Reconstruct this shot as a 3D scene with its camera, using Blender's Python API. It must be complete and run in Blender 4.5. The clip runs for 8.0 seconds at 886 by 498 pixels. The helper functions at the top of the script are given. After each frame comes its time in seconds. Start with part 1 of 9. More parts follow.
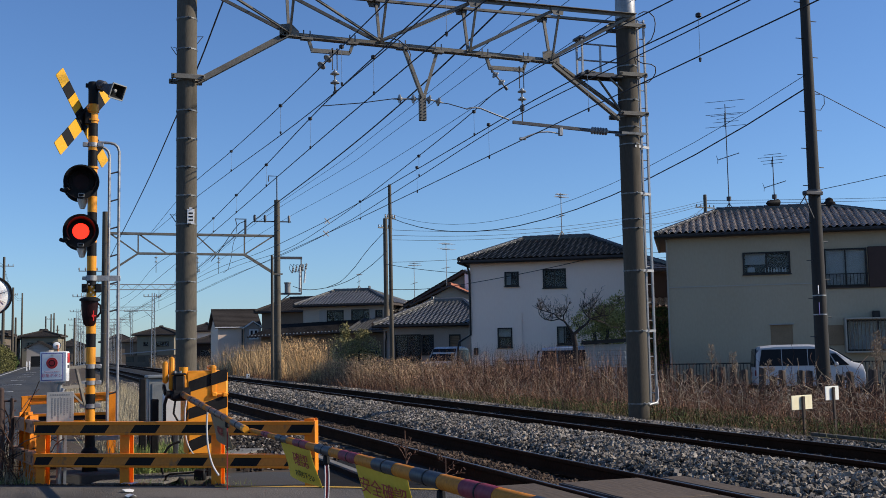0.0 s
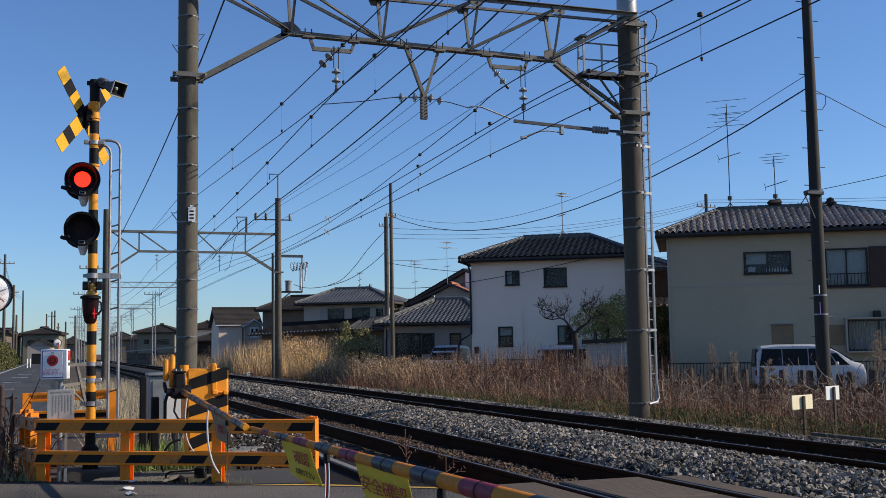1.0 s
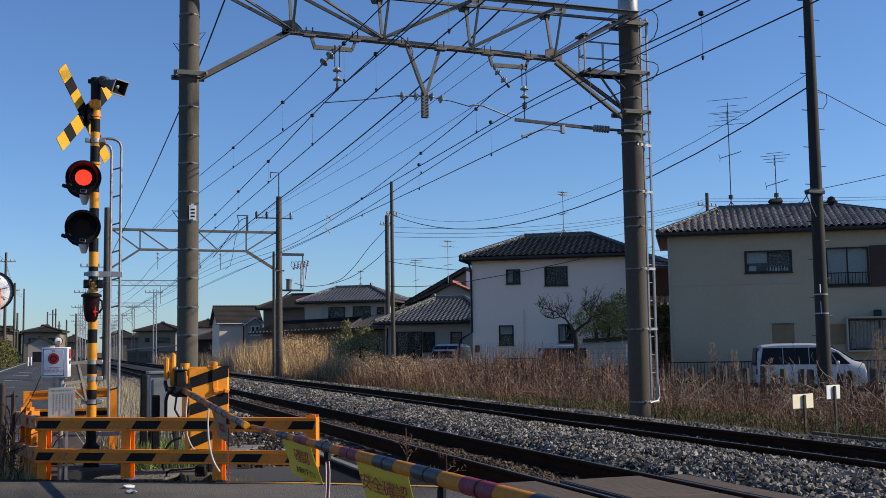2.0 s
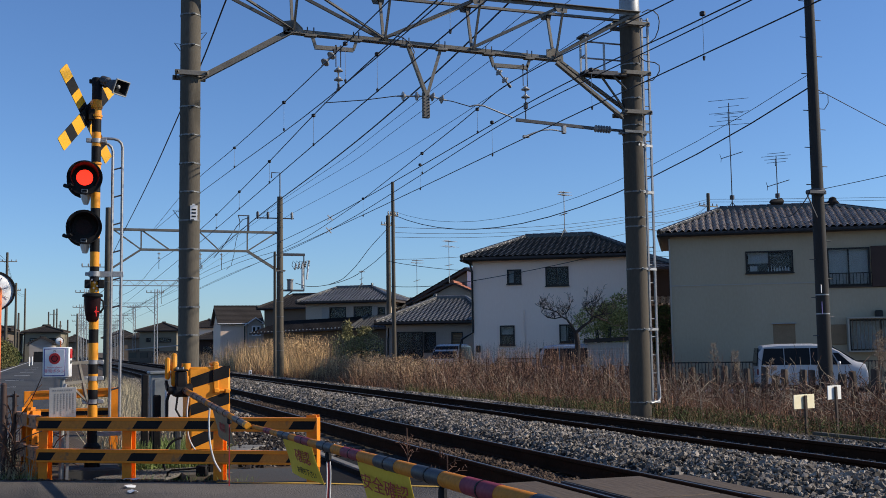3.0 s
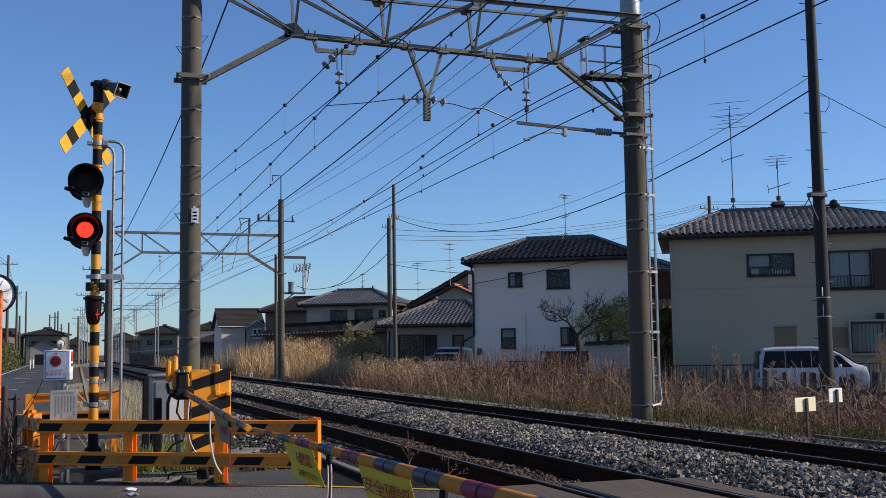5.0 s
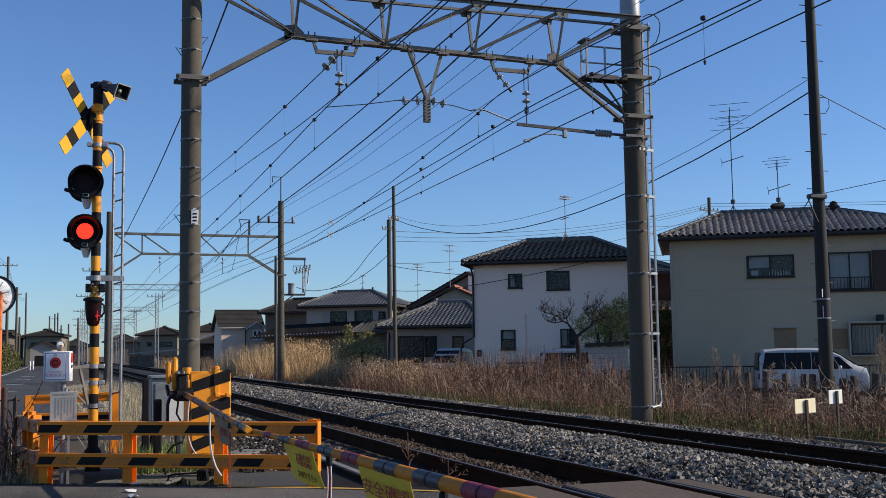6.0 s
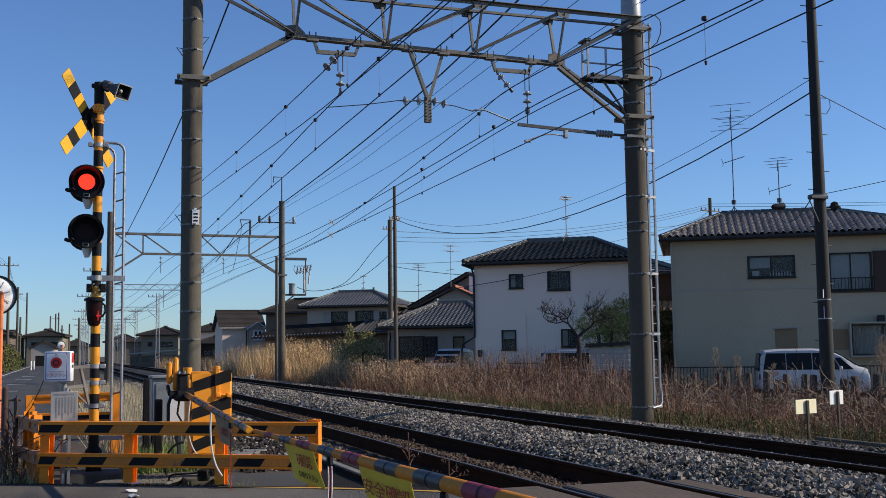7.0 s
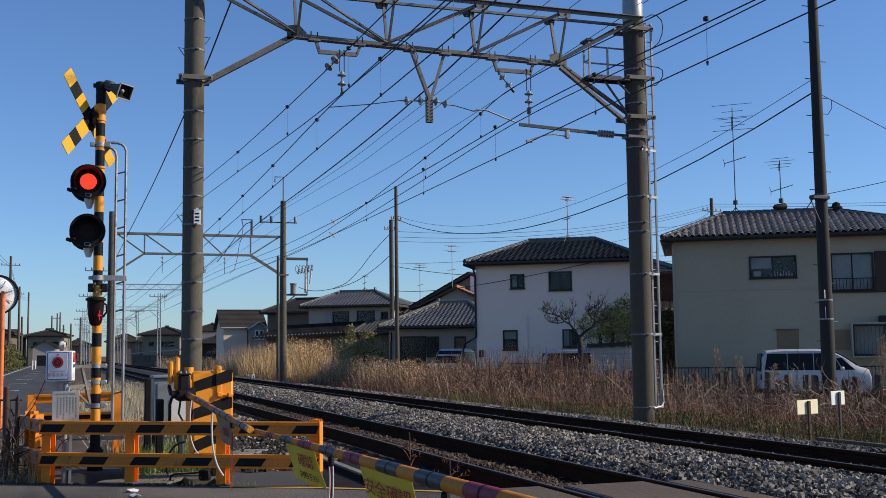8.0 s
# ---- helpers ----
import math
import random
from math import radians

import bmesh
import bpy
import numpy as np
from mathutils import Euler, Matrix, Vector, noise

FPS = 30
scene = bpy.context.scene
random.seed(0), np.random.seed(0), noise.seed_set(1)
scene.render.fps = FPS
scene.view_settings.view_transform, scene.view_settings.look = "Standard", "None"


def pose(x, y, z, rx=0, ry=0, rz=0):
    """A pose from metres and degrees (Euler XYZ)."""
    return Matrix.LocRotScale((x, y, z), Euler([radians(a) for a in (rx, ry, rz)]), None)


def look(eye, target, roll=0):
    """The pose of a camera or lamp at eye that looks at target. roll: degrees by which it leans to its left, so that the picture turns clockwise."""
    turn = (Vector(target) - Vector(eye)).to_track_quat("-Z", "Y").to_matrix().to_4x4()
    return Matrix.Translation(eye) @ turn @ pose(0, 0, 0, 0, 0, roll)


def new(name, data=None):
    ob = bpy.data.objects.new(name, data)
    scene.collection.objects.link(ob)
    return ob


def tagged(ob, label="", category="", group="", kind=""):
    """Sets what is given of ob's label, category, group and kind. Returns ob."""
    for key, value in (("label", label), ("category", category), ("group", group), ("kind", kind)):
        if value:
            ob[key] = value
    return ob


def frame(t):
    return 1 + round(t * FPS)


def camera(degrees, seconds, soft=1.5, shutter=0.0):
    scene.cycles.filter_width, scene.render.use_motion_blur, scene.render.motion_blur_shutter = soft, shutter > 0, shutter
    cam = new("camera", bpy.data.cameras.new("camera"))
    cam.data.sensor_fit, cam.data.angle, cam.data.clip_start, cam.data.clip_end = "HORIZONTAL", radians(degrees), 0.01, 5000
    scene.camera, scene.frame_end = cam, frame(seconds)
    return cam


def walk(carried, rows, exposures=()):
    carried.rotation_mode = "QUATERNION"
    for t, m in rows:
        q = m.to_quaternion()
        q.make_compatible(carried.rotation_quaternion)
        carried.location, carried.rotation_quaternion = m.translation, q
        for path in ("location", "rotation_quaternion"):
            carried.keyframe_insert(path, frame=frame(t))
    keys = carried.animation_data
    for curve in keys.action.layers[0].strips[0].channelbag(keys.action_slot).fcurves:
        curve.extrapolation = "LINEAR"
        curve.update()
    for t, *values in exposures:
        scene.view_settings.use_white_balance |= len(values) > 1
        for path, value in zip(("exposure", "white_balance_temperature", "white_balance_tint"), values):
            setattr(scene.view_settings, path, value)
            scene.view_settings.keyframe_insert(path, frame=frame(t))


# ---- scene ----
# ---- camera and its walk ----
cam = camera(44.10, 8.0, soft=0.6)
EYE = (0.0, 0.0, 1.25)


def aim(yaw, pitch, lean):
    """Camera pose: yaw in degrees right of +Y, pitch up, lean to its left."""
    y, p = radians(yaw), radians(pitch)
    return look(EYE, (EYE[0] + math.sin(y) * math.cos(p), EYE[1] + math.cos(y) * math.cos(p), EYE[2] + math.sin(p)), lean)


walk(cam, [(t, aim(a, b, c)) for t, a, b, c in (
    (0.0, 19.588, 5.268, -1.089),
    (0.5, 19.577, 5.249, -1.069),
    (1.0, 19.542, 5.199, -0.916),
    (1.5, 19.521, 5.128, -0.864),
    (3.0, 19.442, 5.137, -0.809),
    (3.5, 19.440, 5.182, -0.815),
    (4.0, 19.439, 5.185, -0.823),
    (4.5, 19.398, 5.225, -0.804),
    (6.0, 19.398, 5.358, -0.796),
    (6.5, 19.372, 5.366, -0.740),
    (7.0, 19.354, 5.372, -0.751),
    (7.5, 19.320, 5.368, -0.638),
    (8.0, 19.280, 5.375, -0.692),
)], exposures=((0.0, 0.0), (8.0, 0.0)))

# ---- world, sun and sky ----
SUN_AZIMUTH, SUN_HEIGHT = 109.0, 30.5
world = bpy.data.worlds.new("clear_winter_sky")
scene.world = world
world.use_nodes = True
wn = world.node_tree.nodes
sky = wn.new("ShaderNodeTexSky")
sky.sky_type, sky.sun_disc = "NISHITA", False
sky.sun_elevation, sky.sun_rotation = radians(SUN_HEIGHT), radians(SUN_AZIMUTH)
sky.air_density, sky.dust_density, sky.ozone_density, sky.altitude = 1.0, 0.35, 2.3, 300
clear = wn.new("ShaderNodeMix")
clear.data_type, clear.blend_type = "RGBA", "MULTIPLY"
clear.inputs["Factor"].default_value = 1.0
clear.inputs["B"].default_value = (0.765, 1.015, 1.385, 1.0)
world.node_tree.links.new(sky.outputs[0], clear.inputs["A"])
wn["Background"].inputs["Strength"].default_value = 0.099
world.node_tree.links.new(clear.outputs["Result"], wn["Background"].inputs["Color"])
sun = new("sun", bpy.data.lights.new("sun", "SUN"))
sun.data.energy, sun.data.angle, sun.data.color = 5.0, radians(0.55), (1.0, 0.90, 0.76)
sun.matrix_world = look((60, -8, 40), (60 - math.sin(radians(SUN_AZIMUTH)), -8 - math.cos(radians(SUN_AZIMUTH)), 40 - math.tan(radians(SUN_HEIGHT))))


# ---- materials ----
def material(name, a, b=None, rough=0.7, metal=0.0, fine=40.0, coarse=2.0, bump=0.15, spread=1.0, stretch=(1, 1, 1),
             random=0.0, emit=0.0, stain=None, stain_at=0.62, island=False, spec=0.32):
    """A surface that varies between two colours at two scales, with fine relief and optional stains."""
    m = bpy.data.materials.new(name)
    m.use_nodes = True
    n, l = m.node_tree.nodes, m.node_tree.links
    p = n["Principled BSDF"]
    a = tuple(a) + (1.0,) if len(a) == 3 else tuple(a)
    b = a if b is None else (tuple(b) + (1.0,) if len(b) == 3 else tuple(b))
    where = n.new("ShaderNodeTexCoord")
    turn = n.new("ShaderNodeMapping")
    turn.inputs["Scale"].default_value = stretch
    l.new(where.outputs["Object"], turn.inputs["Vector"])
    big, small = n.new("ShaderNodeTexNoise"), n.new("ShaderNodeTexNoise")
    big.inputs["Scale"].default_value, small.inputs["Scale"].default_value = coarse, fine
    big.inputs["Detail"].default_value, small.inputs["Detail"].default_value = 4, 3
    for t in (big, small):
        l.new(turn.outputs[0], t.inputs["Vector"])
    mixed = n.new("ShaderNodeMath")
    mixed.operation = "MULTIPLY_ADD"
    mixed.inputs[1].default_value, mixed.inputs[2].default_value = 0.45, 0.0
    l.new(small.outputs[0], mixed.inputs[0])
    total = n.new("ShaderNodeMath")
    total.operation = "MULTIPLY_ADD"
    total.inputs[1].default_value = 0.55
    l.new(big.outputs[0], total.inputs[0])
    l.new(mixed.outputs[0], total.inputs[2])
    ramp = n.new("ShaderNodeMapRange")
    ramp.inputs["From Min"].default_value, ramp.inputs["From Max"].default_value = 0.5 - 0.18 / spread, 0.5 + 0.18 / spread
    l.new(total.outputs[0], ramp.inputs["Value"])
    mix = n.new("ShaderNodeMix")
    mix.data_type = "RGBA"
    mix.inputs["A"].default_value, mix.inputs["B"].default_value = a, b
    l.new(ramp.outputs[0], mix.inputs["Factor"])
    colour = mix.outputs["Result"]
    if stain:
        spots = n.new("ShaderNodeTexNoise")
        spots.inputs["Scale"].default_value, spots.inputs["Detail"].default_value = coarse * 2.3, 6
        l.new(turn.outputs[0], spots.inputs["Vector"])
        cut = n.new("ShaderNodeMapRange")
        cut.inputs["From Min"].default_value, cut.inputs["From Max"].default_value = stain_at, stain_at + 0.1
        l.new(spots.outputs[0], cut.inputs["Value"])
        over = n.new("ShaderNodeMix")
        over.data_type = "RGBA"
        over.inputs["B"].default_value = tuple(stain) + (1.0,) if len(stain) == 3 else tuple(stain)
        l.new(cut.outputs[0], over.inputs["Factor"])
        l.new(colour, over.inputs["A"])
        colour = over.outputs["Result"]
    if random:
        if island:
            source = n.new("ShaderNodeNewGeometry").outputs["Random Per Island"]
        else:
            source = n.new("ShaderNodeObjectInfo").outputs["Random"]
        shade = n.new("ShaderNodeMapRange")
        shade.inputs["To Min"].default_value, shade.inputs["To Max"].default_value = 1 - random, 1 + random
        l.new(source, shade.inputs["Value"])
        hsv = n.new("ShaderNodeHueSaturation")
        l.new(shade.outputs[0], hsv.inputs["Value"])
        l.new(colour, hsv.inputs["Color"])
        colour = hsv.outputs["Color"]
    l.new(colour, p.inputs["Base Color"])
    p.inputs["Roughness"].default_value, p.inputs["Metallic"].default_value = rough, metal
    p.inputs["Specular IOR Level"].default_value = spec
    if rough > 0.2:
        gloss = n.new("ShaderNodeMapRange")
        gloss.inputs["To Min"].default_value, gloss.inputs["To Max"].default_value = rough - 0.12, min(1.0, rough + 0.12)
        l.new(small.outputs[0], gloss.inputs["Value"])
        l.new(gloss.outputs[0], p.inputs["Roughness"])
    if bump:
        relief = n.new("ShaderNodeBump")
        relief.inputs["Strength"].default_value, relief.inputs["Distance"].default_value = bump, 0.02
        l.new(small.outputs[0], relief.inputs["Height"])
        l.new(relief.outputs[0], p.inputs["Normal"])
    if emit:
        p.inputs["Emission Color"].default_value, p.inputs["Emission Strength"].default_value = a, emit
    return m


M = {
    "soil": material("soil", (0.05, 0.034, 0.021), (0.105, 0.073, 0.044), 0.95, fine=9, coarse=0.35, bump=0.6, stain=(0.10, 0.12, 0.05)),
    "asphalt": material("asphalt", (0.055, 0.048, 0.042), (0.15, 0.133, 0.115), 0.92, fine=55, coarse=0.5, bump=0.9, spread=1.5, stain=(0.06, 0.058, 0.056)),
    "asphalt_old": material("asphalt_old", (0.042, 0.041, 0.039), (0.07, 0.068, 0.065), 0.9, fine=60, coarse=0.4, bump=0.3),
    "line_white": material("line_white", (0.62, 0.62, 0.60), (0.35, 0.35, 0.34), 0.8, fine=30, coarse=3),
    "line_yellow": material("line_yellow", (0.62, 0.36, 0.04), (0.42, 0.26, 0.08), 0.8, fine=30, coarse=4),
    # Near-black: the shade between ballast stones is put into this colour.
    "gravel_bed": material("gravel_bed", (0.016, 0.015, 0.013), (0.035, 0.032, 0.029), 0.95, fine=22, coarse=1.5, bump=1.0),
    "gravel": material("gravel", (0.036, 0.030, 0.024), (0.31, 0.266, 0.218), 0.9, fine=25, coarse=3, bump=0.3, random=0.85, island=True),
    # Rail shade and grime put into the colour; also serves loose dark stones.
    "gravel_shade_dark": material("gravel_shade_dark", (0.014, 0.010, 0.008), (0.034, 0.025, 0.019), 0.85, fine=25, coarse=2, bump=0.3, random=0.5, island=True),
    "gravel_rusty": material("gravel_rusty", (0.042, 0.026, 0.017), (0.125, 0.084, 0.056), 0.95, fine=25, coarse=2, bump=0.3, random=0.5, island=True),
    "rail_rust": material("rail_rust", (0.024, 0.011, 0.006), (0.05, 0.024, 0.014), 0.9, fine=30, coarse=2, bump=0.2, spec=0.03),
    "rail_bright": material("rail_bright", (0.30, 0.28, 0.26), (0.18, 0.16, 0.15), 0.42, metal=1.0, fine=20, coarse=1, bump=0.02, stretch=(1, 0.05, 1)),
    "sleeper": material("sleeper", (0.07, 0.055, 0.045), (0.13, 0.105, 0.085), 0.9, fine=30, coarse=2, bump=0.4, stretch=(0.2, 1, 1)),
    "panel_wood": material("panel_wood", (0.06, 0.043, 0.03), (0.115, 0.083, 0.058), 0.9, fine=25, coarse=1.2, bump=0.35, stretch=(1, 0.2, 1), random=0.15),
    "concrete": material("concrete", (0.075, 0.064, 0.048), (0.135, 0.117, 0.09), 0.88, fine=45, coarse=1.1, bump=0.12, stretch=(1, 1, 0.25), stain=(0.058, 0.05, 0.037)),
    "concrete_brown": material("concrete_brown", (0.055, 0.045, 0.033), (0.10, 0.084, 0.063), 0.88, fine=45, coarse=1.1, bump=0.12, stretch=(1, 1, 0.25), stain=(0.045, 0.037, 0.027)),
    "concrete_light": material("concrete_light", (0.36, 0.355, 0.34), (0.48, 0.47, 0.45), 0.85, fine=30, coarse=1.5, bump=0.15),
    "galvanised": material("galvanised", (0.25, 0.25, 0.25), (0.40, 0.40, 0.40), 0.5, metal=0.55, fine=35, coarse=3, bump=0.05),
    "steel_grey": material("steel_grey", (0.125, 0.113, 0.095), (0.215, 0.197, 0.168), 0.6, metal=0.25, fine=30, coarse=2, bump=0.08, stain=(0.13, 0.10, 0.08), stain_at=0.66),
    "steel_dark": material("steel_dark", (0.06, 0.06, 0.065), (0.10, 0.10, 0.105), 0.55, metal=0.4, fine=30, coarse=3, bump=0.08),
    "wire": material("wire", (0.030, 0.030, 0.034), (0.05, 0.05, 0.055), 0.6, metal=0.3, bump=0),
    "porcelain": material("porcelain", (0.20, 0.20, 0.195), (0.32, 0.315, 0.305), 0.3, fine=15, coarse=5, bump=0.02),
    "black_paint": material("black_paint", (0.008, 0.008, 0.0085), (0.018, 0.017, 0.0175), 0.6, spec=0.14, fine=40, coarse=4, bump=0.05),
    "yellow_paint": material("yellow_paint", (0.84, 0.34, 0.02), (0.68, 0.26, 0.02), 0.5, fine=40, coarse=3, bump=0.06, stain=(0.36, 0.18, 0.05), stain_at=0.68),
    "orange_paint": material("orange_paint", (0.90, 0.27, 0.012), (0.74, 0.21, 0.012), 0.5, fine=35, coarse=3, bump=0.06, stain=(0.30, 0.11, 0.03), stain_at=0.66),
    "orange_faded": material("orange_faded", (0.68, 0.235, 0.03), (0.48, 0.165, 0.03), 0.6, fine=35, coarse=3, bump=0.08, stain=(0.22, 0.12, 0.06), stain_at=0.6),
    "white_paint": material("white_paint", (0.78, 0.78, 0.77), (0.70, 0.70, 0.69), 0.5, fine=30, coarse=2, bump=0.03),
    "red_paint": material("red_paint", (0.55, 0.03, 0.03), (0.42, 0.03, 0.03), 0.5, fine=30, coarse=3, bump=0.03),
    "red_glow": material("red_glow", (1.0, 0.024, 0.010), rough=0.4, emit=2.6, bump=0),
    "lens_dark": material("lens_dark", (0.016, 0.005, 0.005), (0.026, 0.006, 0.006), 0.4, fine=60, coarse=8, bump=0.1, spec=0.15),
    "box_grey": material("box_grey", (0.22, 0.225, 0.215), (0.29, 0.295, 0.285), 0.5, fine=30, coarse=1.5, bump=0.03, stain=(0.26, 0.25, 0.23), stain_at=0.68),
}


# ---- mesh helpers ----
class Build:
    """Collects vertices and faces of one mesh."""

    def __init__(self):
        self.v, self.f = [], []

    def add(self, verts, faces):
        o = len(self.v)
        self.v.extend(tuple(p) for p in verts)
        self.f.extend(tuple(i + o for i in f) for f in faces)
        return self

    def box(self, c, s, bevel=0.0, m=None):
        """A box of centre c and size s with chamfered edges; m turns it about its centre."""
        hx, hy, hz = s[0] / 2, s[1] / 2, s[2] / 2
        b = min(bevel, hx * 0.9, hy * 0.9, hz * 0.9)
        verts, faces = [], []
        if b <= 0:
            for z in (-hz, hz):
                verts += [(-hx, -hy, z), (hx, -hy, z), (hx, hy, z), (-hx, hy, z)]
            faces = [(3, 2, 1, 0), (4, 5, 6, 7), (0, 1, 5, 4), (1, 2, 6, 5), (2, 3, 7, 6), (3, 0, 4, 7)]
        else:
            idx = {}
            for sx in (-1, 1):
                for sy in (-1, 1):
                    for sz in (-1, 1):
                        for k in range(3):
                            q = [sx * (hx - b), sy * (hy - b), sz * (hz - b)]
                            q[k] += (sx, sy, sz)[k] * b
                            idx[sx, sy, sz, k] = len(verts)
                            verts.append(tuple(q))
            for k in range(3):
                i, j = (k + 1) % 3, (k + 2) % 3
                for s0 in (-1, 1):
                    ring = []
                    for a, d in ((-1, -1), (1, -1), (1, 1), (-1, 1)):
                        sg = [0, 0, 0]
                        sg[k], sg[i], sg[j] = s0, a, d
                        ring.append(idx[(*sg, k)])
                    faces.append(tuple(ring if s0 > 0 else ring[::-1]))
                for a in (-1, 1):
                    for d in (-1, 1):
                        lo, hi = [0, 0, 0], [0, 0, 0]
                        lo[k], hi[k] = -1, 1
                        lo[i] = hi[i] = a
                        lo[j] = hi[j] = d
                        ring = (idx[(*lo, i)], idx[(*hi, i)], idx[(*hi, j)], idx[(*lo, j)])
                        faces.append(ring if a * d < 0 else ring[::-1])
            for sx in (-1, 1):
                for sy in (-1, 1):
                    for sz in (-1, 1):
                        ring = tuple(idx[sx, sy, sz, k] for k in range(3))
                        faces.append(ring if sx * sy * sz > 0 else ring[::-1])
        c = Vector(c)
        if m is not None:
            verts = [c + m @ Vector(q) for q in verts]
        else:
            verts = [(q[0] + c.x, q[1] + c.y, q[2] + c.z) for q in verts]
        return self.add(verts, faces)

    def beam(self, p, q, w, h, bevel=0.0, up=(0, 0, 1)):
        """A bar from p to q, w wide and h high (h towards up)."""
        p, q = Vector(p), Vector(q)
        y = (q - p).normalized()
        x = y.cross(Vector(up))
        if x.length < 1e-4:
            x = y.cross(Vector((1, 0, 0)))
        x.normalize()
        z = x.cross(y)
        m = Matrix((x, y, z)).transposed()
        return self.box((p + q) / 2, (w, (q - p).length, h), bevel, m)

    def angle(self, p, q, w, t=0.008, up=(0, 0, 1), flip=1):
        """An L-shaped steel angle from p to q."""
        p, q = Vector(p), Vector(q)
        y = (q - p).normalized()
        x = y.cross(Vector(up))
        if x.length < 1e-4:
            x = y.cross(Vector((1, 0, 0)))
        x.normalize()
        z = x.cross(y)
        prof = [(0, 0), (w * flip, 0), (w * flip, t), (t * flip, t), (t * flip, w), (0, w)]
        verts = [e + x * a + z * b for e in (p, q) for a, b in prof]
        n = len(prof)
        faces = [(i, (i + 1) % n, n + (i + 1) % n, n + i) for i in range(n)] + [tuple(range(n))[::-1], tuple(range(n, 2 * n))]
        return self.add(verts, faces)

    def cyl(self, p, q, r, r2=None, seg=12, caps=True):
        p, q = Vector(p), Vector(q)
        r2 = r if r2 is None else r2
        d = (q - p).normalized()
        x = d.cross(Vector((0, 0, 1)))
        x = Vector((1, 0, 0)) if x.length < 1e-4 else x.normalized()
        y = d.cross(x)
        verts = []
        for e, rad in ((p, r), (q, r2)):
            for i in range(seg):
                a = 2 * math.pi * i / seg
                verts.append(e + x * (math.cos(a) * rad) + y * (math.sin(a) * rad))
        faces = [(i, (i + 1) % seg, seg + (i + 1) % seg, seg + i) for i in range(seg)]
        if caps:
            faces += [tuple(range(seg))[::-1], tuple(range(seg, 2 * seg))]
        return self.add(verts, faces)

    def lathe(self, o, axis, prof, seg=20):
        """A turned form: prof is (distance along axis, radius)."""
        o, d = Vector(o), Vector(axis).normalized()
        x = d.cross(Vector((0, 0, 1)))
        x = Vector((1, 0, 0)) if x.length < 1e-4 else x.normalized()
        y = d.cross(x)
        verts, faces = [], []
        for s, rad in prof:
            for i in range(seg):
                a = 2 * math.pi * i / seg
                verts.append(o + d * s + x * (math.cos(a) * rad) + y * (math.sin(a) * rad))
        for k in range(len(prof) - 1):
            for i in range(seg):
                j = (i + 1) % seg
                faces.append((k * seg + i, k * seg + j, (k + 1) * seg + j, (k + 1) * seg + i))
        faces += [tuple(range(seg))[::-1], tuple(range((len(prof) - 1) * seg, len(prof) * seg))]
        return self.add(verts, faces)

    def tube(self, pts, r, seg=6):
        """A bent round bar or wire through pts."""
        pts = [Vector(p) for p in pts]
        verts, faces = [], []
        x = None
        for k, p in enumerate(pts):
            d = (pts[min(k + 1, len(pts) - 1)] - pts[max(k - 1, 0)]).normalized()
            if x is None:
                x = d.cross(Vector((0, 0, 1)))
                x = d.cross(Vector((1, 0, 0))) if x.length < 1e-3 else x
            x = (x - d * x.dot(d)).normalized()
            y = d.cross(x)
            for i in range(seg):
                a = 2 * math.pi * i / seg
                verts.append(p + x * (math.cos(a) * r) + y * (math.sin(a) * r))
        for k in range(len(pts) - 1):
            for i in range(seg):
                j = (i + 1) % seg
                faces.append((k * seg + i, k * seg + j, (k + 1) * seg + j, (k + 1) * seg + i))
        faces += [tuple(range(seg))[::-1], tuple(range((len(pts) - 1) * seg, len(pts) * seg))]
        return self.add(verts, faces)

    def sweep(self, prof, p, q, up=(0, 0, 1)):
        """A closed section prof of (sideways, up) drawn from p to q."""
        p, q = Vector(p), Vector(q)
        y = (q - p).normalized()
        x = y.cross(Vector(up)).normalized()
        z = x.cross(y)
        n = len(prof)
        verts = [e + x * a + z * b for e in (p, q) for a, b in prof]
        faces = [(i, (i + 1) % n, n + (i + 1) % n, n + i) for i in range(n)] + [tuple(range(n))[::-1], tuple(range(n, 2 * n))]
        return self.add(verts, faces)

    def slab(self, ring, t):
        """A flat plate: ring of points, thickened by the vector t."""
        ring, t = [Vector(p) for p in ring], Vector(t)
        n = len(ring)
        verts = ring + [p + t for p in ring]
        faces = [tuple(range(n))[::-1], tuple(range(n, 2 * n))] + [(i, (i + 1) % n, n + (i + 1) % n, n + i) for i in range(n)]
        return self.add(verts, faces)

    def mesh(self, name, smooth=True):
        me = bpy.data.meshes.new(name)
        me.from_pydata(self.v, [], self.f)
        b = bmesh.new()
        b.from_mesh(me)
        if len(b.faces) < 30000:
            bmesh.ops.recalc_face_normals(b, faces=b.faces)
        b.to_mesh(me)
        b.free()
        if smooth:
            me.polygons.foreach_set("use_smooth", [True] * len(me.polygons))
            me.set_sharp_from_angle(angle=radians(38))
        me.update()
        return me


def part(name, b, mat, parent, label="", smooth=True):
    """One mesh object under a thing or a part; b is in the thing's space."""
    me = b.mesh(name, smooth) if isinstance(b, Build) else b
    if not me.materials:
        me.materials.append(M[mat])
    ob = new(name, me)
    ob.parent = parent
    return tagged(ob, label)


def thing(name, m, label, category, group="", kind=""):
    """A thing's Empty at its base."""
    ob = new(name)
    ob.empty_display_size = 0.2
    ob.matrix_basis = m
    return tagged(ob, label, category, group, kind)


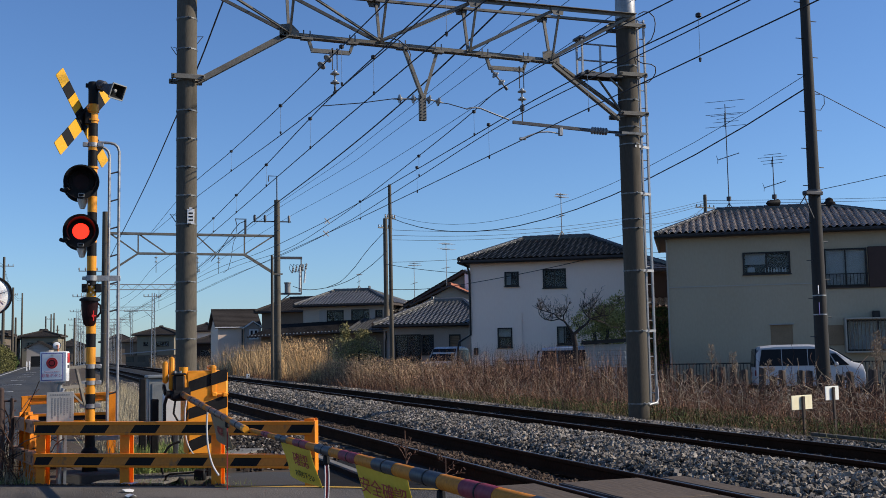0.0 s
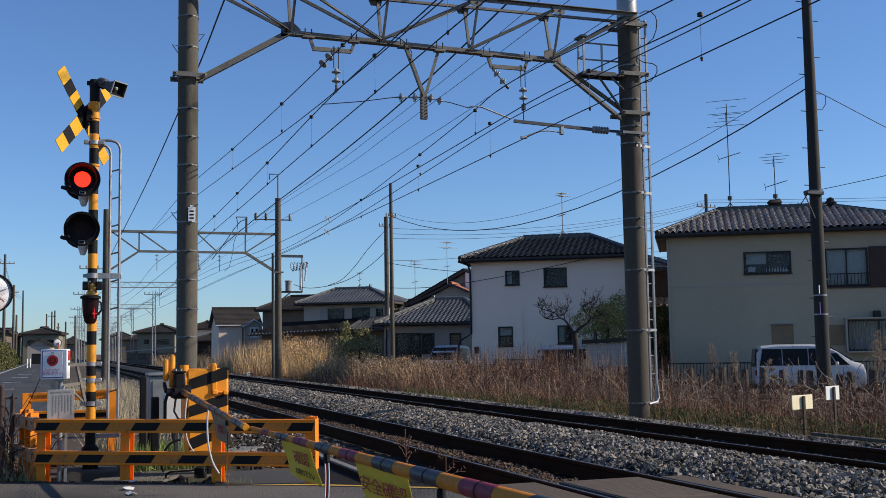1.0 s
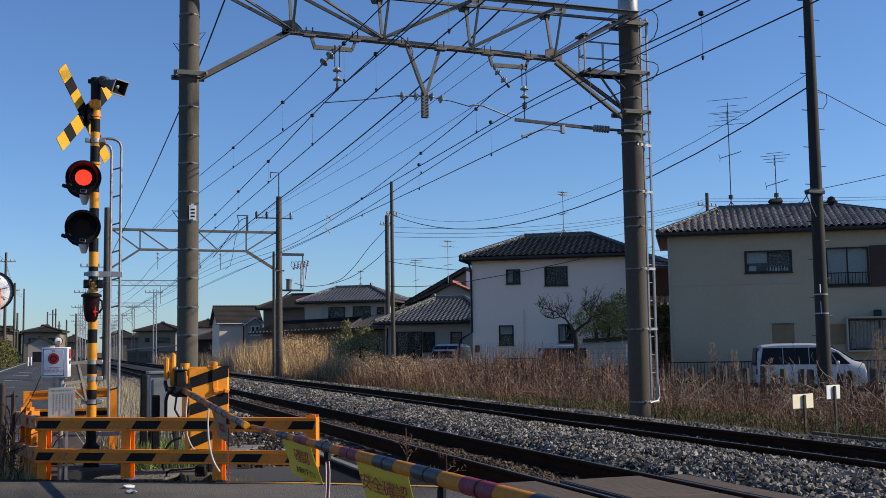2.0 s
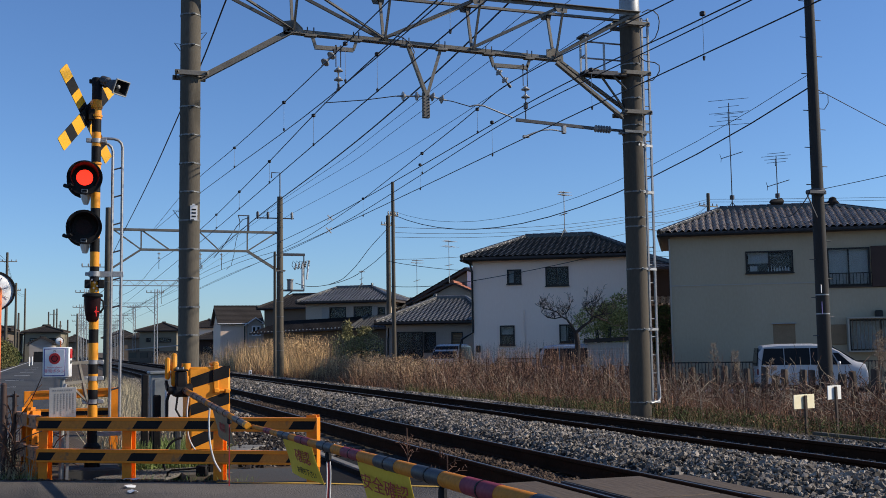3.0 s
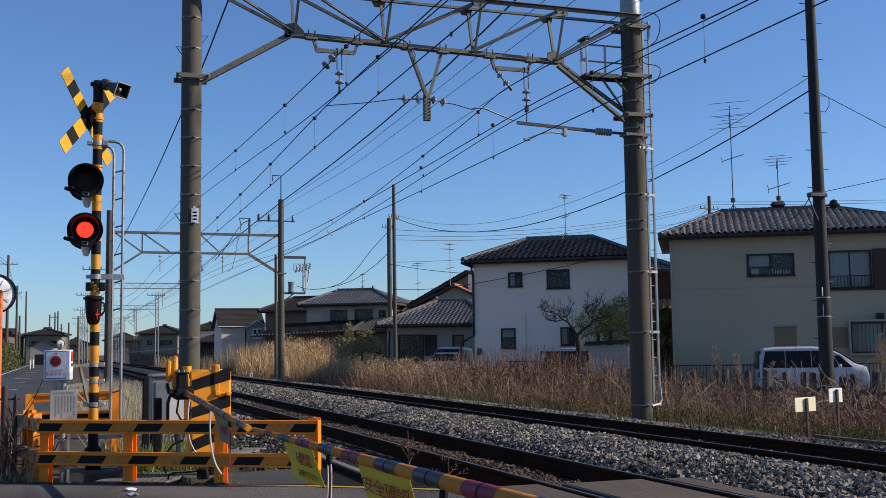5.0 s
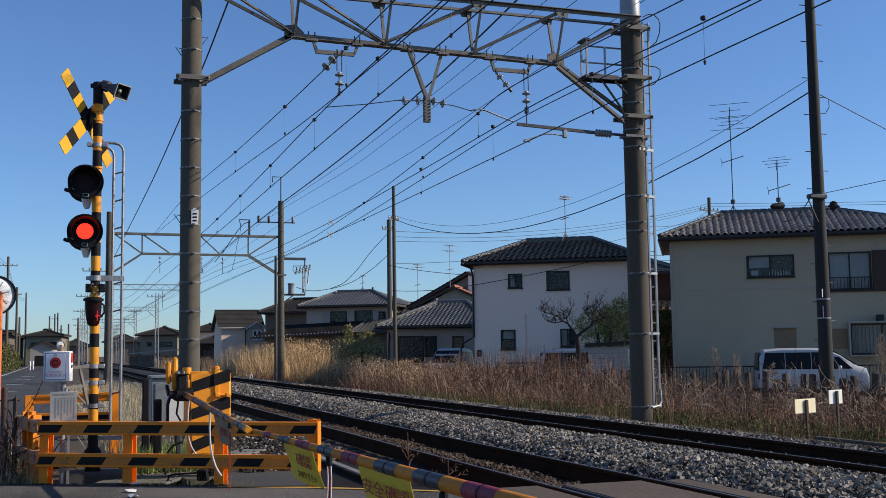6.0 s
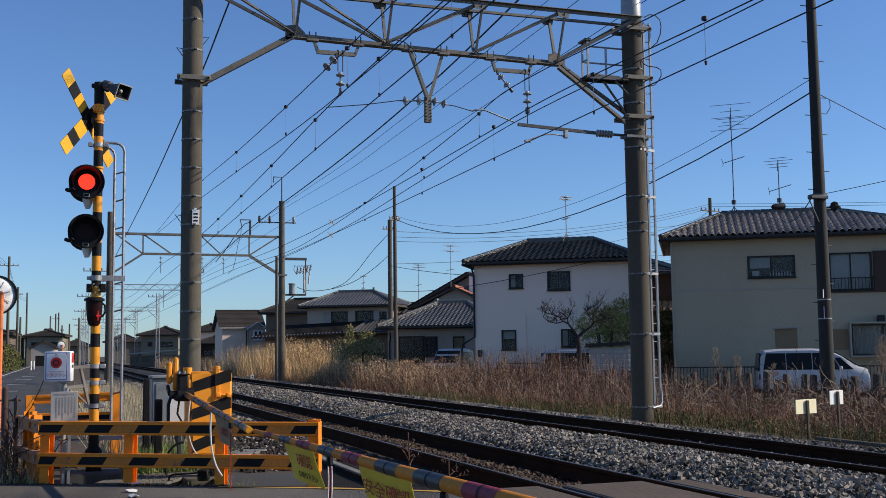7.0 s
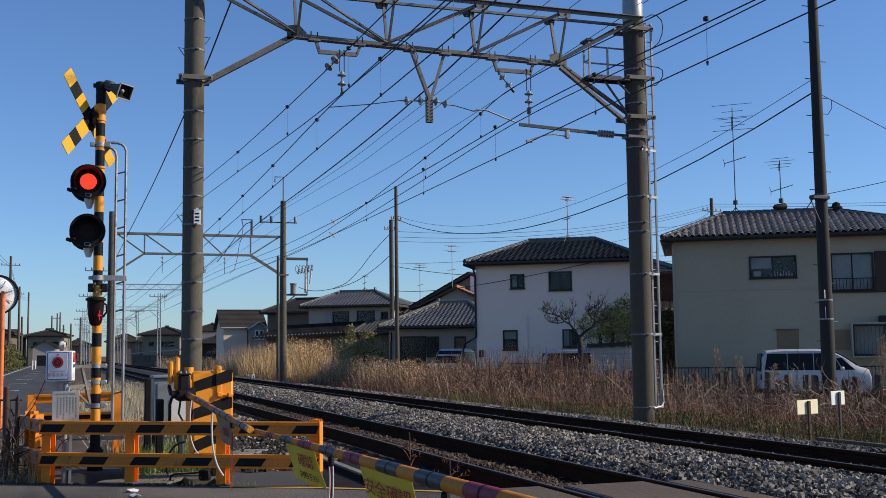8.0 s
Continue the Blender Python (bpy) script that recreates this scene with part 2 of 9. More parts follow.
def single(name, b, mat, label, category, group="", kind="", m=None, smooth=True):
    """A thing that is one mesh."""
    me = b.mesh(name, smooth)
    me.materials.append(M[mat])
    ob = new(name, me)
    if m is not None:
        ob.matrix_basis = m
    return tagged(ob, label, category, group, kind)


def B():
    return Build()


# ---- ground, roads and track ----
def level(x, y):
    """Height of the earth: the rail tops are at 0."""
    pts = ((-400, -0.17), (3.2, -0.17), (4.0, -0.32), (9.6, -0.32), (10.6, -0.16), (12.2, -0.28), (18.0, -0.55), (400, -0.6))
    for (a, za), (b, zb) in zip(pts, pts[1:]):
        if x <= b:
            return za + (zb - za) * max(0.0, (x - a) / (b - a))
    return -0.6


def edge(x):
    """The crossing road's far edge: y at x."""
    return 12.75 - 0.567 * x - 1.03 * np.maximum(0.0, x - 2.56)


def ground():
    xs = [-3500, -1200, -400, -150, -60, -30] + [-12 + i for i in range(60)] + [52, 70, 100, 160, 400, 1200, 3500]
    ys = [-3500, -1000, -300, -100, -40, -15] + [-6 + 1.5 * i for i in range(60)] + [90, 100, 120, 150, 200, 300, 500, 900, 1800, 4000]
    b = B()
    b.v = [(x, y, level(x, y) + (noise.noise(Vector((x * 0.6, y * 0.6, 0))) * 0.05 if -20 < x < 60 and -10 < y < 90 else 0) - (0.12 if y < edge(x) + 0.3 else 0)) for y in ys for x in xs]
    w = len(xs)
    b.f = [(j * w + i, j * w + i + 1, (j + 1) * w + i + 1, (j + 1) * w + i) for j in range(len(ys) - 1) for i in range(w - 1)]
    single("ground", b, "soil", "bare brown earth with dry grass", "ground", kind="structure")


def roads():
    b = B()
    xs = [-60, -20, -8, -4, -1, 1, 2.0, 2.56, 3.0, 3.4, 3.73]
    z = lambda x: -0.13 if x < 2.56 else -0.13 + 0.10 * min(1, (x - 2.56) / 1.17)
    for far, near in ((0.0, -14.0),):
        ring_far = [(x, edge(x) + far, z(x)) for x in xs]
        ring_near = [(x, edge(x) + near, z(x)) for x in xs]
        n = len(xs)
        b.add(ring_far + ring_near + [(p[0], p[1], p[2] - 0.15) for p in ring_far],
              [(i, n + i, n + i + 1, i + 1) for i in range(n - 1)] + [(2 * n + i, i, i + 1, 2 * n + i + 1) for i in range(n - 1)])
    single("crossing_road", b, "asphalt", "dark grey worn asphalt road leading to the rails", "road", kind="structure")
    b = B()
    ys = [14.9, 25, 40, 60, 90, 130, 200, 300, 420]
    rows = [[(x, max(y, edge(x) + 0.02), -0.115) for x in (-4.6, -3.0, -1.0, 0.15)] for y in ys]
    b.v = [p for r in rows for p in r]
    b.f = [(j * 4 + i, j * 4 + i + 1, j * 4 + i + 5, j * 4 + i + 4) for j in range(len(ys) - 1) for i in range(3)]
    single("side_road", b, "asphalt_old", "pale grey asphalt lane beside the railway", "road", kind="structure")
    b = B()
    for x in (-3.95,):
        b.box((x, 160, -0.108), (0.14, 280, 0.006))
    for y in range(24, 120, 12):
        b.box((-2.0, y, -0.108), (0.9, 0.35, 0.006))
    single("lane_marking", b, "line_white", "worn white edge line on the lane", "road marking", kind="structure")
    b = B()
    for k in range(7):
        x = 1.60 + k * 0.30
        b.add([(x, edge(x) - 0.02, z(x) + 0.006), (x + 0.30, edge(x + 0.30) - 0.02, z(x + 0.30) + 0.006), (x + 0.30, edge(x + 0.30) - 0.13, z(x + 0.30) + 0.006), (x, edge(x) - 0.13, z(x) + 0.006)], [(0, 3, 2, 1)])
    single("edge_marking", b, "line_yellow", "worn yellow line along the crossing's edge", "road marking", kind="structure")


RAILS = (4.33, 5.42, 8.03, 9.11)
FAR = 420.0


def rails():
    prof = [(-0.064, -0.17), (0.064, -0.17), (0.064, -0.158), (0.012, -0.14), (0.010, -0.05), (0.034, -0.035), (0.034, -0.006), (0.026, 0.0),
            (-0.026, 0.0), (-0.034, -0.006), (-0.034, -0.035), (-0.010, -0.05), (-0.012, -0.14), (-0.064, -0.158)]
    for x in RAILS:
        r = thing("rail", pose(x, 0, 0), "brown rusty steel rail with a bright worn head", "rail", "railway rails")
        part("rail_web", B().sweep(prof, (0, -12, 0), (0, FAR, 0)), "rail_rust", r)
        part("rail_head", B().box((0, (FAR - 12) / 2, 0.001), (0.026, FAR + 12, 0.004)), "rail_bright", r, "polished running surface")


def bed_height(x):
    """Surface of the stone bed: filled between the tracks, hollow inside them."""
    pts = ((3.1, -0.28), (3.7, -0.17), (4.15, -0.19), (4.5, -0.18), (4.85, -0.15), (5.25, -0.18), (5.56, -0.17), (5.95, -0.03), (6.5, 0.045), (7.0, 0.03), (7.5, -0.05), (7.85, -0.18),
           (8.2, -0.17), (8.95, -0.17), (9.3, -0.17), (9.9, -0.10), (10.5, -0.18), (10.9, -0.26))
    for (a, za), (b, zb) in zip(pts, pts[1:]):
        if x <= b:
            return za + (zb - za) * max(0.0, (x - a) / (b - a))
    return -0.3


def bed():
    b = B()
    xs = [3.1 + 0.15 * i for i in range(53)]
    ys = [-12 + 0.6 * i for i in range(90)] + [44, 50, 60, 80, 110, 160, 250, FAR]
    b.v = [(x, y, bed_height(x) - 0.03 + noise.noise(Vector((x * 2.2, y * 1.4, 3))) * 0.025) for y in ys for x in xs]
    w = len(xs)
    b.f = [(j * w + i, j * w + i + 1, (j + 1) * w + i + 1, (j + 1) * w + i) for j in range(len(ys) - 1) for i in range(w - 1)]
    single("ballast_bed", b, "gravel_bed", "near-black stone bed under the rails, shade of the gaps put into its colour", "track bed", kind="structure")


ground()
roads()
rails()
bed()


# ---- overhead line: portals, poles and wires ----
M["band_steel"] = material("band_steel", (0.09, 0.09, 0.085), (0.26, 0.26, 0.25), 0.5, metal=0.4, fine=60, coarse=9, bump=0.1)


M["white_plastic_far"] = material("white_plastic_far", (0.55, 0.55, 0.54), (0.65, 0.65, 0.63), 0.4, fine=12, coarse=2, bump=0.02)


def round_pole(parent, x, y, z0, z1, r0, r1, bands=(), mat="concrete"):
    pole = part("pole", B().cyl((x, y, z0), (x, y, z1), r0, r1, 24), mat, parent)
    for z in bands:
        r = r0 + (r1 - r0) * (z - z0) / (z1 - z0)
        b = B()
        for k in range(20):
            a0, a1 = 2 * math.pi * k / 20, 2 * math.pi * (k + 1) / 20
            b.beam((x + math.cos(a0) * (r + 0.004), y + math.sin(a0) * (r + 0.004), z), (x + math.cos(a1) * (r + 0.004), y + math.sin(a1) * (r + 0.004), z), 0.007, 0.03 if k % 2 else 0.02)
        b.box((x + 0.03, y - r - 0.02, z), (0.05, 0.04, 0.03), 0.004)
        part("band", b, "band_steel", pole, "perforated steel band")
    return pole


def collar(parent, x, y, z, r, mat="steel_grey", h=0.07):
    b = B().cyl((x, y, z - h / 2), (x, y, z + h / 2), r + 0.012, r + 0.012, 20)
    for s in (-1, 1):
        b.box((x + s * (r + 0.05), y, z), (0.10, 0.09, h), 0.006)
        b.cyl((x + s * (r + 0.07), y - 0.07, z), (x + s * (r + 0.07), y + 0.07, z), 0.012, seg=8)
    b.beam((x - r - 0.09, y - r - 0.02, z), (x + r + 0.09, y - r - 0.02, z), 0.012, h)
    return part("collar", b, mat, parent)


def double_collar(parent, x, y, z, r):
    """A two-part clamp of channel steel bolted round a pole."""
    b = B().cyl((x, y, z - 0.05), (x, y, z + 0.05), r + 0.012, r + 0.012, 20)
    for s in (-1, 1):
        b.beam((x - r - 0.11, y + s * (r + 0.03), z), (x + r + 0.11, y + s * (r + 0.03), z), 0.05, 0.085, 0.006)
        for e in (-1, 1):
            b.cyl((x + e * (r + 0.07), y - r - 0.09, z), (x + e * (r + 0.07), y + r + 0.09, z), 0.014, seg=8)
            b.box((x + e * (r + 0.07), y + s * (r + 0.07), z), (0.045, 0.03, 0.045), 0.006)
    return part("clamp_collar", b, "steel_grey", parent)


def insulator(parent, p, q, discs=2, r=0.085):
    """A string of porcelain discs between p and q."""
    p, q = Vector(p), Vector(q)
    d = (q - p).normalized()
    n = (q - p).length
    prof = [(0, 0.012)]
    for k in range(discs):
        c = n * (k + 0.5) / discs
        prof += [(c - 0.055, 0.015), (c - 0.05, 0.04), (c - 0.03, 0.045), (c - 0.012, r), (c + 0.006, r), (c + 0.012, 0.03), (c + 0.05, 0.015)]
    prof += [(n, 0.012)]
    return part("insulator", B().lathe(p, d, prof, 14), "porcelain", parent)


def rod_insulator(parent, p, q, r=0.05, sheds=6):
    p, q = Vector(p), Vector(q)
    n = (q - p).length
    prof = [(0, 0.02)]
    for k in range(sheds):
        c = n * (0.08 + 0.84 * (k + 0.5) / sheds)
        w = n * 0.84 / sheds * 0.35
        prof += [(c - w, r * 0.6), (c - w * 0.3, r), (c + w * 0.3, r), (c + w, r * 0.6)]
    prof += [(n, 0.02)]
    return part("insulator", B().lathe(p, q - p, prof, 14), "porcelain", parent)


def ladder(parent, x0, x1, y, z0, z1, step=0.4, mat="steel_grey"):
    lad = part("ladder", B().beam((x0, y, z0), (x0, y, z1), 0.042, 0.035).beam((x1, y, z0), (x1, y, z1), 0.045, 0.035), mat, parent)
    k, z = 0, z0 + 0.2
    while z < z1:
        part("rung", B().cyl((x0, y, z), (x1, y, z), 0.011, seg=6), mat, lad)
        z += step
    return lad


def portal_near():
    """The portal over the tracks nearest the crossing, concrete poles with a steel lattice beam."""
    y = 19.3
    g = thing("catenary_portal", pose(0, y, 0), "concrete pole portal with grey steel lattice beam over two tracks", "catenary portal", "portals over the railway")
    bands_l = [0.95, 1.52, 2.0, 2.5, 3.0, 3.5, 4.0, 4.5, 5.0, 5.5, 6.6, 7.15, 7.7]
    left = round_pole(g, 2.14, 0, -0.3, 10.5, 0.180, 0.173, bands_l)
    right = round_pole(g, 10.92, 0, -0.3, 7.95, 0.208, 0.205, [0.12, 1.55, 2.75, 3.6, 3.78, 4.3, 5.3, 5.65, 6.2, 6.9], "concrete_brown")
    part("pole_cap", B().lathe((10.92, 0, 7.9), (0, 0, 1), [(0, 0.205), (0.05, 0.212), (0.9, 0.19), (0.95, 0.16)], 20), "galvanised", right, "galvanised sleeve on the pole head")
    part("white_plate", B().box((2.19, -0.205, 3.62), (0.12, 0.008, 0.26), 0.003).box((2.19, -0.20, 3.76), (0.05, 0.012, 0.04)), "white_paint", left, "small white plate")
    b = B()
    for z in (3.68, 3.62, 3.56):
        b.box((2.19, -0.212, z), (0.07, 0.004, 0.025))
    part("plate_mark", b, "black_paint", left)
    for z, s in ((6.85, 1), (6.62, -1), (3.66, -1)):
        part("step_iron", B().tube([(2.14 + s * 0.17, -0.02, z), (2.14 + s * 0.28, -0.02, z + 0.02), (2.14 + s * 0.18, -0.02, z - 0.12)], 0.008), "steel_dark", left)
    double_collar(g, 2.14, 0, 6.08, 0.178)
    double_collar(g, 10.92, 0, 5.90, 0.208)
    double_collar(g, 10.92, 0, 6.70, 0.208)
    double_collar(g, 10.92, 0, 7.72, 0.208)
    collar(g, 10.92, 0, 5.50, 0.207, "band_steel", 0.05)
    lo = lambda x: 7.045 - 0.0217 * (x - 3.95)
    wy = 0.36
    hi = {-1: 7.84, 1: 7.91}
    nodes = (3.95, 5.68, 7.46, 9.20)
    part("bottom_chord", B().angle((3.82, 0.05, lo(3.82) - 0.05), (9.34, 0.05, lo(9.34) - 0.05), 0.10, 0.012).beam((3.9, 0.06, lo(3.9) - 0.045), (9.3, 0.06, lo(9.3) - 0.045), 0.10, 0.012), "steel_grey", g)
    for s in (-1, 1):
        part("top_chord", B().angle((2.2, s * wy, hi[s] + (0.06 if s < 0 else 0)), (10.95, s * wy, hi[s] + (0.06 if s < 0 else 0)), 0.065 * s, 0.011, flip=s), "steel_grey", g)
        for x in nodes:
            part("vertical", B().angle((x, s * 0.03, lo(x)), (x + 0.03, s * wy, hi[s]), 0.05, 0.009, up=(1, 0, 0), flip=s), "steel_grey", g)
        for xa, xb in ((3.95, 2.3), (5.68, 3.95), (5.68, 7.46), (7.46, 9.20), (9.20, 10.85)):
            part("diagonal", B().angle((xa, s * 0.03, lo(xa)), (xb, s * wy, hi[s]), 0.055, 0.01, flip=s), "steel_grey", g)
    for x in nodes:
        part("tie", B().beam((x, -wy, hi[-1] + 0.02), (x, wy, hi[1] + 0.02), 0.06, 0.01), "steel_grey", g)
    for x in nodes[1:]:
        for s in (-1, 1):
            part("top_gusset", B().slab([(x - 0.08, s * (wy + 0.012), hi[s] - 0.10), (x + 0.12, s * (wy + 0.012), hi[s] - 0.10), (x + 0.15, s * (wy + 0.012), hi[s] + 0.05), (x - 0.15, s * (wy + 0.012), hi[s] + 0.05)], (0, 0.012 * s, 0)), "steel_grey", g, smooth=False)
    for x in (3.95, 9.20):
        z = lo(x)
        b = B().slab([(x - 0.16, -0.012, z - 0.09), (x + 0.2, -0.012, z - 0.06), (x + 0.2, -0.012, z + 0.06), (x + 0.05, -0.012, z + 0.2), (x - 0.16, -0.012, z + 0.16)], (0, 0.02, 0))
        for k in range(5):
            b.cyl((x - 0.1 + k * 0.06, -0.03, z - 0.02), (x - 0.1 + k * 0.06, 0.03, z - 0.02), 0.012, seg=6)
        part("gusset", b, "steel_grey", g)
    part("knee_brace", B().angle((2.33, 0, 5.99), (3.95, 0, 6.98), 0.11, 0.012).angle((2.33, 0.1, 6.0), (3.95, 0.1, 6.99), 0.09, 0.012), "steel_grey", g)
    part("knee_brace", B().angle((9.16, -0.12, 6.77), (10.60, -0.12, 5.75), 0.10, 0.012).angle((9.26, 0.12, 6.93), (10.87, 0.14, 5.94), 0.09, 0.012), "steel_grey", g)
    # hangers under the bottom chord
    for xa, xb in ((4.29, 5.10), (7.80, 8.61)):
        z = lo(xa)
        for x, w in ((xa, 0.22), (xb + 0.05, 0.2)):
            part("seat_plate", B().box((x, 0, lo(x) - 0.07), (w, 0.12, 0.03), 0.004), "steel_grey", g)
        b = B().beam((xa + 0.03, 0, z - 0.05), (xa + 0.1, 0, z - 0.27), 0.06, 0.05)
        b.beam((xa + 0.08, 0, z - 0.27), (xb, 0, z - 0.27), 0.05, 0.075)
        b.beam((xb, 0, z - 0.27), (xb + 0.08, 0, z - 0.05), 0.05, 0.05)
        part("hanger", b, "steel_grey", g)
        for x in (xa - 0.06, xa + 0.06, xb, xb + 0.1):
            part("bolt", B().cyl((x, -0.03, lo(x) - 0.09), (x, -0.03, lo(x) + 0.09), 0.012, seg=6), "steel_dark", g)
    for x, z in ((4.815, 6.43), (8.57, 6.32)):
        b = B()
        for s in (-1, 1):
            b.cyl((x + s * 0.045, 0, lo(x) - 0.25), (x + s * 0.045, 0, z), 0.010, seg=6)
            b.box((x + s * 0.045, 0, lo(x) - 0.25), (0.03, 0.05, 0.12), 0.004)
        part("shackle", b, "steel_dark", g)
    insulator(g, (4.815, 0, 6.44), (4.815, 0, 6.10))
    insulator(g, (8.57, 0, 6.33), (8.57, 0, 6.02))
    insulator(g, (4.74, 0, 6.70), (4.48, -0.10, 6.40))
    part("strap", B().beam((4.74, 0, 6.76), (4.74, 0, 6.68), 0.08, 0.03), "steel_dark", g)
    part("strap", B().beam((7.93, 0, 6.70), (7.96, 0, 6.60), 0.06, 0.03), "steel_dark", g)
    insulator(g, (7.96, 0, 6.62), (8.24, 0.08, 6.36), 2, 0.075)
    part("clamp", B().cyl((8.24, 0.08, 6.36), (8.30, 0.09, 6.30), 0.03, seg=8), "steel_dark", g)
    part("clamp", B().cyl((4.815, 0, 6.12), (4.815, 0, 5.98), 0.022, seg=8).box((4.815, 0, 6.02), (0.05, 0.14, 0.05), 0.01), "steel_dark", g)
    part("clamp", B().cyl((8.57, 0, 6.02), (8.565, 0, 5.66), 0.012, seg=8).box((8.57, 0, 5.93), (0.05, 0.12, 0.13), 0.01), "steel_dark", g)
    # middle V-shaped support with its pull-off insulators
    part("drop_support", B().angle((6.11, 0, lo(6.1) - 0.04), (6.47, 0, 6.0), 0.09, 0.012).angle((6.86, 0, lo(6.9) - 0.04), (6.58, 0, 6.03), 0.06, 0.01), "steel_grey", g)
    plate = part("drop_plate", B().box((6.51, 0, 5.82), (0.13, 0.09, 0.50), 0.006), "steel_grey", g)
    for x in (6.465, 6.555):
        for k in range(7):
            part("bolt", B().cyl((x, -0.06, 5.62 + k * 0.062), (x, 0.0, 5.62 + k * 0.062), 0.012, seg=6), "wire", plate)
    for x in (6.12, 6.84):
        part("bracket", B().box((x, 0, lo(x) - 0.07), (0.21, 0.13, 0.04), 0.006), "steel_grey", g)
        for s in (-1, 1):
            part("bolt", B().cyl((x + s * 0.06, -0.03, lo(x) - 0.09), (x + s * 0.06, -0.03, lo(x) + 0.09), 0.012, seg=6), "steel_dark", g)
    insulator(g, (6.46, 0, 5.985), (5.92, 0, 5.955), 2, 0.085)
    insulator(g, (6.56, 0, 6.0), (6.93, 0, 5.935), 2, 0.085)
    part("pull_off", B().tube([(5.92, 0, 5.955), (5.3, 0, 5.84), (4.55, 0, 5.74)], 0.009), "wire", g)
    part("pull_off", B().tube([(6.93, 0, 5.935), (7.04, 0, 5.925), (7.405, 0, 5.845)], 0.009), "wire", g)
    part("pull_off", B().tube([(7.40, 0, 5.845), (7.50, 0, 5.875), (7.60, 0, 5.883), (7.70, 0, 5.872), (7.79, 0, 5.842), (7.99, 0, 5.775), (8.28, 0, 5.685)], 0.016, 8), "galvanised", g, "bent steel registration tube")
    part("steady_arm", B().beam((8.36, 0, 5.64), (10.03, 0, 5.562), 0.05, 0.06).cyl((10.43, 0, 5.552), (10.75, 0, 5.545), 0.028, seg=10), "steel_dark", g)
    rod_insulator(g, (10.02, 0, 5.562), (10.45, 0, 5.551), 0.075)
    part("registration", B().box((9.38, 0, 5.50), (0.08, 0.08, 0.16), 0.01).tube([(9.38, 0, 5.45), (9.25, 0, 5.475), (9.1, 0, 5.485), (8.92, 0, 5.468), (8.7, 0, 5.39), (8.52, 0, 5.315)], 0.014, 8).box((8.56, 0, 5.32), (0.14, 0.05, 0.05), 0.01), "galvanised", g)
    # climbing platform and ladder on the far pole
    floor = part("platform", B().box((10.28, 0, 6.69), (0.9, 0.30, 0.02)).beam((9.8, -0.14, 6.66), (10.75, -0.14, 6.66), 0.05, 0.06).beam((9.8, 0.14, 6.66), (10.75, 0.14, 6.66), 0.05, 0.06), "steel_dark", g, "small climbing platform")
    for x, yy, top in ((9.85, 0.12, 7.40), (9.85, -0.12, 7.40), (10.38, 0.12, 7.37)):
        part("post", B().beam((x, yy, 6.68), (x, yy, top), 0.035, 0.035), "galvanised", floor)
    for z in (7.02, 7.36):
        part("handrail", B().tube([(10.75, 0.12, z), (9.85, 0.12, z), (9.85, -0.12, z)], 0.018, 6), "galvanised", floor)
    part("post_head", B().box((9.85, 0, 7.42), (0.14, 0.32, 0.05), 0.01), "steel_dark", floor)
    for k in range(4):
        part("slat", B().box((10.2, -0.11 + k * 0.073, 6.715), (0.7, 0.04, 0.03), 0.004), "steel_dark", floor)
    part("floor_plate", B().box((10.02, 0, 6.73), (0.22, 0.28, 0.03), 0.004), "steel_grey", floor)
    part("strut", B().angle((10.22, 0, 6.62), (10.72, 0, 5.98), 0.05, 0.008).angle((10.45, -0.1, 6.6), (10.75, -0.1, 6.35), 0.05, 0.008), "steel_grey", g)
    ladder(g, 11.19, 11.33, 0, 0.12, 7.92, 0.36, "galvanised")
    for z in (0.12, 1.55, 2.75, 4.3, 5.25):
        part("ladder_bracket", B().beam((10.92, -0.205, z), (11.33, -0.05, z), 0.02, 0.05).cyl((11.08, -0.13, z - 0.03), (11.14, -0.13, z + 0.03), 0.03, seg=8), "galvanised", g)
    part("ladder_foot", B().tube([(11.33, -0.03, 0.45), (11.33, -0.05, 0.20), (11.26, -0.10, 0.13), (11.05, -0.17, 0.10)], 0.022, 8), "galvanised", g)
    # jumper loops by the far pole
    part("jumper", B().tube([(11.16, -0.1, 8.0), (11.29, -0.1, 8.07), (11.42, -0.1, 8.07), (11.53, -0.1, 7.98), (11.555, -0.1, 7.85), (11.53, -0.1, 7.68), (11.45, -0.1, 7.5), (11.31, -0.1, 7.38)], 0.011), "wire", g)
    part("jumper", B().tube([(11.01, -0.2, 7.06), (11.08, -0.2, 6.99), (11.16, -0.2, 6.96), (11.36, -0.2, 6.95), (11.46, -0.2, 6.90), (11.46, -0.2, 6.78), (11.40, -0.2, 6.68), (11.3, -0.2, 6.58), (11.15, -0.2, 6.54)], 0.011), "wire", g)
    part("jumper", B().tube([(5.68, -0.1, 7.02), (5.85, -0.1, 7.09), (6.03, -0.1, 7.06), (6.19, -0.1, 6.95), (6.26, -0.1, 6.8), (6.22, -0.1, 6.62)], 0.010), "wire", g)
    part("cross_arm", B().beam((10.5, 0, 8.6), (11.9, 0, 8.6), 0.07, 0.07, 0.005), "steel_grey", g)
    return g


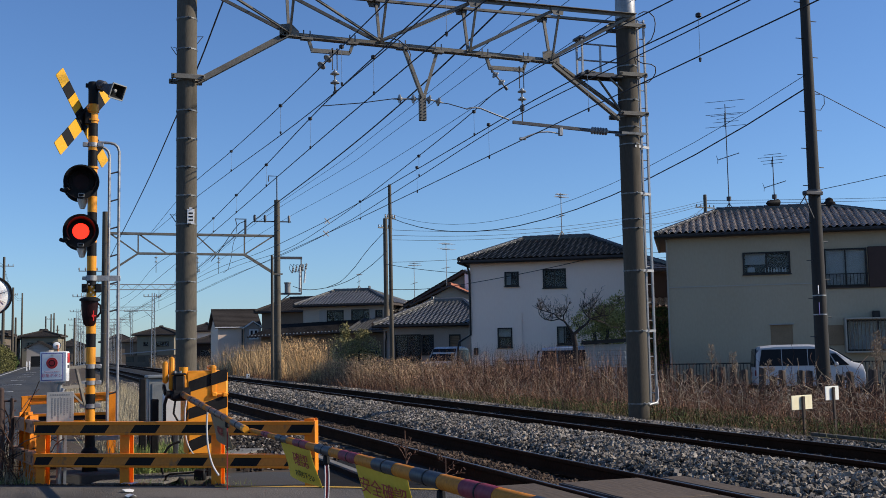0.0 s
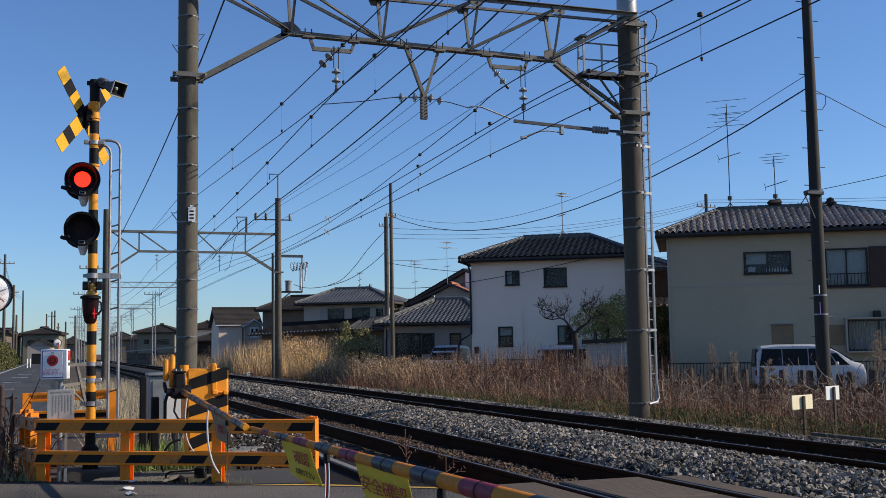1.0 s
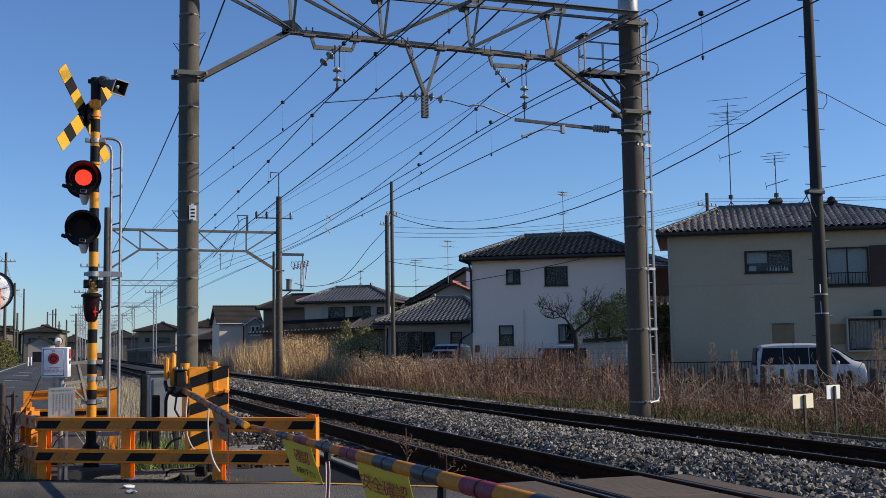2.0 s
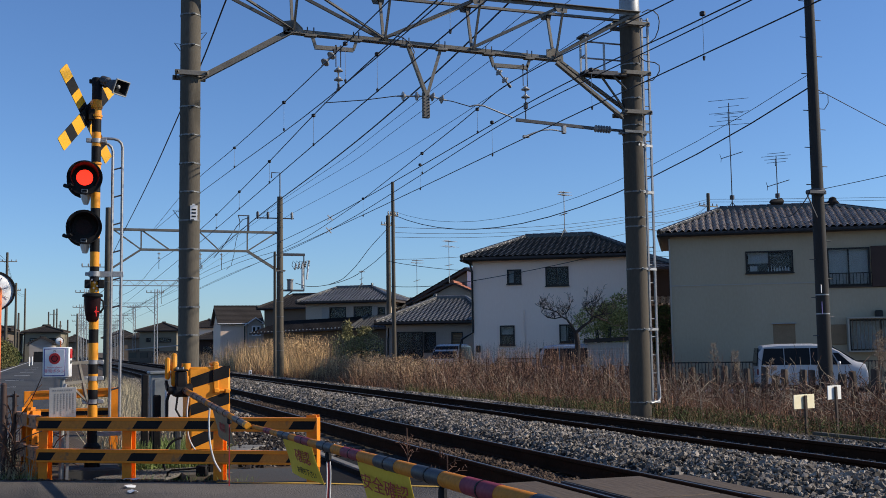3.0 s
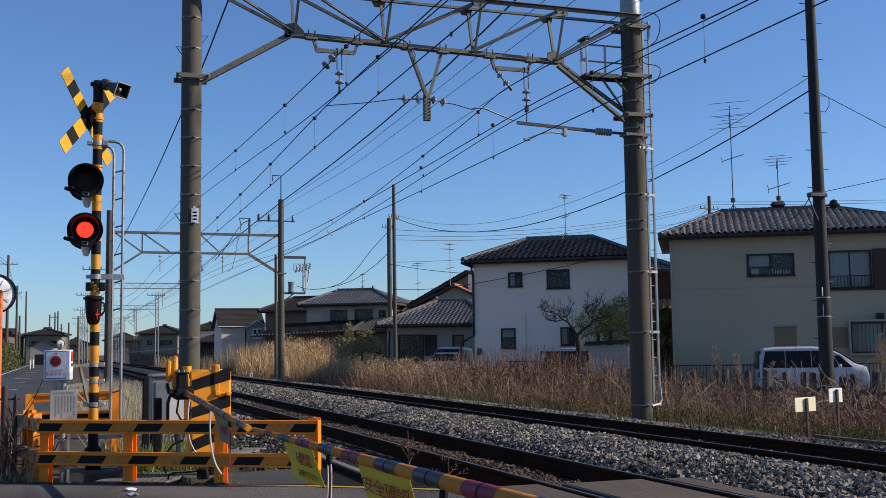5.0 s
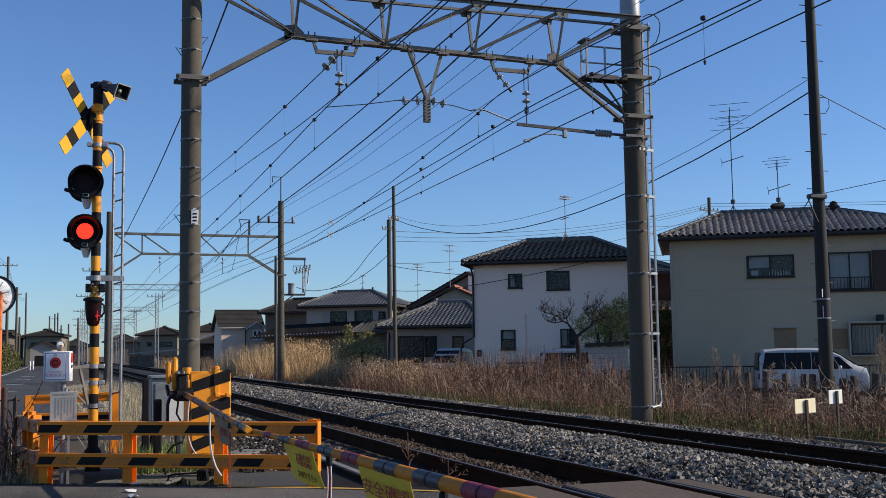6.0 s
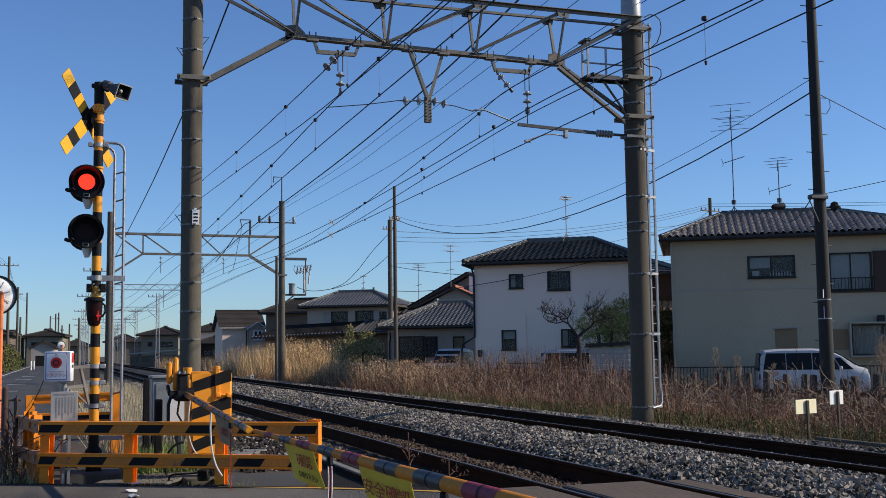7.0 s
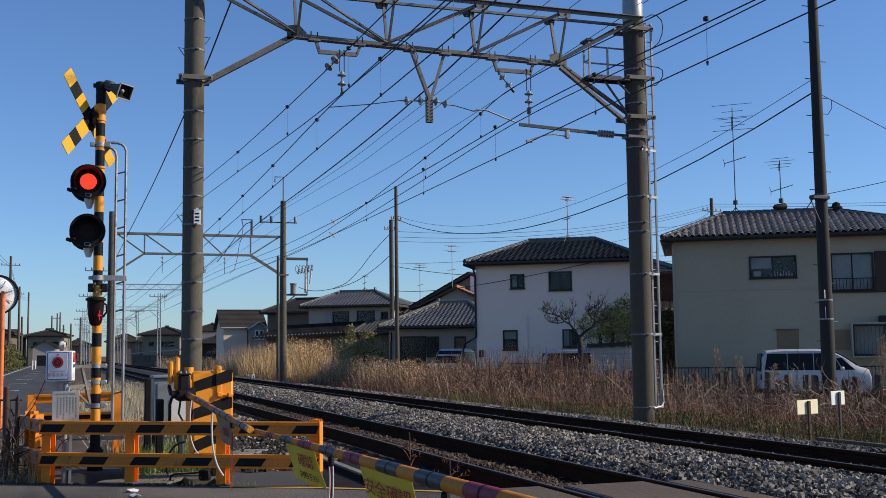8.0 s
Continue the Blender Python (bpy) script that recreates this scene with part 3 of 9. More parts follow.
def portal_mid():
    y = 58.0
    g = thing("catenary_portal", pose(0, y, 0), "concrete pole portal with flat steel beam and transformer gear", "catenary portal", "portals over the railway")
    round_pole(g, 2.38, 0, -0.3, 8.6, 0.19, 0.15, [1.2, 2.4, 3.6, 4.8])
    round_pole(g, 11.2, 0, -0.3, 9.45, 0.20, 0.15, [1.2, 2.2, 3.0, 3.8, 4.6, 5.4, 6.2, 7.0, 7.8, 8.6])
    collar(g, 11.2, 0, 5.45, 0.17)
    lo, hi = 6.48, 7.5
    part("top_chord", B().beam((2.4, 0, hi), (11.2, 0, hi), 0.14, 0.13, 0.01), "steel_grey", g)
    part("bottom_chord", B().beam((4.0, 0, lo), (9.45, 0, lo), 0.12, 0.12, 0.01), "steel_grey", g)
    part("knee_brace", B().beam((2.5, 0, 5.45), (4.0, 0, lo), 0.10, 0.10).beam((4.0, 0, lo), (2.6, 0, hi), 0.07, 0.07), "steel_grey", g)
    part("knee_brace", B().beam((9.45, 0, lo), (11.1, 0, 5.45), 0.12, 0.14).beam((9.45, 0, lo), (11.0, 0, hi), 0.07, 0.07), "steel_grey", g)
    for x in (4.0, 6.9, 9.45):
        part("vertical", B().beam((x, 0, lo), (x, 0, hi), 0.07, 0.07, up=(0, 1, 0)), "steel_grey", g)
    part("diagonal", B().beam((4.0, 0, hi), (5.45, 0, lo), 0.07, 0.07), "steel_grey", g)
    part("diagonal", B().beam((8.0, 0, lo), (6.9, 0, hi), 0.06, 0.06), "steel_grey", g)
    for x in (4.9, 7.0, 8.1):
        insulator(g, (x, 0, lo - 0.1), (x, 0, lo - 0.55), 2, 0.09)
        part("clamp", B().cyl((x, 0, lo - 0.55), (x, 0, lo - 1.0), 0.015, seg=6), "steel_dark", g)
    # small frame on the beam and its raised rod
    part("horn_frame", B().beam((9.5, 0, hi), (9.5, 0, 8.34), 0.13, 0.10).beam((8.95, 0, 8.38), (9.56, 0, 8.38), 0.045, 0.045).beam((8.98, 0, 8.36), (9.06, 0, 8.02), 0.04, 0.04), "steel_dark", g)
    part("jumper", B().tube([(9.55, 0, 8.3), (9.2, 0, 8.15), (8.9, 0, 7.8), (8.5, 0, 7.2), (8.1, 0, 6.6), (7.7, 0, 6.1)], 0.022, 6), "wire", g)
    part("jumper", B().tube([(9.05, 0, 8.02), (9.0, 0, 7.5), (8.85, 0, 7.0), (8.75, 0, 6.3), (8.6, 0, 5.7), (8.35, 0, 5.5)], 0.014, 6), "wire", g)
    part("lightning_rod", B().tube([(11.2, 0, 9.4), (11.2, 0, 10.75), (10.75, 0, 10.75), (10.75, 0, 10.45)], 0.035), "steel_dark", g)
    part("cross_arm", B().beam((9.95, 0, 8.28), (11.95, 0, 8.28), 0.06, 0.06), "steel_dark", g)
    for x, m in ((10.0, "steel_dark"), (10.55, "steel_dark"), (11.85, "porcelain")):
        part("pin_insulator", B().lathe((x, 0, 8.27), (0, 0, 1), [(-0.05, 0.03), (0, 0.05), (0.1, 0.075), (0.3, 0.075), (0.36, 0.03)], 10), m, g)
    # transformer and its switches on the far side
    part("gear_arm", B().beam((11.3, 0, 6.33), (12.55, 0, 6.33), 0.10, 0.14), "steel_dark", g)
    part("gear_arm", B().beam((11.1, 0, 4.40), (12.5, 0, 4.40), 0.14, 0.10), "steel_dark", g)
    part("gear_strut", B().beam((11.25, 0, 3.9), (11.85, 0, 4.36), 0.06, 0.06), "steel_dark", g)
    part("gear_post", B().tube([(12.5, 0, 6.3), (12.5, 0, 4.4)], 0.035, 6), "steel_dark", g)
    part("bushing", B().cyl((12.42, 0, 4.5), (12.42, 0, 5.85), 0.07, 0.05, 10), "white_plastic_far", g, "pale bushing tube")
    part("bushing", B().cyl((12.66, 0, 5.0), (12.74, 0, 5.85), 0.05, 0.04, 10), "white_plastic_far", g, "pale bushing tube")
    for k in range(5):
        x = 11.95 + k * 0.18
        part("jumper", B().tube([(x + 0.1, 0, 5.85 + k * 0.04), (x - 0.04, 0, 6.0), (x - 0.1, 0, 5.75), (x + 0.02, 0, 5.55), (x + 0.14, 0, 5.62 + k * 0.04)], 0.016, 5), "wire", g)
        rod_insulator(g, (x + 0.05, 0, 5.5 + k * 0.05), (x + 0.14, 0, 5.85 + k * 0.05), 0.06, 3)
    part("transformer", B().cyl((11.75, 0, 4.45), (11.75, 0, 4.95), 0.16, 0.16, 14).cyl((11.75, 0, 4.95), (11.75, 0, 5.01), 0.19, 0.19, 14), "box_grey", g, "grey drum transformer")
    return g


def lattice_portal(y, left, right, lo, top):
    """A far portal of lattice steel masts at left and right, with a slim lattice beam from lo up."""
    g = thing("catenary_portal", pose(0, y, 0), "slim galvanised lattice mast portal over the tracks", "catenary portal", "portals over the railway")
    for x in (left, right):
        b = B()
        for sx in (-1, 1):
            for sy in (-1, 1):
                b.beam((x + sx * 0.20, sy * 0.20, -0.4), (x + sx * 0.15, sy * 0.15, top), 0.055, 0.055)
        z, s = 0.0, 1
        while z < top - 0.4:
            w = 0.20 - 0.05 * z / top
            for f in (-1, 1):
                b.beam((x - s * w, f * w, z), (x + s * w, f * w, z + 0.45), 0.032, 0.032)
                b.beam((x + f * w, -s * w, z), (x + f * w, s * w, z + 0.45), 0.032, 0.032)
            z, s = z + 0.45, -s
        mast = part("mast", b, "galvanised", g)
        arm = part("cross_arm", B().beam((x - 1.15, 0, top - 0.45), (x + 0.9, 0, top - 0.45), 0.08, 0.07), "steel_grey", mast)
        for k in (-1.1, -0.6, 0.35, 0.85):
            part("insulator", B().lathe((x + k, 0, top - 0.41), (0, 0, 1), [(0, 0.03), (0.05, 0.06), (0.22, 0.06), (0.26, 0.02)], 8), "porcelain", arm)
        part("guy_brace", B().beam((x, 0, lo - 1.0), (x + (1.1 if x == left else -1.1), 0, lo), 0.05, 0.05), "steel_grey", mast)
    b = B()
    hi = lo + 0.45
    for z in (lo, hi):
        for s in (-1, 1):
            b.beam((left, s * 0.16, z), (right, s * 0.16, z), 0.05, 0.055)
    x, s = left + 0.2, 1
    while x < right - 0.3:
        b.beam((x, -0.16, lo if s > 0 else hi), (x + 0.5, -0.16, hi if s > 0 else lo), 0.035, 0.035)
        x, s = x + 0.5, -s
    beam = part("beam", b, "galvanised", g)
    for x in (4.95, 8.45):
        part("hanger", B().tube([(x, 0, lo), (x, 0, 5.3)], 0.022), "steel_grey", beam)
        part("insulator", B().lathe((x, 0, lo - 0.75), (0, 0, 1), [(0, 0.03), (0.06, 0.075), (0.14, 0.03), (0.2, 0.075), (0.28, 0.03)], 8), "porcelain", beam)
    # horn-shaped feeder hooks beside the masts
    for x, d in ((left, 1), (right, -1)):
        part("feeder_hook", B().tube([(x, 0, hi + 0.25), (x + d * 1.15, 0, hi + 0.25), (x + d * 1.3, 0, hi + 0.12), (x + d * 1.15, 0, hi), (x + d * 0.8, 0, hi)], 0.025, 6), "steel_grey", beam)
    return g


def wire(pts, r, name="overhead_wire", label="thin dark overhead line wire", group="overhead wires"):
    o = Vector(pts[0])
    return single(name, B().tube([Vector(p) - o for p in pts], r, 5), "wire", label, "wire", group, m=Matrix.Translation(o))


def sag(p, q, drop, n=10):
    p, q = Vector(p), Vector(q)
    return [p.lerp(q, k / n) - Vector((0, 0, 4 * drop * (k / n) * (1 - k / n))) for k in range(n + 1)]


def strung(label, r, *pts):
    """A wire through the points (x, y, z), rounded between them, carried on along the line."""
    pts = [Vector(p) for p in pts]
    n = len(pts)
    h = [(pts[k + 1] - pts[k]).length for k in range(n - 1)]
    d = [(pts[k + 1] - pts[k]) / h[k] for k in range(n - 1)]
    slope = [d[0]] + [(d[k - 1] * h[k] + d[k] * h[k - 1]) / (h[k - 1] + h[k]) for k in range(1, n - 1)] + [d[-1]]
    out = []
    for k in range(n - 1):
        for q in range(6):
            t = q / 6
            out.append(pts[k] * (2 * t ** 3 - 3 * t * t + 1) + slope[k] * h[k] * (t ** 3 - 2 * t * t + t) + pts[k + 1] * (3 * t * t - 2 * t ** 3) + slope[k + 1] * h[k] * (t ** 3 - t * t))
    return wire(out + [pts[-1]], r * 0.76, label=label)


def wires():
    strung("dark messenger wire rising to its anchor in the overlap", 0.013, (4.4, -20, 6.1), (4.45, 8, 6.15), (4.47, 19.3, 6.38), (4.47, 29.6, 6.74), (4.47, 37.6, 7.13), (4.6, 57.95, 7.53))
    strung("dark contact wire lifted in the overlap", 0.012, (4.4, -20, 5.4), (4.48, 8, 5.5), (4.48, 19.3, 5.72), (4.48, 29.8, 6.21), (4.48, 37.5, 6.57), (4.6, 57.95, 7.45))
    strung("dark stranded messenger wire over the near track", 0.014, (4.9, -20, 6.1), (4.86, 0, 5.9), (4.84, 14.8, 6.0), (4.84, 19.3, 6.02), (4.84, 26.4, 5.85), (4.84, 38, 5.64), (4.9, 50, 5.75), (4.95, 58, 5.95), (5.0, 77, 5.6), (5.0, 97, 5.95), (5.0, 214, 5.9))
    strung("dark contact wire over the near track", 0.013, (4.8, -20, 5.38), (4.84, 19.3, 5.39), (4.84, 34.8, 5.22), (4.95, 58, 5.15), (5.0, 214, 5.15))
    strung("dark messenger wire crossing over in the overlap", 0.013, (7.9, -20, 5.6), (7.93, 8, 5.8), (7.95, 14.3, 6.04), (7.95, 17.6, 6.17), (8.0, 19.3, 6.20), (8.05, 20.6, 6.11), (8.25, 24.8, 5.93), (8.45, 28.9, 5.79), (8.55, 31.2, 5.70), (8.8, 36.4, 5.61), (9.0, 42.9, 5.52), (9.1, 58, 5.9), (8.5, 97, 5.9))
    strung("dark stranded messenger wire over the far track", 0.014, (8.6, -20, 6.0), (8.55, 0, 5.68), (8.55, 13.4, 5.85), (8.55, 16.9, 5.94), (8.55, 18.9, 5.95), (8.55, 21.0, 5.90), (8.55, 25.9, 5.79), (8.55, 31.2, 5.69), (8.55, 36, 5.63), (8.5, 40.6, 5.61), (8.5, 48, 5.68), (8.4, 58, 5.9), (8.4, 97, 5.9), (8.5, 214, 5.9))
    strung("dark contact wire lifted towards the anchor", 0.012, (8.2, -20, 5.6), (8.26, 12.7, 5.6), (8.26, 19.3, 5.66), (8.26, 24.7, 5.43), (8.28, 31.2, 5.16), (8.3, 58, 5.15), (8.5, 97, 5.15))
    strung("dark contact wire over the far track", 0.013, (8.4, -20, 5.2), (8.38, 16.4, 5.23), (8.38, 30.3, 5.14), (8.38, 58, 5.12), (8.4, 214, 5.12))
    strung("thick dark feeder cable on the pole heads", 0.034, (11.2, -20, 11.4), (11.2, 19.3, 10.95), (11.2, 26.6, 10.33), (11.2, 31.5, 9.97), (11.2, 38.0, 9.66), (11.2, 45.3, 9.46), (11.2, 51.6, 9.37), (11.2, 57.8, 9.31), (11.3, 97, 8.4), (11.5, 214, 8.2))
    strung("thin dark service wire on insulators", 0.011, (11.2, -20, 10.6), (11.2, 19.3, 9.98), (11.2, 26.2, 9.73), (11.2, 29.8, 9.56), (11.2, 38.0, 9.33), (11.2, 43.7, 9.19), (11.0, 50.1, 9.05), (10.6, 58, 8.75), (11.0, 97, 8.3), (11.2, 214, 8.2))
    strung("thin dark service wire on insulators", 0.011, (11.75, -20, 10.2), (11.75, 19.3, 9.80), (11.75, 25.0, 9.66), (11.75, 29.6, 9.52), (11.75, 39.9, 9.28), (11.75, 43.5, 9.18), (11.5, 50.5, 9.07), (11.2, 57, 8.96), (11.4, 97, 8.3), (11.6, 214, 8.2))
    strung("thin dark service wire on insulators", 0.011, (11.75, -20, 9.3), (11.75, 21.2, 8.68), (11.75, 24.3, 8.61), (11.75, 30.4, 8.46), (11.75, 38.4, 8.32), (11.75, 47.1, 8.37), (11.75, 56.7, 8.49), (11.9, 97, 8.3), (12, 214, 8.2))
    strung("thick dark cable climbing towards the near portal", 0.024, (3.16, -20, 9.6), (3.16, 10, 8.9), (3.16, 22.1, 8.42), (3.16, 25.5, 8.16), (3.16, 31.1, 7.95), (3.16, 39.2, 7.68), (3.16, 46.0, 7.56), (3.15, 58, 7.42), (3.3, 97, 7.2), (3.5, 214, 7.2))
    # droppers between messenger and contact wire
    for x, y, top, low in ((4.84, 13.3, 6.0, 5.4), (4.84, 16.8, 6.02, 5.41), (4.84, 21.5, 5.98, 5.37), (4.84, 26.4, 5.85, 5.32), (4.84, 31.1, 5.76, 5.26), (4.84, 35.9, 5.67, 5.22), (4.47, 22.7, 6.49, 5.89), (4.47, 29.6, 6.74, 6.2), (4.46, 17.4, 6.33, 5.68), (4.47, 37.6, 7.13, 6.57),
                           (8.46, 12.9, 5.86, 5.21), (8.46, 16.3, 5.9, 5.23), (8.46, 20.8, 5.9, 5.2), (8.46, 25.6, 5.79, 5.17), (8.46, 31, 5.66, 5.14), (8.06, 20.6, 6.11, 5.62), (8.25, 24.8, 5.93, 5.44)):
        d = thing("dropper", pose(x, y, top), "thin pale dropper with dark clamps between two wires", "wire dropper", "wire droppers")
        part("strand", B().cyl((0, 0, 0.02), (0, 0, low - top - 0.02), 0.0035, seg=5), "galvanised", d)
        part("clamp", B().lathe((0, 0, -0.04), (0, 0, 1), [(0, 0.014), (0.015, 0.042), (0.06, 0.042), (0.075, 0.014)], 8), "wire", d)
        part("clamp", B().lathe((0, 0, low - top - 0.02), (0, 0, 1), [(0, 0.014), (0.05, 0.024), (0.065, 0.008)], 6), "wire", d)
    for x, y, z in ((8.55, 35.5, 5.61), (8.38, 35.0, 5.135)):
        w = thing("wire_spacer", pose(x, y, z), "small white crossed spacer clamped on a wire", "wire spacer", "wire spacers")
        for k in (-1, 1):
            part("blade", B().beam((-0.09, 0, -0.09 * k), (0.09, 0, 0.09 * k), 0.05, 0.03), "white_plastic_far", w)



portal_near()
portal_mid()
for yy, left, right, lo, top in ((97.0, 3.0, 11.0, 6.88, 8.9), (136.0, 3.1, 11.2, 6.62, 8.75), (175.0, 3.3, 11.2, 6.4, 8.5), (214.0, 3.5, 11.6, 6.4, 8.5), (253.0, 4.2, 12.4, 6.4, 8.5), (292.0, 5.4, 13.6, 6.4, 8.5), (331.0, 7.2, 15.4, 6.4, 8.5)):
    lattice_portal(yy, left, right, lo, top)
wires()


# ---- crossing signal ----
M["blade_yellow"] = material("blade_yellow", (0.80, 0.42, 0.015), (0.66, 0.33, 0.015), 0.45, fine=35, coarse=4, bump=0.03, stain=(0.30, 0.17, 0.03), stain_at=0.7)
M["pink_paint"] = material("pink_paint", (0.55, 0.18, 0.22), (0.45, 0.13, 0.18), 0.5, bump=0.02)
M["blue_paint"] = material("blue_paint", (0.10, 0.10, 0.28), (0.14, 0.13, 0.32), 0.5, bump=0.02)
M["sign_grey"] = material("sign_grey", (0.27, 0.265, 0.255), (0.36, 0.35, 0.335), 0.5, fine=30, coarse=4, bump=0.03)
M["notice_ink"] = material("notice_ink", (0.16, 0.16, 0.165), (0.22, 0.22, 0.22), 0.6, bump=0)
M["white_plastic"] = material("white_plastic", (0.80, 0.80, 0.79), (0.72, 0.72, 0.70), 0.4, fine=20, coarse=3, bump=0.02)


def disc_ring(b, c, r0, r1, y0, y1, seg=28):
    """A flat ring round the y axis, from y0 to y1 deep."""
    verts = []
    for rr, y in ((r0, y0), (r1, y0), (r1, y1), (r0, y1)):
        for k in range(seg):
            a = 2 * math.pi * k / seg
            verts.append((c[0] + math.cos(a) * rr, c[1] + y, c[2] + math.sin(a) * rr))
    faces = []
    for q in range(4):
        n = (q + 1) % 4
        for k in range(seg):
            j = (k + 1) % seg
            faces.append((q * seg + k, q * seg + j, n * seg + j, n * seg + k))
    return b.add(verts, faces)


def half_disc(b, c, r, side, y0, y1, seg=16):
    ring = [(c[0] + side * math.sin(math.pi * k / seg) * r, c[1] + y0, c[2] + math.cos(math.pi * k / seg) * r) for k in range(seg + 1)]
    return b.slab(ring, (0, y1 - y0, 0))


SHUTTERS = []


def lamp_head(parent, x, y, z, upper):
    """A round flashing lamp: black dish, glowing lens behind two added sliding leaves, hood."""
    c = (x, y, z)
    b = disc_ring(B(), c, 0.101, 0.214, -0.012, 0.004, 32)
    disc_ring(b, c, 0.208, 0.218, -0.03, 0.004, 32)
    head = part("lamp_head", b, "black_paint", parent, "round black flashing lamp")
    part("housing", B().lathe((x, y + 0.035, z), (0, 1, 0), [(0, 0.214), (0.05, 0.20), (0.13, 0.10), (0.16, 0.06)], 24), "black_paint", head)
    part("lens", B().lathe((x, y + 0.032, z), (0, -1, 0), [(0, 0.112), (0.006, 0.112), (0.007, 0.08), (0.008, 0.02)], 24), "red_glow", head, "glowing red lens")
    # hood: a tapered half tube over the lens
    verts, faces = [], []
    n = 26
    for k in range(n + 1):
        a = math.radians(-40 + 260 * k / n)
        depth = 0.10 + 0.17 * max(0.0, math.sin(a)) ** 0.7
        for rr in (0.150, 0.158):
            verts.append((x + math.cos(a) * rr, y - 0.012, z + math.sin(a) * rr))
            verts.append((x + math.cos(a) * (rr + 0.02), y - depth, z + math.sin(a) * (rr + 0.01)))
    for k in range(n):
        o, p = 4 * k, 4 * k + 4
        faces += [(o, o + 1, p + 1, p), (o + 2, p + 2, p + 3, o + 3), (o + 1, o + 3, p + 3, p + 1), (o, p, p + 2, o + 2)]
    part("hood", B().add(verts, faces), "black_paint", head)
    part("drip_lip", B().tube([(x - 0.15, y - 0.1, z - 0.10), (x - 0.2, y - 0.06, z - 0.13), (x - 0.24, y - 0.02, z - 0.11)], 0.025, 8), "black_paint", head)
    part("badge", B().box((x + 0.0, y - 0.016, z - 0.17), (0.075, 0.006, 0.045), 0.002), "sign_grey", head, "small pale badge")
    part("badge_mark", B().box((x + 0.0, y - 0.021, z - 0.17), (0.058, 0.004, 0.028), 0.001), "black_paint", head)
    # Added leaves block the ever-glowing lens while the lamp is off.
    for side in (-1, 1):
        leaf = part("shutter_leaf", half_disc(B(), (0, 0, 0), 0.103, side, 0.0, 0.004), "lens_dark", head, "dark red leaf added to cover the glowing lens")
        SHUTTERS.append((leaf, x, y + (0.008 if side < 0 else 0.014), z, side, upper))
    # the lamp that faces the other way, of which the pale hood shows
    part("back_hood", B().lathe((x + 0.022, y + 0.25, z - 0.31), (0, 0, 1), [(0, 0.026), (0.01, 0.034), (0.08, 0.058), (0.15, 0.070), (0.17, 0.066)], 20), "white_plastic", head, "pale hood of the lamp facing away")
    part("back_lamp", B().lathe((x, y + 0.28, z), (0, 1, 0), [(0, 0.06), (0.03, 0.12), (0.06, 0.20), (0.09, 0.214), (0.10, 0.214)], 24), "black_paint", head)
    part("lamp_bracket", B().beam((x, y + 0.2, z), (x + 0.16, y + 0.2, z), 0.06, 0.08, 0.006), "black_paint", head)
    # the whole head is drawn in to its true size
    for ob in (head, *head.children):
        o = Vector() if ob.name.startswith("shutter_leaf") else Vector(c)
        for v in ob.data.vertices:
            v.co = o + (v.co - o) * 0.92


def zs(v):
    return 4.50 - (v - 140) * 4.67 / 705 - 0.04 * math.sin(math.pi * (v - 140) / 705)


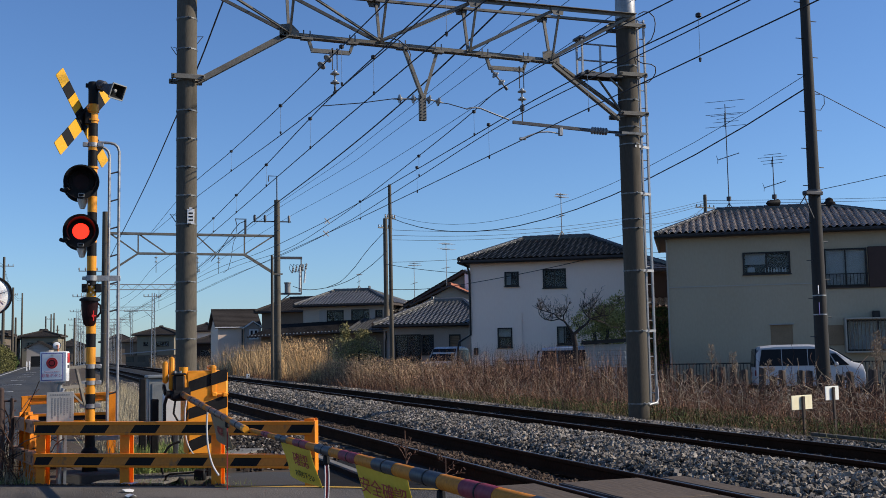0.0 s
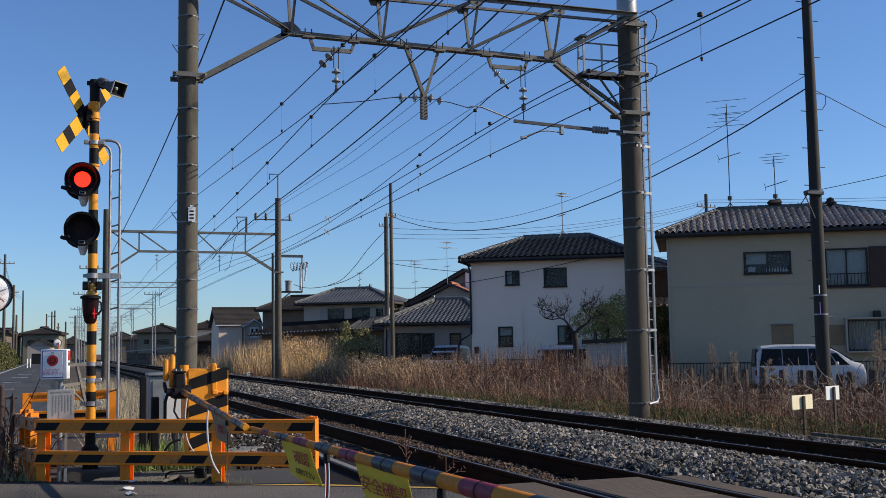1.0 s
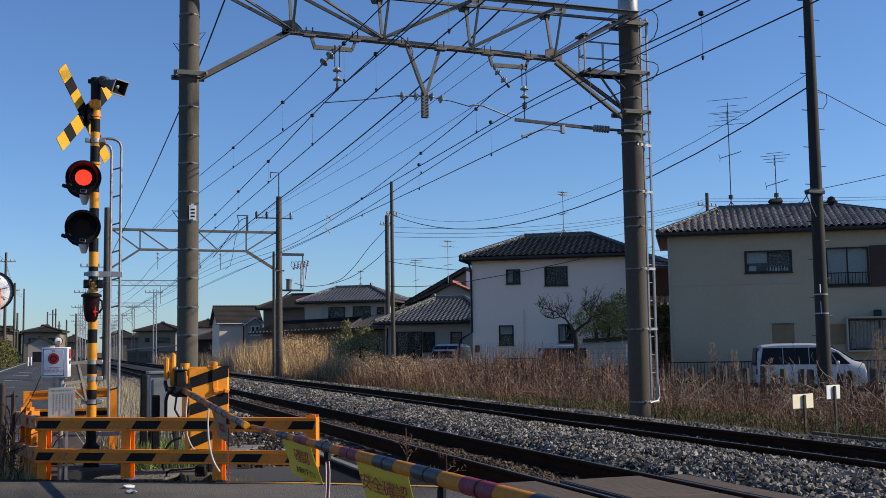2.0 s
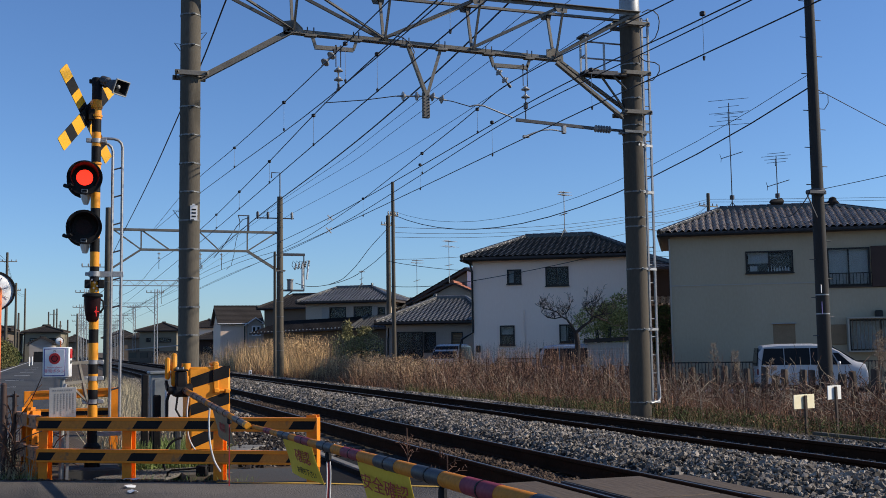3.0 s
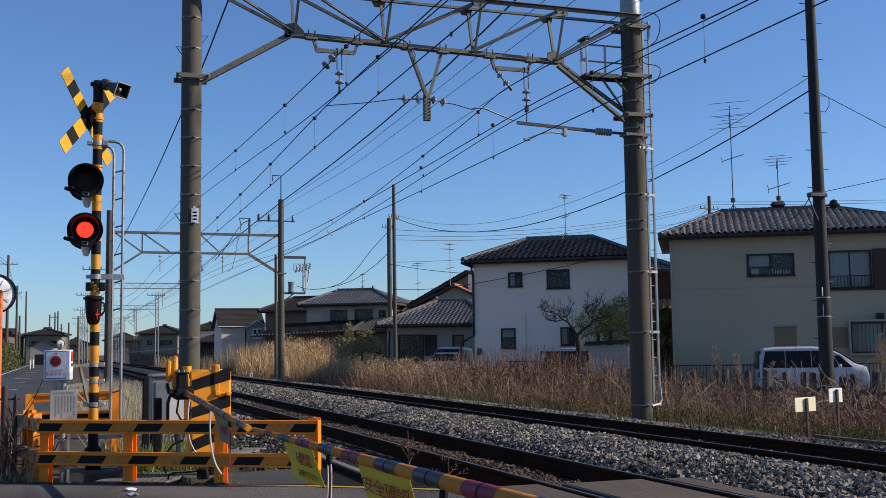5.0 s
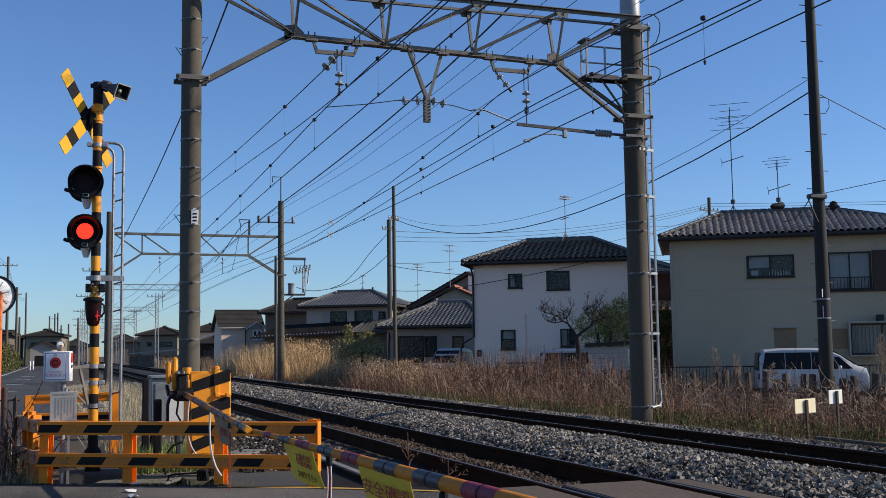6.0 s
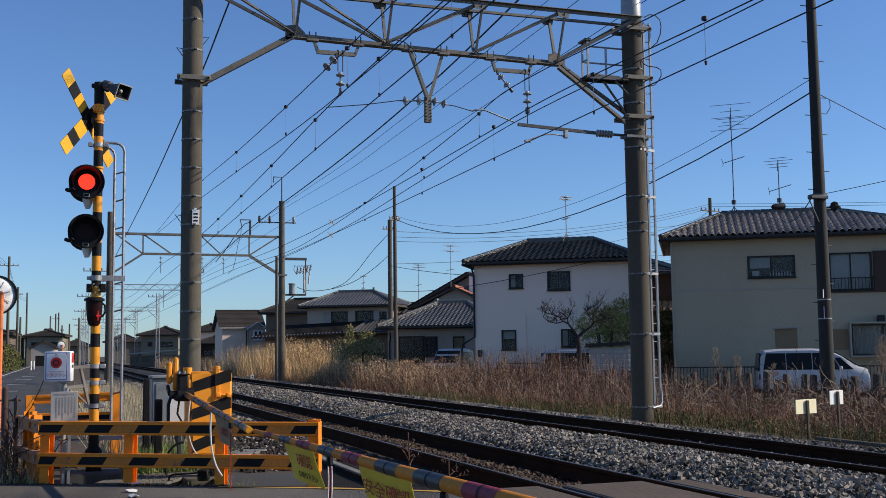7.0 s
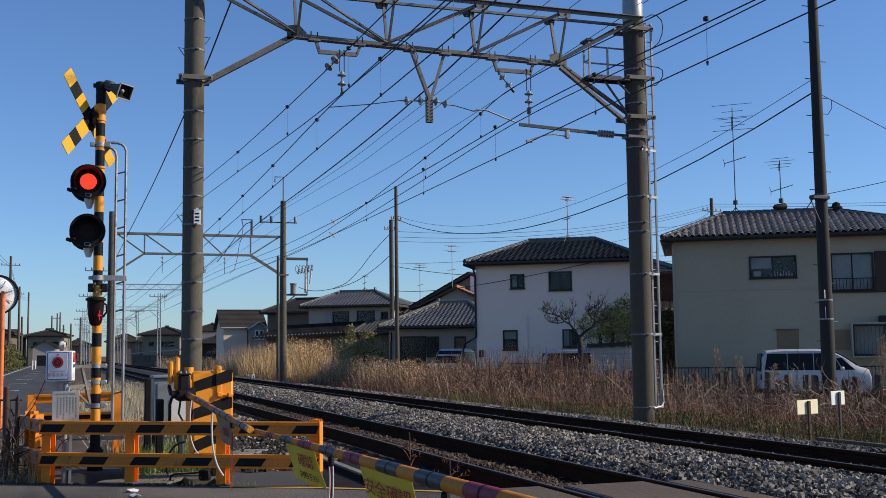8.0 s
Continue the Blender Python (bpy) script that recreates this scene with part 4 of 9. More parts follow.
def signal():
    s = thing("crossing_signal", pose(0.40, 13.4, -0.17), "yellow and black striped level crossing signal with red flashing lamps", "crossing signal")
    g = 0.17
    bands = [(141, 180, "black_paint", 0.058), (180, 214, "yellow_paint", 0.056), (214, 237, "black_paint", 0.054), (237, 262, "yellow_paint", 0.054), (262, 290, "black_paint", 0.054),
             (290, 316, "yellow_paint", 0.054), (316, 343, "black_paint", 0.054), (343, 371, "yellow_paint", 0.054), (371, 398, "black_paint", 0.054), (398, 424, "yellow_paint", 0.054), (424, 448, "black_paint", 0.054), (448, 474, "yellow_paint", 0.054), (474, 501, "black_paint", 0.054), (501, 530, "yellow_paint", 0.055),
             (530, 560, "black_paint", 0.055), (560, 585, "yellow_paint", 0.055), (585, 609, "black_paint", 0.055), (609, 640, "yellow_paint", 0.055), (640, 664, "black_paint", 0.055), (664, 692, "yellow_paint", 0.055),
             (692, 719, "black_paint", 0.055), (719, 745, "yellow_paint", 0.055), (745, 830, "black_paint", 0.058)]
    for v0, v1, m, r in bands:
        part("post_band", B().cyl((0, 0, zs(v1) + g), (0, 0, zs(v0) + g), r, r, 20), m, s)
    part("post_cap", B().lathe((0, 0, zs(140) + g), (0, 0, 1), [(-0.09, 0.062), (-0.02, 0.062), (-0.005, 0.055), (0.0, 0.02)], 20).box((-0.07, 0, zs(147) + g), (0.04, 0.03, 0.05), 0.006), "black_paint", s)
    b = B().lathe((0, 0, zs(845) + g - 0.02), (0, 0, 1), [(0, 0.15), (0.03, 0.15), (0.04, 0.085), (0.28, 0.08), (0.30, 0.095), (0.36, 0.095), (0.40, 0.062)], 20)
    for k in range(4):
        a = math.pi / 4 + k * math.pi / 2
        b.slab([(math.cos(a) * 0.06, math.sin(a) * 0.06, 0.03), (math.cos(a) * 0.14, math.sin(a) * 0.14, 0.03), (math.cos(a) * 0.06, math.sin(a) * 0.06, 0.32)], (0.01, 0.01, 0))
    part("post_foot", b, "black_paint", s, "black cast foot with ribs")
    part("footing", B().box((0, -0.05, -0.01), (0.62, 0.55, 0.24), 0.02), "asphalt_old", s, "low dark concrete footing")
    # clamps
    for v in (192, 208, 292):
        part("clamp", B().cyl((0, 0, zs(v) + g - 0.012), (0, 0, zs(v) + g + 0.012), 0.066, 0.066, 20), "yellow_paint", s)
    for v in (252, 643, 672, 713):
        part("clamp", B().cyl((0, 0, zs(v) + g - 0.025), (0, 0, zs(v) + g + 0.025), 0.063, 0.063, 20).box((0.085, -0.02, zs(v) + g), (0.07, 0.05, 0.05), 0.006).box((-0.085, -0.02, zs(v) + g), (0.06, 0.05, 0.05), 0.006), "galvanised", s)
    # crossed blades on a plane turned to the approach
    turn = pose(0, 0, 0, 0, 0, 52).to_3x3() @ pose(0, 0, 0, 0, 2, 0).to_3x3()
    o = Vector((-0.108, 0.02, zs(206) + g))
    for sx, sz in ((-1, 1), (1, 1), (-1, -1), (1, -1)):
        d = Vector((sx, 0, sz)).normalized()
        w = Vector((-sz, 0, sx)).normalized() * 0.085
        cuts = (0.05, 0.13, 0.315, 0.475, 0.645)
        for k, m in enumerate(("black_paint", "blade_yellow", "black_paint", "blade_yellow")):
            a0, a1 = cuts[k], cuts[k + 1]
            ring = [d * a0 + w, d * a0 - w, d * a1 - w, d * a1 + w]
            if k == 3:
                ring = [d * a0 + w, d * a0 - w, d * (a1 - 0.012) - w, d * a1 - w * 0.86, d * a1 + w * 0.86, d * (a1 - 0.012) + w]
            off = Vector((0, -0.006 if sx * sz > 0 else 0.006, 0))
            part("crossbuck_blade", B().slab([o + turn @ (p + off) for p in ring], turn @ Vector((0, 0.008, 0))), m, s)
    part("crossbuck_hub", B().slab([o + turn @ Vector((x, -0.014, z)) for x, z in ((-0.13, 0), (0, -0.13), (0.13, 0), (0, 0.13))], turn @ Vector((0, 0.012, 0))).box(o + Vector((0.06, -0.03, 0)), (0.10, 0.08, 0.14), 0.01), "black_paint", s)
    # horn loudspeaker
    hd = pose(0, 0, 0, 22, 0, 48).to_3x3()
    ho = Vector((0.075, -0.03, zs(147) + g))
    b = B()
    prof = [(0.0, 0.045, 0.04), (0.10, 0.045, 0.04), (0.14, 0.06, 0.05), (0.27, 0.108, 0.078), (0.275, 0.115, 0.084), (0.27, 0.104, 0.073), (0.20, 0.08, 0.055)]
    verts, faces = [], []
    for d, hx, hz in prof:
        verts += [ho + hd @ Vector((px * hx, -d, pz * hz)) for px, pz in ((-1, -1), (1, -1), (1, 1), (-1, 1))]
    for k in range(len(prof) - 1):
        faces += [(4 * k + i, 4 * k + (i + 1) % 4, 4 * k + 4 + (i + 1) % 4, 4 * k + 4 + i) for i in range(4)]
    faces += [(0, 1, 2, 3), tuple(4 * (len(prof) - 1) + i for i in range(4))]
    horn = part("loudspeaker", B().add(verts, faces), "steel_dark", s, "dark grey square horn loudspeaker")
    ring = [ho + hd @ Vector((px * 0.117, -0.276, pz * 0.086)) for px, pz in ((-1, -1), (1, -1), (1, 1), (-1, 1))]
    b = B()
    for k in range(4):
        b.beam(ring[k], ring[(k + 1) % 4], 0.012, 0.012)
    part("mouth_rim", b, "box_grey", horn, "pale rim of the horn")
    part("driver_cover", B().lathe(ho + hd @ Vector((0, 0.05, 0.01)), hd @ Vector((0, -1, 0)), [(0, 0.03), (0.02, 0.055), (0.11, 0.06), (0.13, 0.045)], 16), "steel_dark", horn, "rounded dark driver cover")
    part("driver", B().lathe(ho + hd @ Vector((0, -0.21, 0)), hd @ Vector((0, -1, 0)), [(0, 0.026), (0.03, 0.024), (0.04, 0.012)], 12), "sign_grey", horn)
    rim = []
    for d, hx, hz in ((-0.268, 0.102, 0.071), (-0.205, 0.078, 0.053)):
        rim += [ho + hd @ Vector((px * hx, d, pz * hz)) for px, pz in ((-1, -1), (1, -1), (1, 1), (-1, 1))]
    part("mouth", B().add(rim, [(0, 1, 5, 4), (1, 2, 6, 5), (2, 3, 7, 6), (3, 0, 4, 7), (4, 5, 6, 7)]), "black_paint", horn, "dark horn mouth")
    part("bracket", B().beam((0.03, 0, zs(152) + g), (0.14, -0.06, zs(150) + g), 0.03, 0.05).cyl((0.09, -0.06, zs(152) + g), (0.09, 0.02, zs(152) + g), 0.03, seg=10), "black_paint", s)
    lamp_head(s, -0.128, -0.16, zs(321) + g, True)
    lamp_head(s, -0.128, -0.16, zs(407) + g, False)
    # small junction boxes and the arrow lamp
    for x in (-0.075, 0.075):
        part("junction_box", B().box((x, -0.05, zs(505) + g), (0.07, 0.07, 0.10), 0.008), "black_paint", s)
    b = B()
    for x, v in ((-0.03, 498), (0.0, 503), (0.03, 509), (-0.01, 513), (0.02, 518)):
        b.lathe((x, -0.10, zs(v) + g), (0, -1, 0), [(0, 0.011), (0.012, 0.011)], 8)
    part("bolt", b, "galvanised", s)
    z0 = zs(572) + g
    b = B()
    verts, faces = [], []
    prof = [(0.0, 0.045), (0.03, 0.068), (0.12, 0.085), (0.22, 0.092), (0.30, 0.095)]
    for z, r in prof:
        for k in range(20):
            a = 2 * math.pi * k / 20
            verts.append((-0.02 + math.cos(a) * r, -0.09 + math.sin(a) * r * 0.75, z0 + z))
    for q in range(len(prof) - 1):
        faces += [(20 * q + k, 20 * q + (k + 1) % 20, 20 * q + 20 + (k + 1) % 20, 20 * q + 20 + k) for k in range(20)]
    faces += [tuple(range(20)), tuple(range(20 * len(prof) - 20, 20 * len(prof)))]
    ind = part("direction_lamp", B().add(verts, faces), "lens_dark", s, "dark lamp with a lit red arrow")
    part("lid", B().lathe((-0.02, -0.09, z0 + 0.29), (0, 0, 1), [(0, 0.115), (0.025, 0.115), (0.045, 0.07)], 20), "black_paint", ind)
    arrow = B()
    yy = -0.165
    arrow.slab([(0.018, yy, z0 + 0.06), (0.027, yy, z0 + 0.06), (0.027, yy, z0 + 0.175), (0.018, yy, z0 + 0.175)], (0, -0.003, 0))
    arrow.slab([(0.0, yy + 0.001, z0 + 0.115), (0.018, yy + 0.001, z0 + 0.14), (0.018, yy + 0.001, z0 + 0.09)], (0, -0.003, 0))
    arrow.slab([(0.028, yy + 0.005, z0 + 0.11), (0.05, yy + 0.009, z0 + 0.11), (0.05, yy + 0.009, z0 + 0.122), (0.028, yy + 0.005, z0 + 0.122)], (0, -0.003, 0))
    part("arrow", arrow, "arrow_glow", ind, "lit red arrow")
    part("cable", B().tube([(0.06, -0.06, z0 + 0.27), (0.10, -0.06, z0 + 0.24), (0.105, -0.06, z0 + 0.16), (0.06, -0.05, z0 + 0.10)], 0.012, 8), "black_paint", s)
    # climbing frame beside the post
    for x, top in ((0.19, 255), (0.30, 247)):
        zt = zs(top) + g
        pts = [(0.06, 0.0, zt)] + [(x - 0.10 + 0.10 * math.sin(a), 0.0, zt - 0.10 + 0.10 * math.cos(a)) for a in (0, 0.5, 1.0, 1.57)] + [(x, 0, zs(745) + g)]
        part("ladder_rail", B().tube(pts, 0.017, 8), "galvanised", s)
    v = 300
    while v < 740:
        part("rung", B().cyl((0.19, 0, zs(v + 2) + g), (0.30, 0, zs(v - 3) + g), 0.009, seg=8), "steel_dark", s)
        v += 49
    part("tie_plate", B().box((0.19, -0.01, zs(487) + g), (0.27, 0.012, 0.065), 0.003), "galvanised", s)
    part("tie_plate", B().box((0.16, -0.01, zs(771) + g), (0.32, 0.02, 0.05), 0.003), "galvanised", s)
    part("clamp", B().cyl((0, 0, zs(487) + g - 0.03), (0, 0, zs(487) + g + 0.03), 0.066, 0.066, 20).box((-0.08, 0, zs(487) + g), (0.05, 0.04, 0.04), 0.005), "galvanised", s)
    # arms that carry the push-button box
    part("box_arm", B().beam((-0.05, -0.03, zs(643) + g), (-0.33, -0.2, zs(645) + g), 0.03, 0.035), "steel_grey", s)
    part("box_arm", B().beam((-0.05, -0.03, zs(676) + g), (-0.36, -0.22, zs(680) + g), 0.02, 0.035), "steel_grey", s)
    part("box_strut", B().beam((-0.06, -0.03, zs(713) + g), (-0.16, -0.1, zs(645) + g), 0.03, 0.03).beam((-0.06, -0.03, zs(713) + g), (-0.2, -0.12, zs(690) + g), 0.02, 0.02), "steel_grey", s)


M["arrow_glow"] = material("arrow_glow", (0.75, 0.03, 0.025), rough=0.4, emit=0.18, bump=0)
signal()


def text_part(words, size, m, mat, parent, name="lettering", wide=1.0):
    cu = bpy.data.curves.new(name, "FONT")
    cu.body, cu.size, cu.align_x, cu.align_y, cu.extrude, cu.resolution_u = words, size, "CENTER", "CENTER", 0.0008, 2
    tmp = bpy.data.objects.new(name, cu)
    scene.collection.objects.link(tmp)
    me = bpy.data.meshes.new_from_object(tmp.evaluated_get(bpy.context.evaluated_depsgraph_get()))
    bpy.data.objects.remove(tmp)
    bpy.data.curves.remove(cu)
    me.materials.clear()
    me.materials.append(M[mat])
    me.transform(Matrix.Diagonal((wide, 1, 1, 1)))
    ob = new(name, me)
    ob.parent = parent
    ob.matrix_basis = m
    return ob


def push_button():
    t = thing("emergency_button", pose(-0.005, 13.02, -0.17, 0, 0, -15), "white emergency push-button box on a pipe stand", "emergency button")
    g = 0.17
    part("stand", B().cyl((0.06, 0.05, 0), (0.06, 0.05, 1.15), 0.027, 0.027, 14).box((0.06, 0.05, 1.14), (0.10, 0.10, 0.03), 0.004), "box_grey", t)
    part("foot", B().box((0.06, 0.05, -0.01), (0.2, 0.2, 0.06), 0.01), "concrete", t)
    box = part("button_box", B().box((0, 0.05, 1.145 + g), (0.29, 0.13, 0.335), 0.008), "white_plastic", t)
    part("face_plate", B().box((-0.012, -0.017, 1.145 + g), (0.235, 0.004, 0.305), 0.002), "blue_paint", box)
    part("face_panel", B().box((-0.012, -0.0195, 1.145 + g), (0.215, 0.003, 0.285), 0.001), "white_plastic", box)
    part("red_ring", B().lathe((-0.012, -0.02, 1.185 + g), (0, -1, 0), [(0, 0.062), (0.004, 0.062)], 28), "red_paint", box)
    part("dark_ring", disc_ring(B(), (-0.012, -0.025, 1.185 + g), 0.026, 0.036, -0.002, 0.0), "black_paint", box)
    part("hook", B().tube([(-0.022, -0.022, 1.26 + g), (-0.022, -0.026, 1.275 + g), (-0.002, -0.026, 1.275 + g), (-0.002, -0.022, 1.26 + g)], 0.003), "steel_dark", box)
    up = pose(-0.012, -0.0225, 1.045 + g, 90)
    text_part("非常ボタン", 0.046, up, "pink_paint", box)
    text_part("Emergency Button", 0.022, pose(-0.012, -0.0225, 1.09 + g, 90), "pink_paint", box)
    part("side_lamp", B().box((0.148, 0.05, 1.24 + g), (0.014, 0.07, 0.11), 0.006), "red_paint", box, "small red lamp on the box's side")
    part("side_switch", B().box((0.148, 0.05, 1.145 + g), (0.010, 0.05, 0.035), 0.003), "steel_dark", box)
    # notice hung below on the fence
    n = thing("notice_board", pose(0.07, 12.92, 0.70, 0, 0, 2), "grey metal notice with columns of worn writing", "notice board")
    part("plate", B().box((0, 0, 0), (0.285, 0.006, 0.335), 0.003), "sign_grey", n)
    part("stay", B().beam((0.06, 0.01, -0.16), (0.06, 0.06, -0.86), 0.03, 0.03).beam((0.0, 0.01, 0.1), (0.03, 0.06, 0.2), 0.03, 0.03), "galvanised", n)
    random.seed(5)
    for k in range(7):
        x = 0.11 - k * 0.032
        b = B()
        z = 0.10
        while z > -0.14 + random.random() * 0.08:
            h = 0.012 + random.random() * 0.008
            b.box((x, -0.0045, z - h / 2), (0.013, 0.002, h))
            z -= h + 0.006
        part("writing_column", b, "notice_ink", n)
    b = B()
    for k in range(9):
        b.box((-0.1 + k * 0.024, -0.0045, 0.135), (0.015, 0.002, 0.017))
    part("writing_row", b, "notice_ink", n)


push_button()


# ---- guard fences ----
M["orange_dull"] = material("orange_dull", (0.62, 0.30, 0.155), (0.46, 0.23, 0.13), 0.8, fine=35, coarse=5, bump=0.15, stain=(0.16, 0.10, 0.08), stain_at=0.55)


def channel(parent, p, q, h, stripes, name="rail_beam", faded="orange_faded", base="orange_paint"):
    """A channel beam from p to q (its top edge), with a striped web."""
    p, q = Vector(p), Vector(q)
    d = (q - p)
    n = d.length
    d.normalize()
    side = Vector((d.y, -d.x, 0))
    if side.y > 0:
        side = -side
    section = [(-0.0625, 0), (0.016, 0), (0.019, -0.003), (0.019, -0.034), (0.004, -0.034), (0.004, 0.022 - h), (0.019, 0.022 - h), (0.019, 0.003 - h), (0.016, -h),
               (-0.0625, -h), (-0.0625, 0.012 - h), (-0.004, 0.012 - h), (-0.004, -0.012), (-0.0625, -0.012)]
    ends = (p, q) if side.dot(Vector((d.y, -d.x, 0))) > 0 else (q, p)
    ob = part(name, B().sweep(section, *ends), base, parent)
    w = h - 0.060
    k = 0
    s = stripes[0]
    while s < n:
        e = min(n, s + stripes[1])
        sl = stripes[2]
        a, c = max(0.0, s), e
        zt, zb = -h / 2 + w / 2 - 0.006, -h / 2 - w / 2 - 0.006
        ring = [p + d * max(0, a - sl * 0.5) + Vector((0, 0, zb)), p + d * (c - sl * 0.5) + Vector((0, 0, zb)), p + d * min(n, c + sl * 0.5) + Vector((0, 0, zt)), p + d * (a + sl * 0.5) + Vector((0, 0, zt))]
        part("stripe", B().slab([r + side * 0.005 for r in ring], side * 0.003), "black_paint" if k % 2 == 0 else faded, ob, smooth=False)
        s, k = e, k + 1
    return ob


def h_post(parent, x, y, z0, z1, turn):
    m = Matrix.Rotation(turn, 3, "Z")
    b = B().box((x, y, (z0 + z1) / 2), (0.012, 0.09, z1 - z0), 0.002, m)
    for s in (-1, 1):
        b.box(Vector((x, y, (z0 + z1) / 2)) + m @ Vector((0, s * 0.048, 0)), (0.11, 0.011, z1 - z0), 0.002, m)
    return part("post", b, "orange_paint", parent)


def guard_fence():
    f = thing("guard_rail", pose(0, 0, 0), "orange steel guard rail with black slanted stripes beside the road", "guard rail", "guard rails")
    slope = math.atan2(-1.6, 2.69)
    pts = [(-0.13, 12.96), (0.73, 12.45), (1.64, 11.93), (2.56, 11.40)]
    for x, y in pts[:3]:
        h_post(f, x + 0.03, y + 0.08, -0.25, 0.52, slope)
    h_post(f, pts[3][0], pts[3][1] + 0.05, -0.25, 0.56, slope)
    for zt, st in ((0.545, (-0.02, 0.295, 0.06)), (0.20, (-0.1, 0.30, 0.06))):
        channel(f, (-0.19, 12.98, zt), (2.575, 11.36, zt - 0.012), 0.145, st)
        channel(f, (-0.20, 13.02, zt + 0.01), (-0.44, 14.0, zt + 0.02), 0.14, (9, 1, 0), base="orange_dull")
    h_post(f, -0.235, 13.35, -0.25, 0.60, slope + 1.2)
    h_post(f, -0.30, 13.8, -0.25, 0.62, slope + 1.2)
    part("end_plate", B().box((2.595, 11.36, 0.28), (0.012, 0.11, 0.52), 0.003, Matrix.Rotation(slope, 3, "Z")), "orange_paint", f)
    g = thing("guard_rail", pose(0, 0, 0), "orange steel guard rail behind the signal post", "guard rail", "guard rails")
    for x, y in ((-0.35, 15.8), (0.74, 15.6)):
        h_post(g, x, y, -0.25, 0.74, 0.1)
    channel(g, (-0.40, 15.78, 0.74), (0.82, 15.58, 0.77), 0.12, (9, 1, 0), faded="orange_paint")
    channel(g, (-0.40, 15.78, 0.50), (0.82, 15.58, 0.50), 0.12, (0.1, 2.4, 0.0))


guard_fence()


# ---- gate machine, arms and flags ----
def gate_machine(m):
    t = thing("barrier_machine", m, "orange barrier machine with black slanted stripes", "barrier machine", "barrier machines")
    body = part("cabinet", B().box((0.005, 0.18, 0.887), (0.48, 0.36, 0.654), 0.025), "machine_orange", t)
    part("shaft_drum", B().cyl((-0.25, 0.06, 1.12), (-0.25, 0.06, 1.26), 0.05, 0.05, 14).cyl((-0.25, 0.06, 0.98), (-0.25, 0.06, 1.12), 0.06, 0.06, 14), "machine_orange", body)
    for z in (1.098, 0.795):
        part("stripe", B().slab([(x, -0.004, zz) for x, zz in ((-0.205, z - 0.12), (0.232, z), (0.232, min(1.225, z + 0.14)), (0.17, min(1.225, z + 0.125)), (-0.205, z))], (0, 0.003, 0)), "black_paint", body, smooth=False)
        part("stripe", B().slab([(0.243, 0.02, z), (0.243, 0.34, z - 0.05), (0.243, 0.34, z + 0.08), (0.243, 0.02, z + 0.13)], (0.003, 0, 0)), "black_paint", body, smooth=False)
    ridge = part("cover_ridge", B().box((0.075, -0.006, 1.09), (0.06, 0.03, 0.32), 0.01).box((0.075, 0.10, 1.25), (0.075, 0.22, 0.05), 0.018), "machine_orange", body)
    part("stripe", B().slab([(0.043, -0.024, 1.047), (0.107, -0.024, 1.064), (0.107, -0.024, 1.2), (0.043, -0.024, 1.18)], (0, 0.006, 0)), "black_paint", ridge, smooth=False)
    part("hinge", B().cyl((0.10, -0.02, 0.945), (0.24, -0.02, 0.945), 0.012, seg=8).box((0.20, -0.015, 0.94), (0.05, 0.05, 0.05), 0.008).box((0.08, -0.015, 0.945), (0.06, 0.05, 0.05), 0.008), "machine_orange", body)
    part("lower_cabinet", B().box((-0.06, 0.2, 0.42), (0.28, 0.3, 0.29), 0.015), "machine_orange", t)
    part("stripe", B().slab([(-0.19, 0.045, 0.30), (0.07, 0.045, 0.40), (0.07, 0.045, 0.53), (-0.19, 0.045, 0.43)], (0, 0.003, 0)), "black_paint", t, smooth=False)
    part("pedestal", B().box((0.1, 0.2, 0.29), (0.14, 0.16, 0.56), 0.01), "black_paint", t, "dark steel pedestal")
    part("base", B().box((0, 0.2, -0.04), (0.56, 0.5, 0.12), 0.02), "concrete", t, "dark concrete base")
    hub = part("pivot", B().cyl((-0.38, -0.02, 0.96), (-0.20, -0.02, 0.96), 0.075, 0.075, 16).box((-0.32, -0.02, 1.06), (0.12, 0.12, 0.24), 0.02).box((-0.32, -0.02, 1.185), (0.14, 0.14, 0.02), 0.006).box((-0.36, -0.03, 0.93), (0.10, 0.16, 0.07), 0.015).cyl((-0.46, -0.02, 0.96), (-0.36, -0.02, 0.96), 0.045, 0.045, 12), "black_paint", t, "black pivot with shaft and links")
    part("bolt_head", B().lathe((-0.36, -0.02, 1.19), (0, 0, 1), [(0, 0.014), (0.03, 0.014)], 8), "galvanised", hub)
    part("bolt_head", B().lathe((-0.30, -0.02, 1.19), (0, 0, 1), [(0, 0.014), (0.03, 0.014)], 8), "galvanised", hub)
    part("link", B().tube([(-0.36, -0.05, 0.90), (-0.38, -0.05, 0.75), (-0.33, -0.05, 0.66), (-0.25, -0.05, 0.66), (-0.22, -0.05, 0.78)], 0.012, 8).tube([(-0.44, 0, 0.96), (-0.47, 0, 0.85), (-0.47, 0, 0.62)], 0.018, 8), "black_paint", hub)
    for x, z0, z1 in ((-0.445, 1.08, 1.33), (-0.375, 1.0, 1.38)):
        part("counterweight", B().box((x, 0.12, (z0 + z1) / 2), (0.062, 0.05, z1 - z0), 0.02), "machine_orange", t, "rounded orange counterweight plate")
    part("weight_arm", B().beam((-0.46, 0.0, 0.97), (-0.46, 0.14, 1.05), 0.03, 0.05), "black_paint", t)
    return t


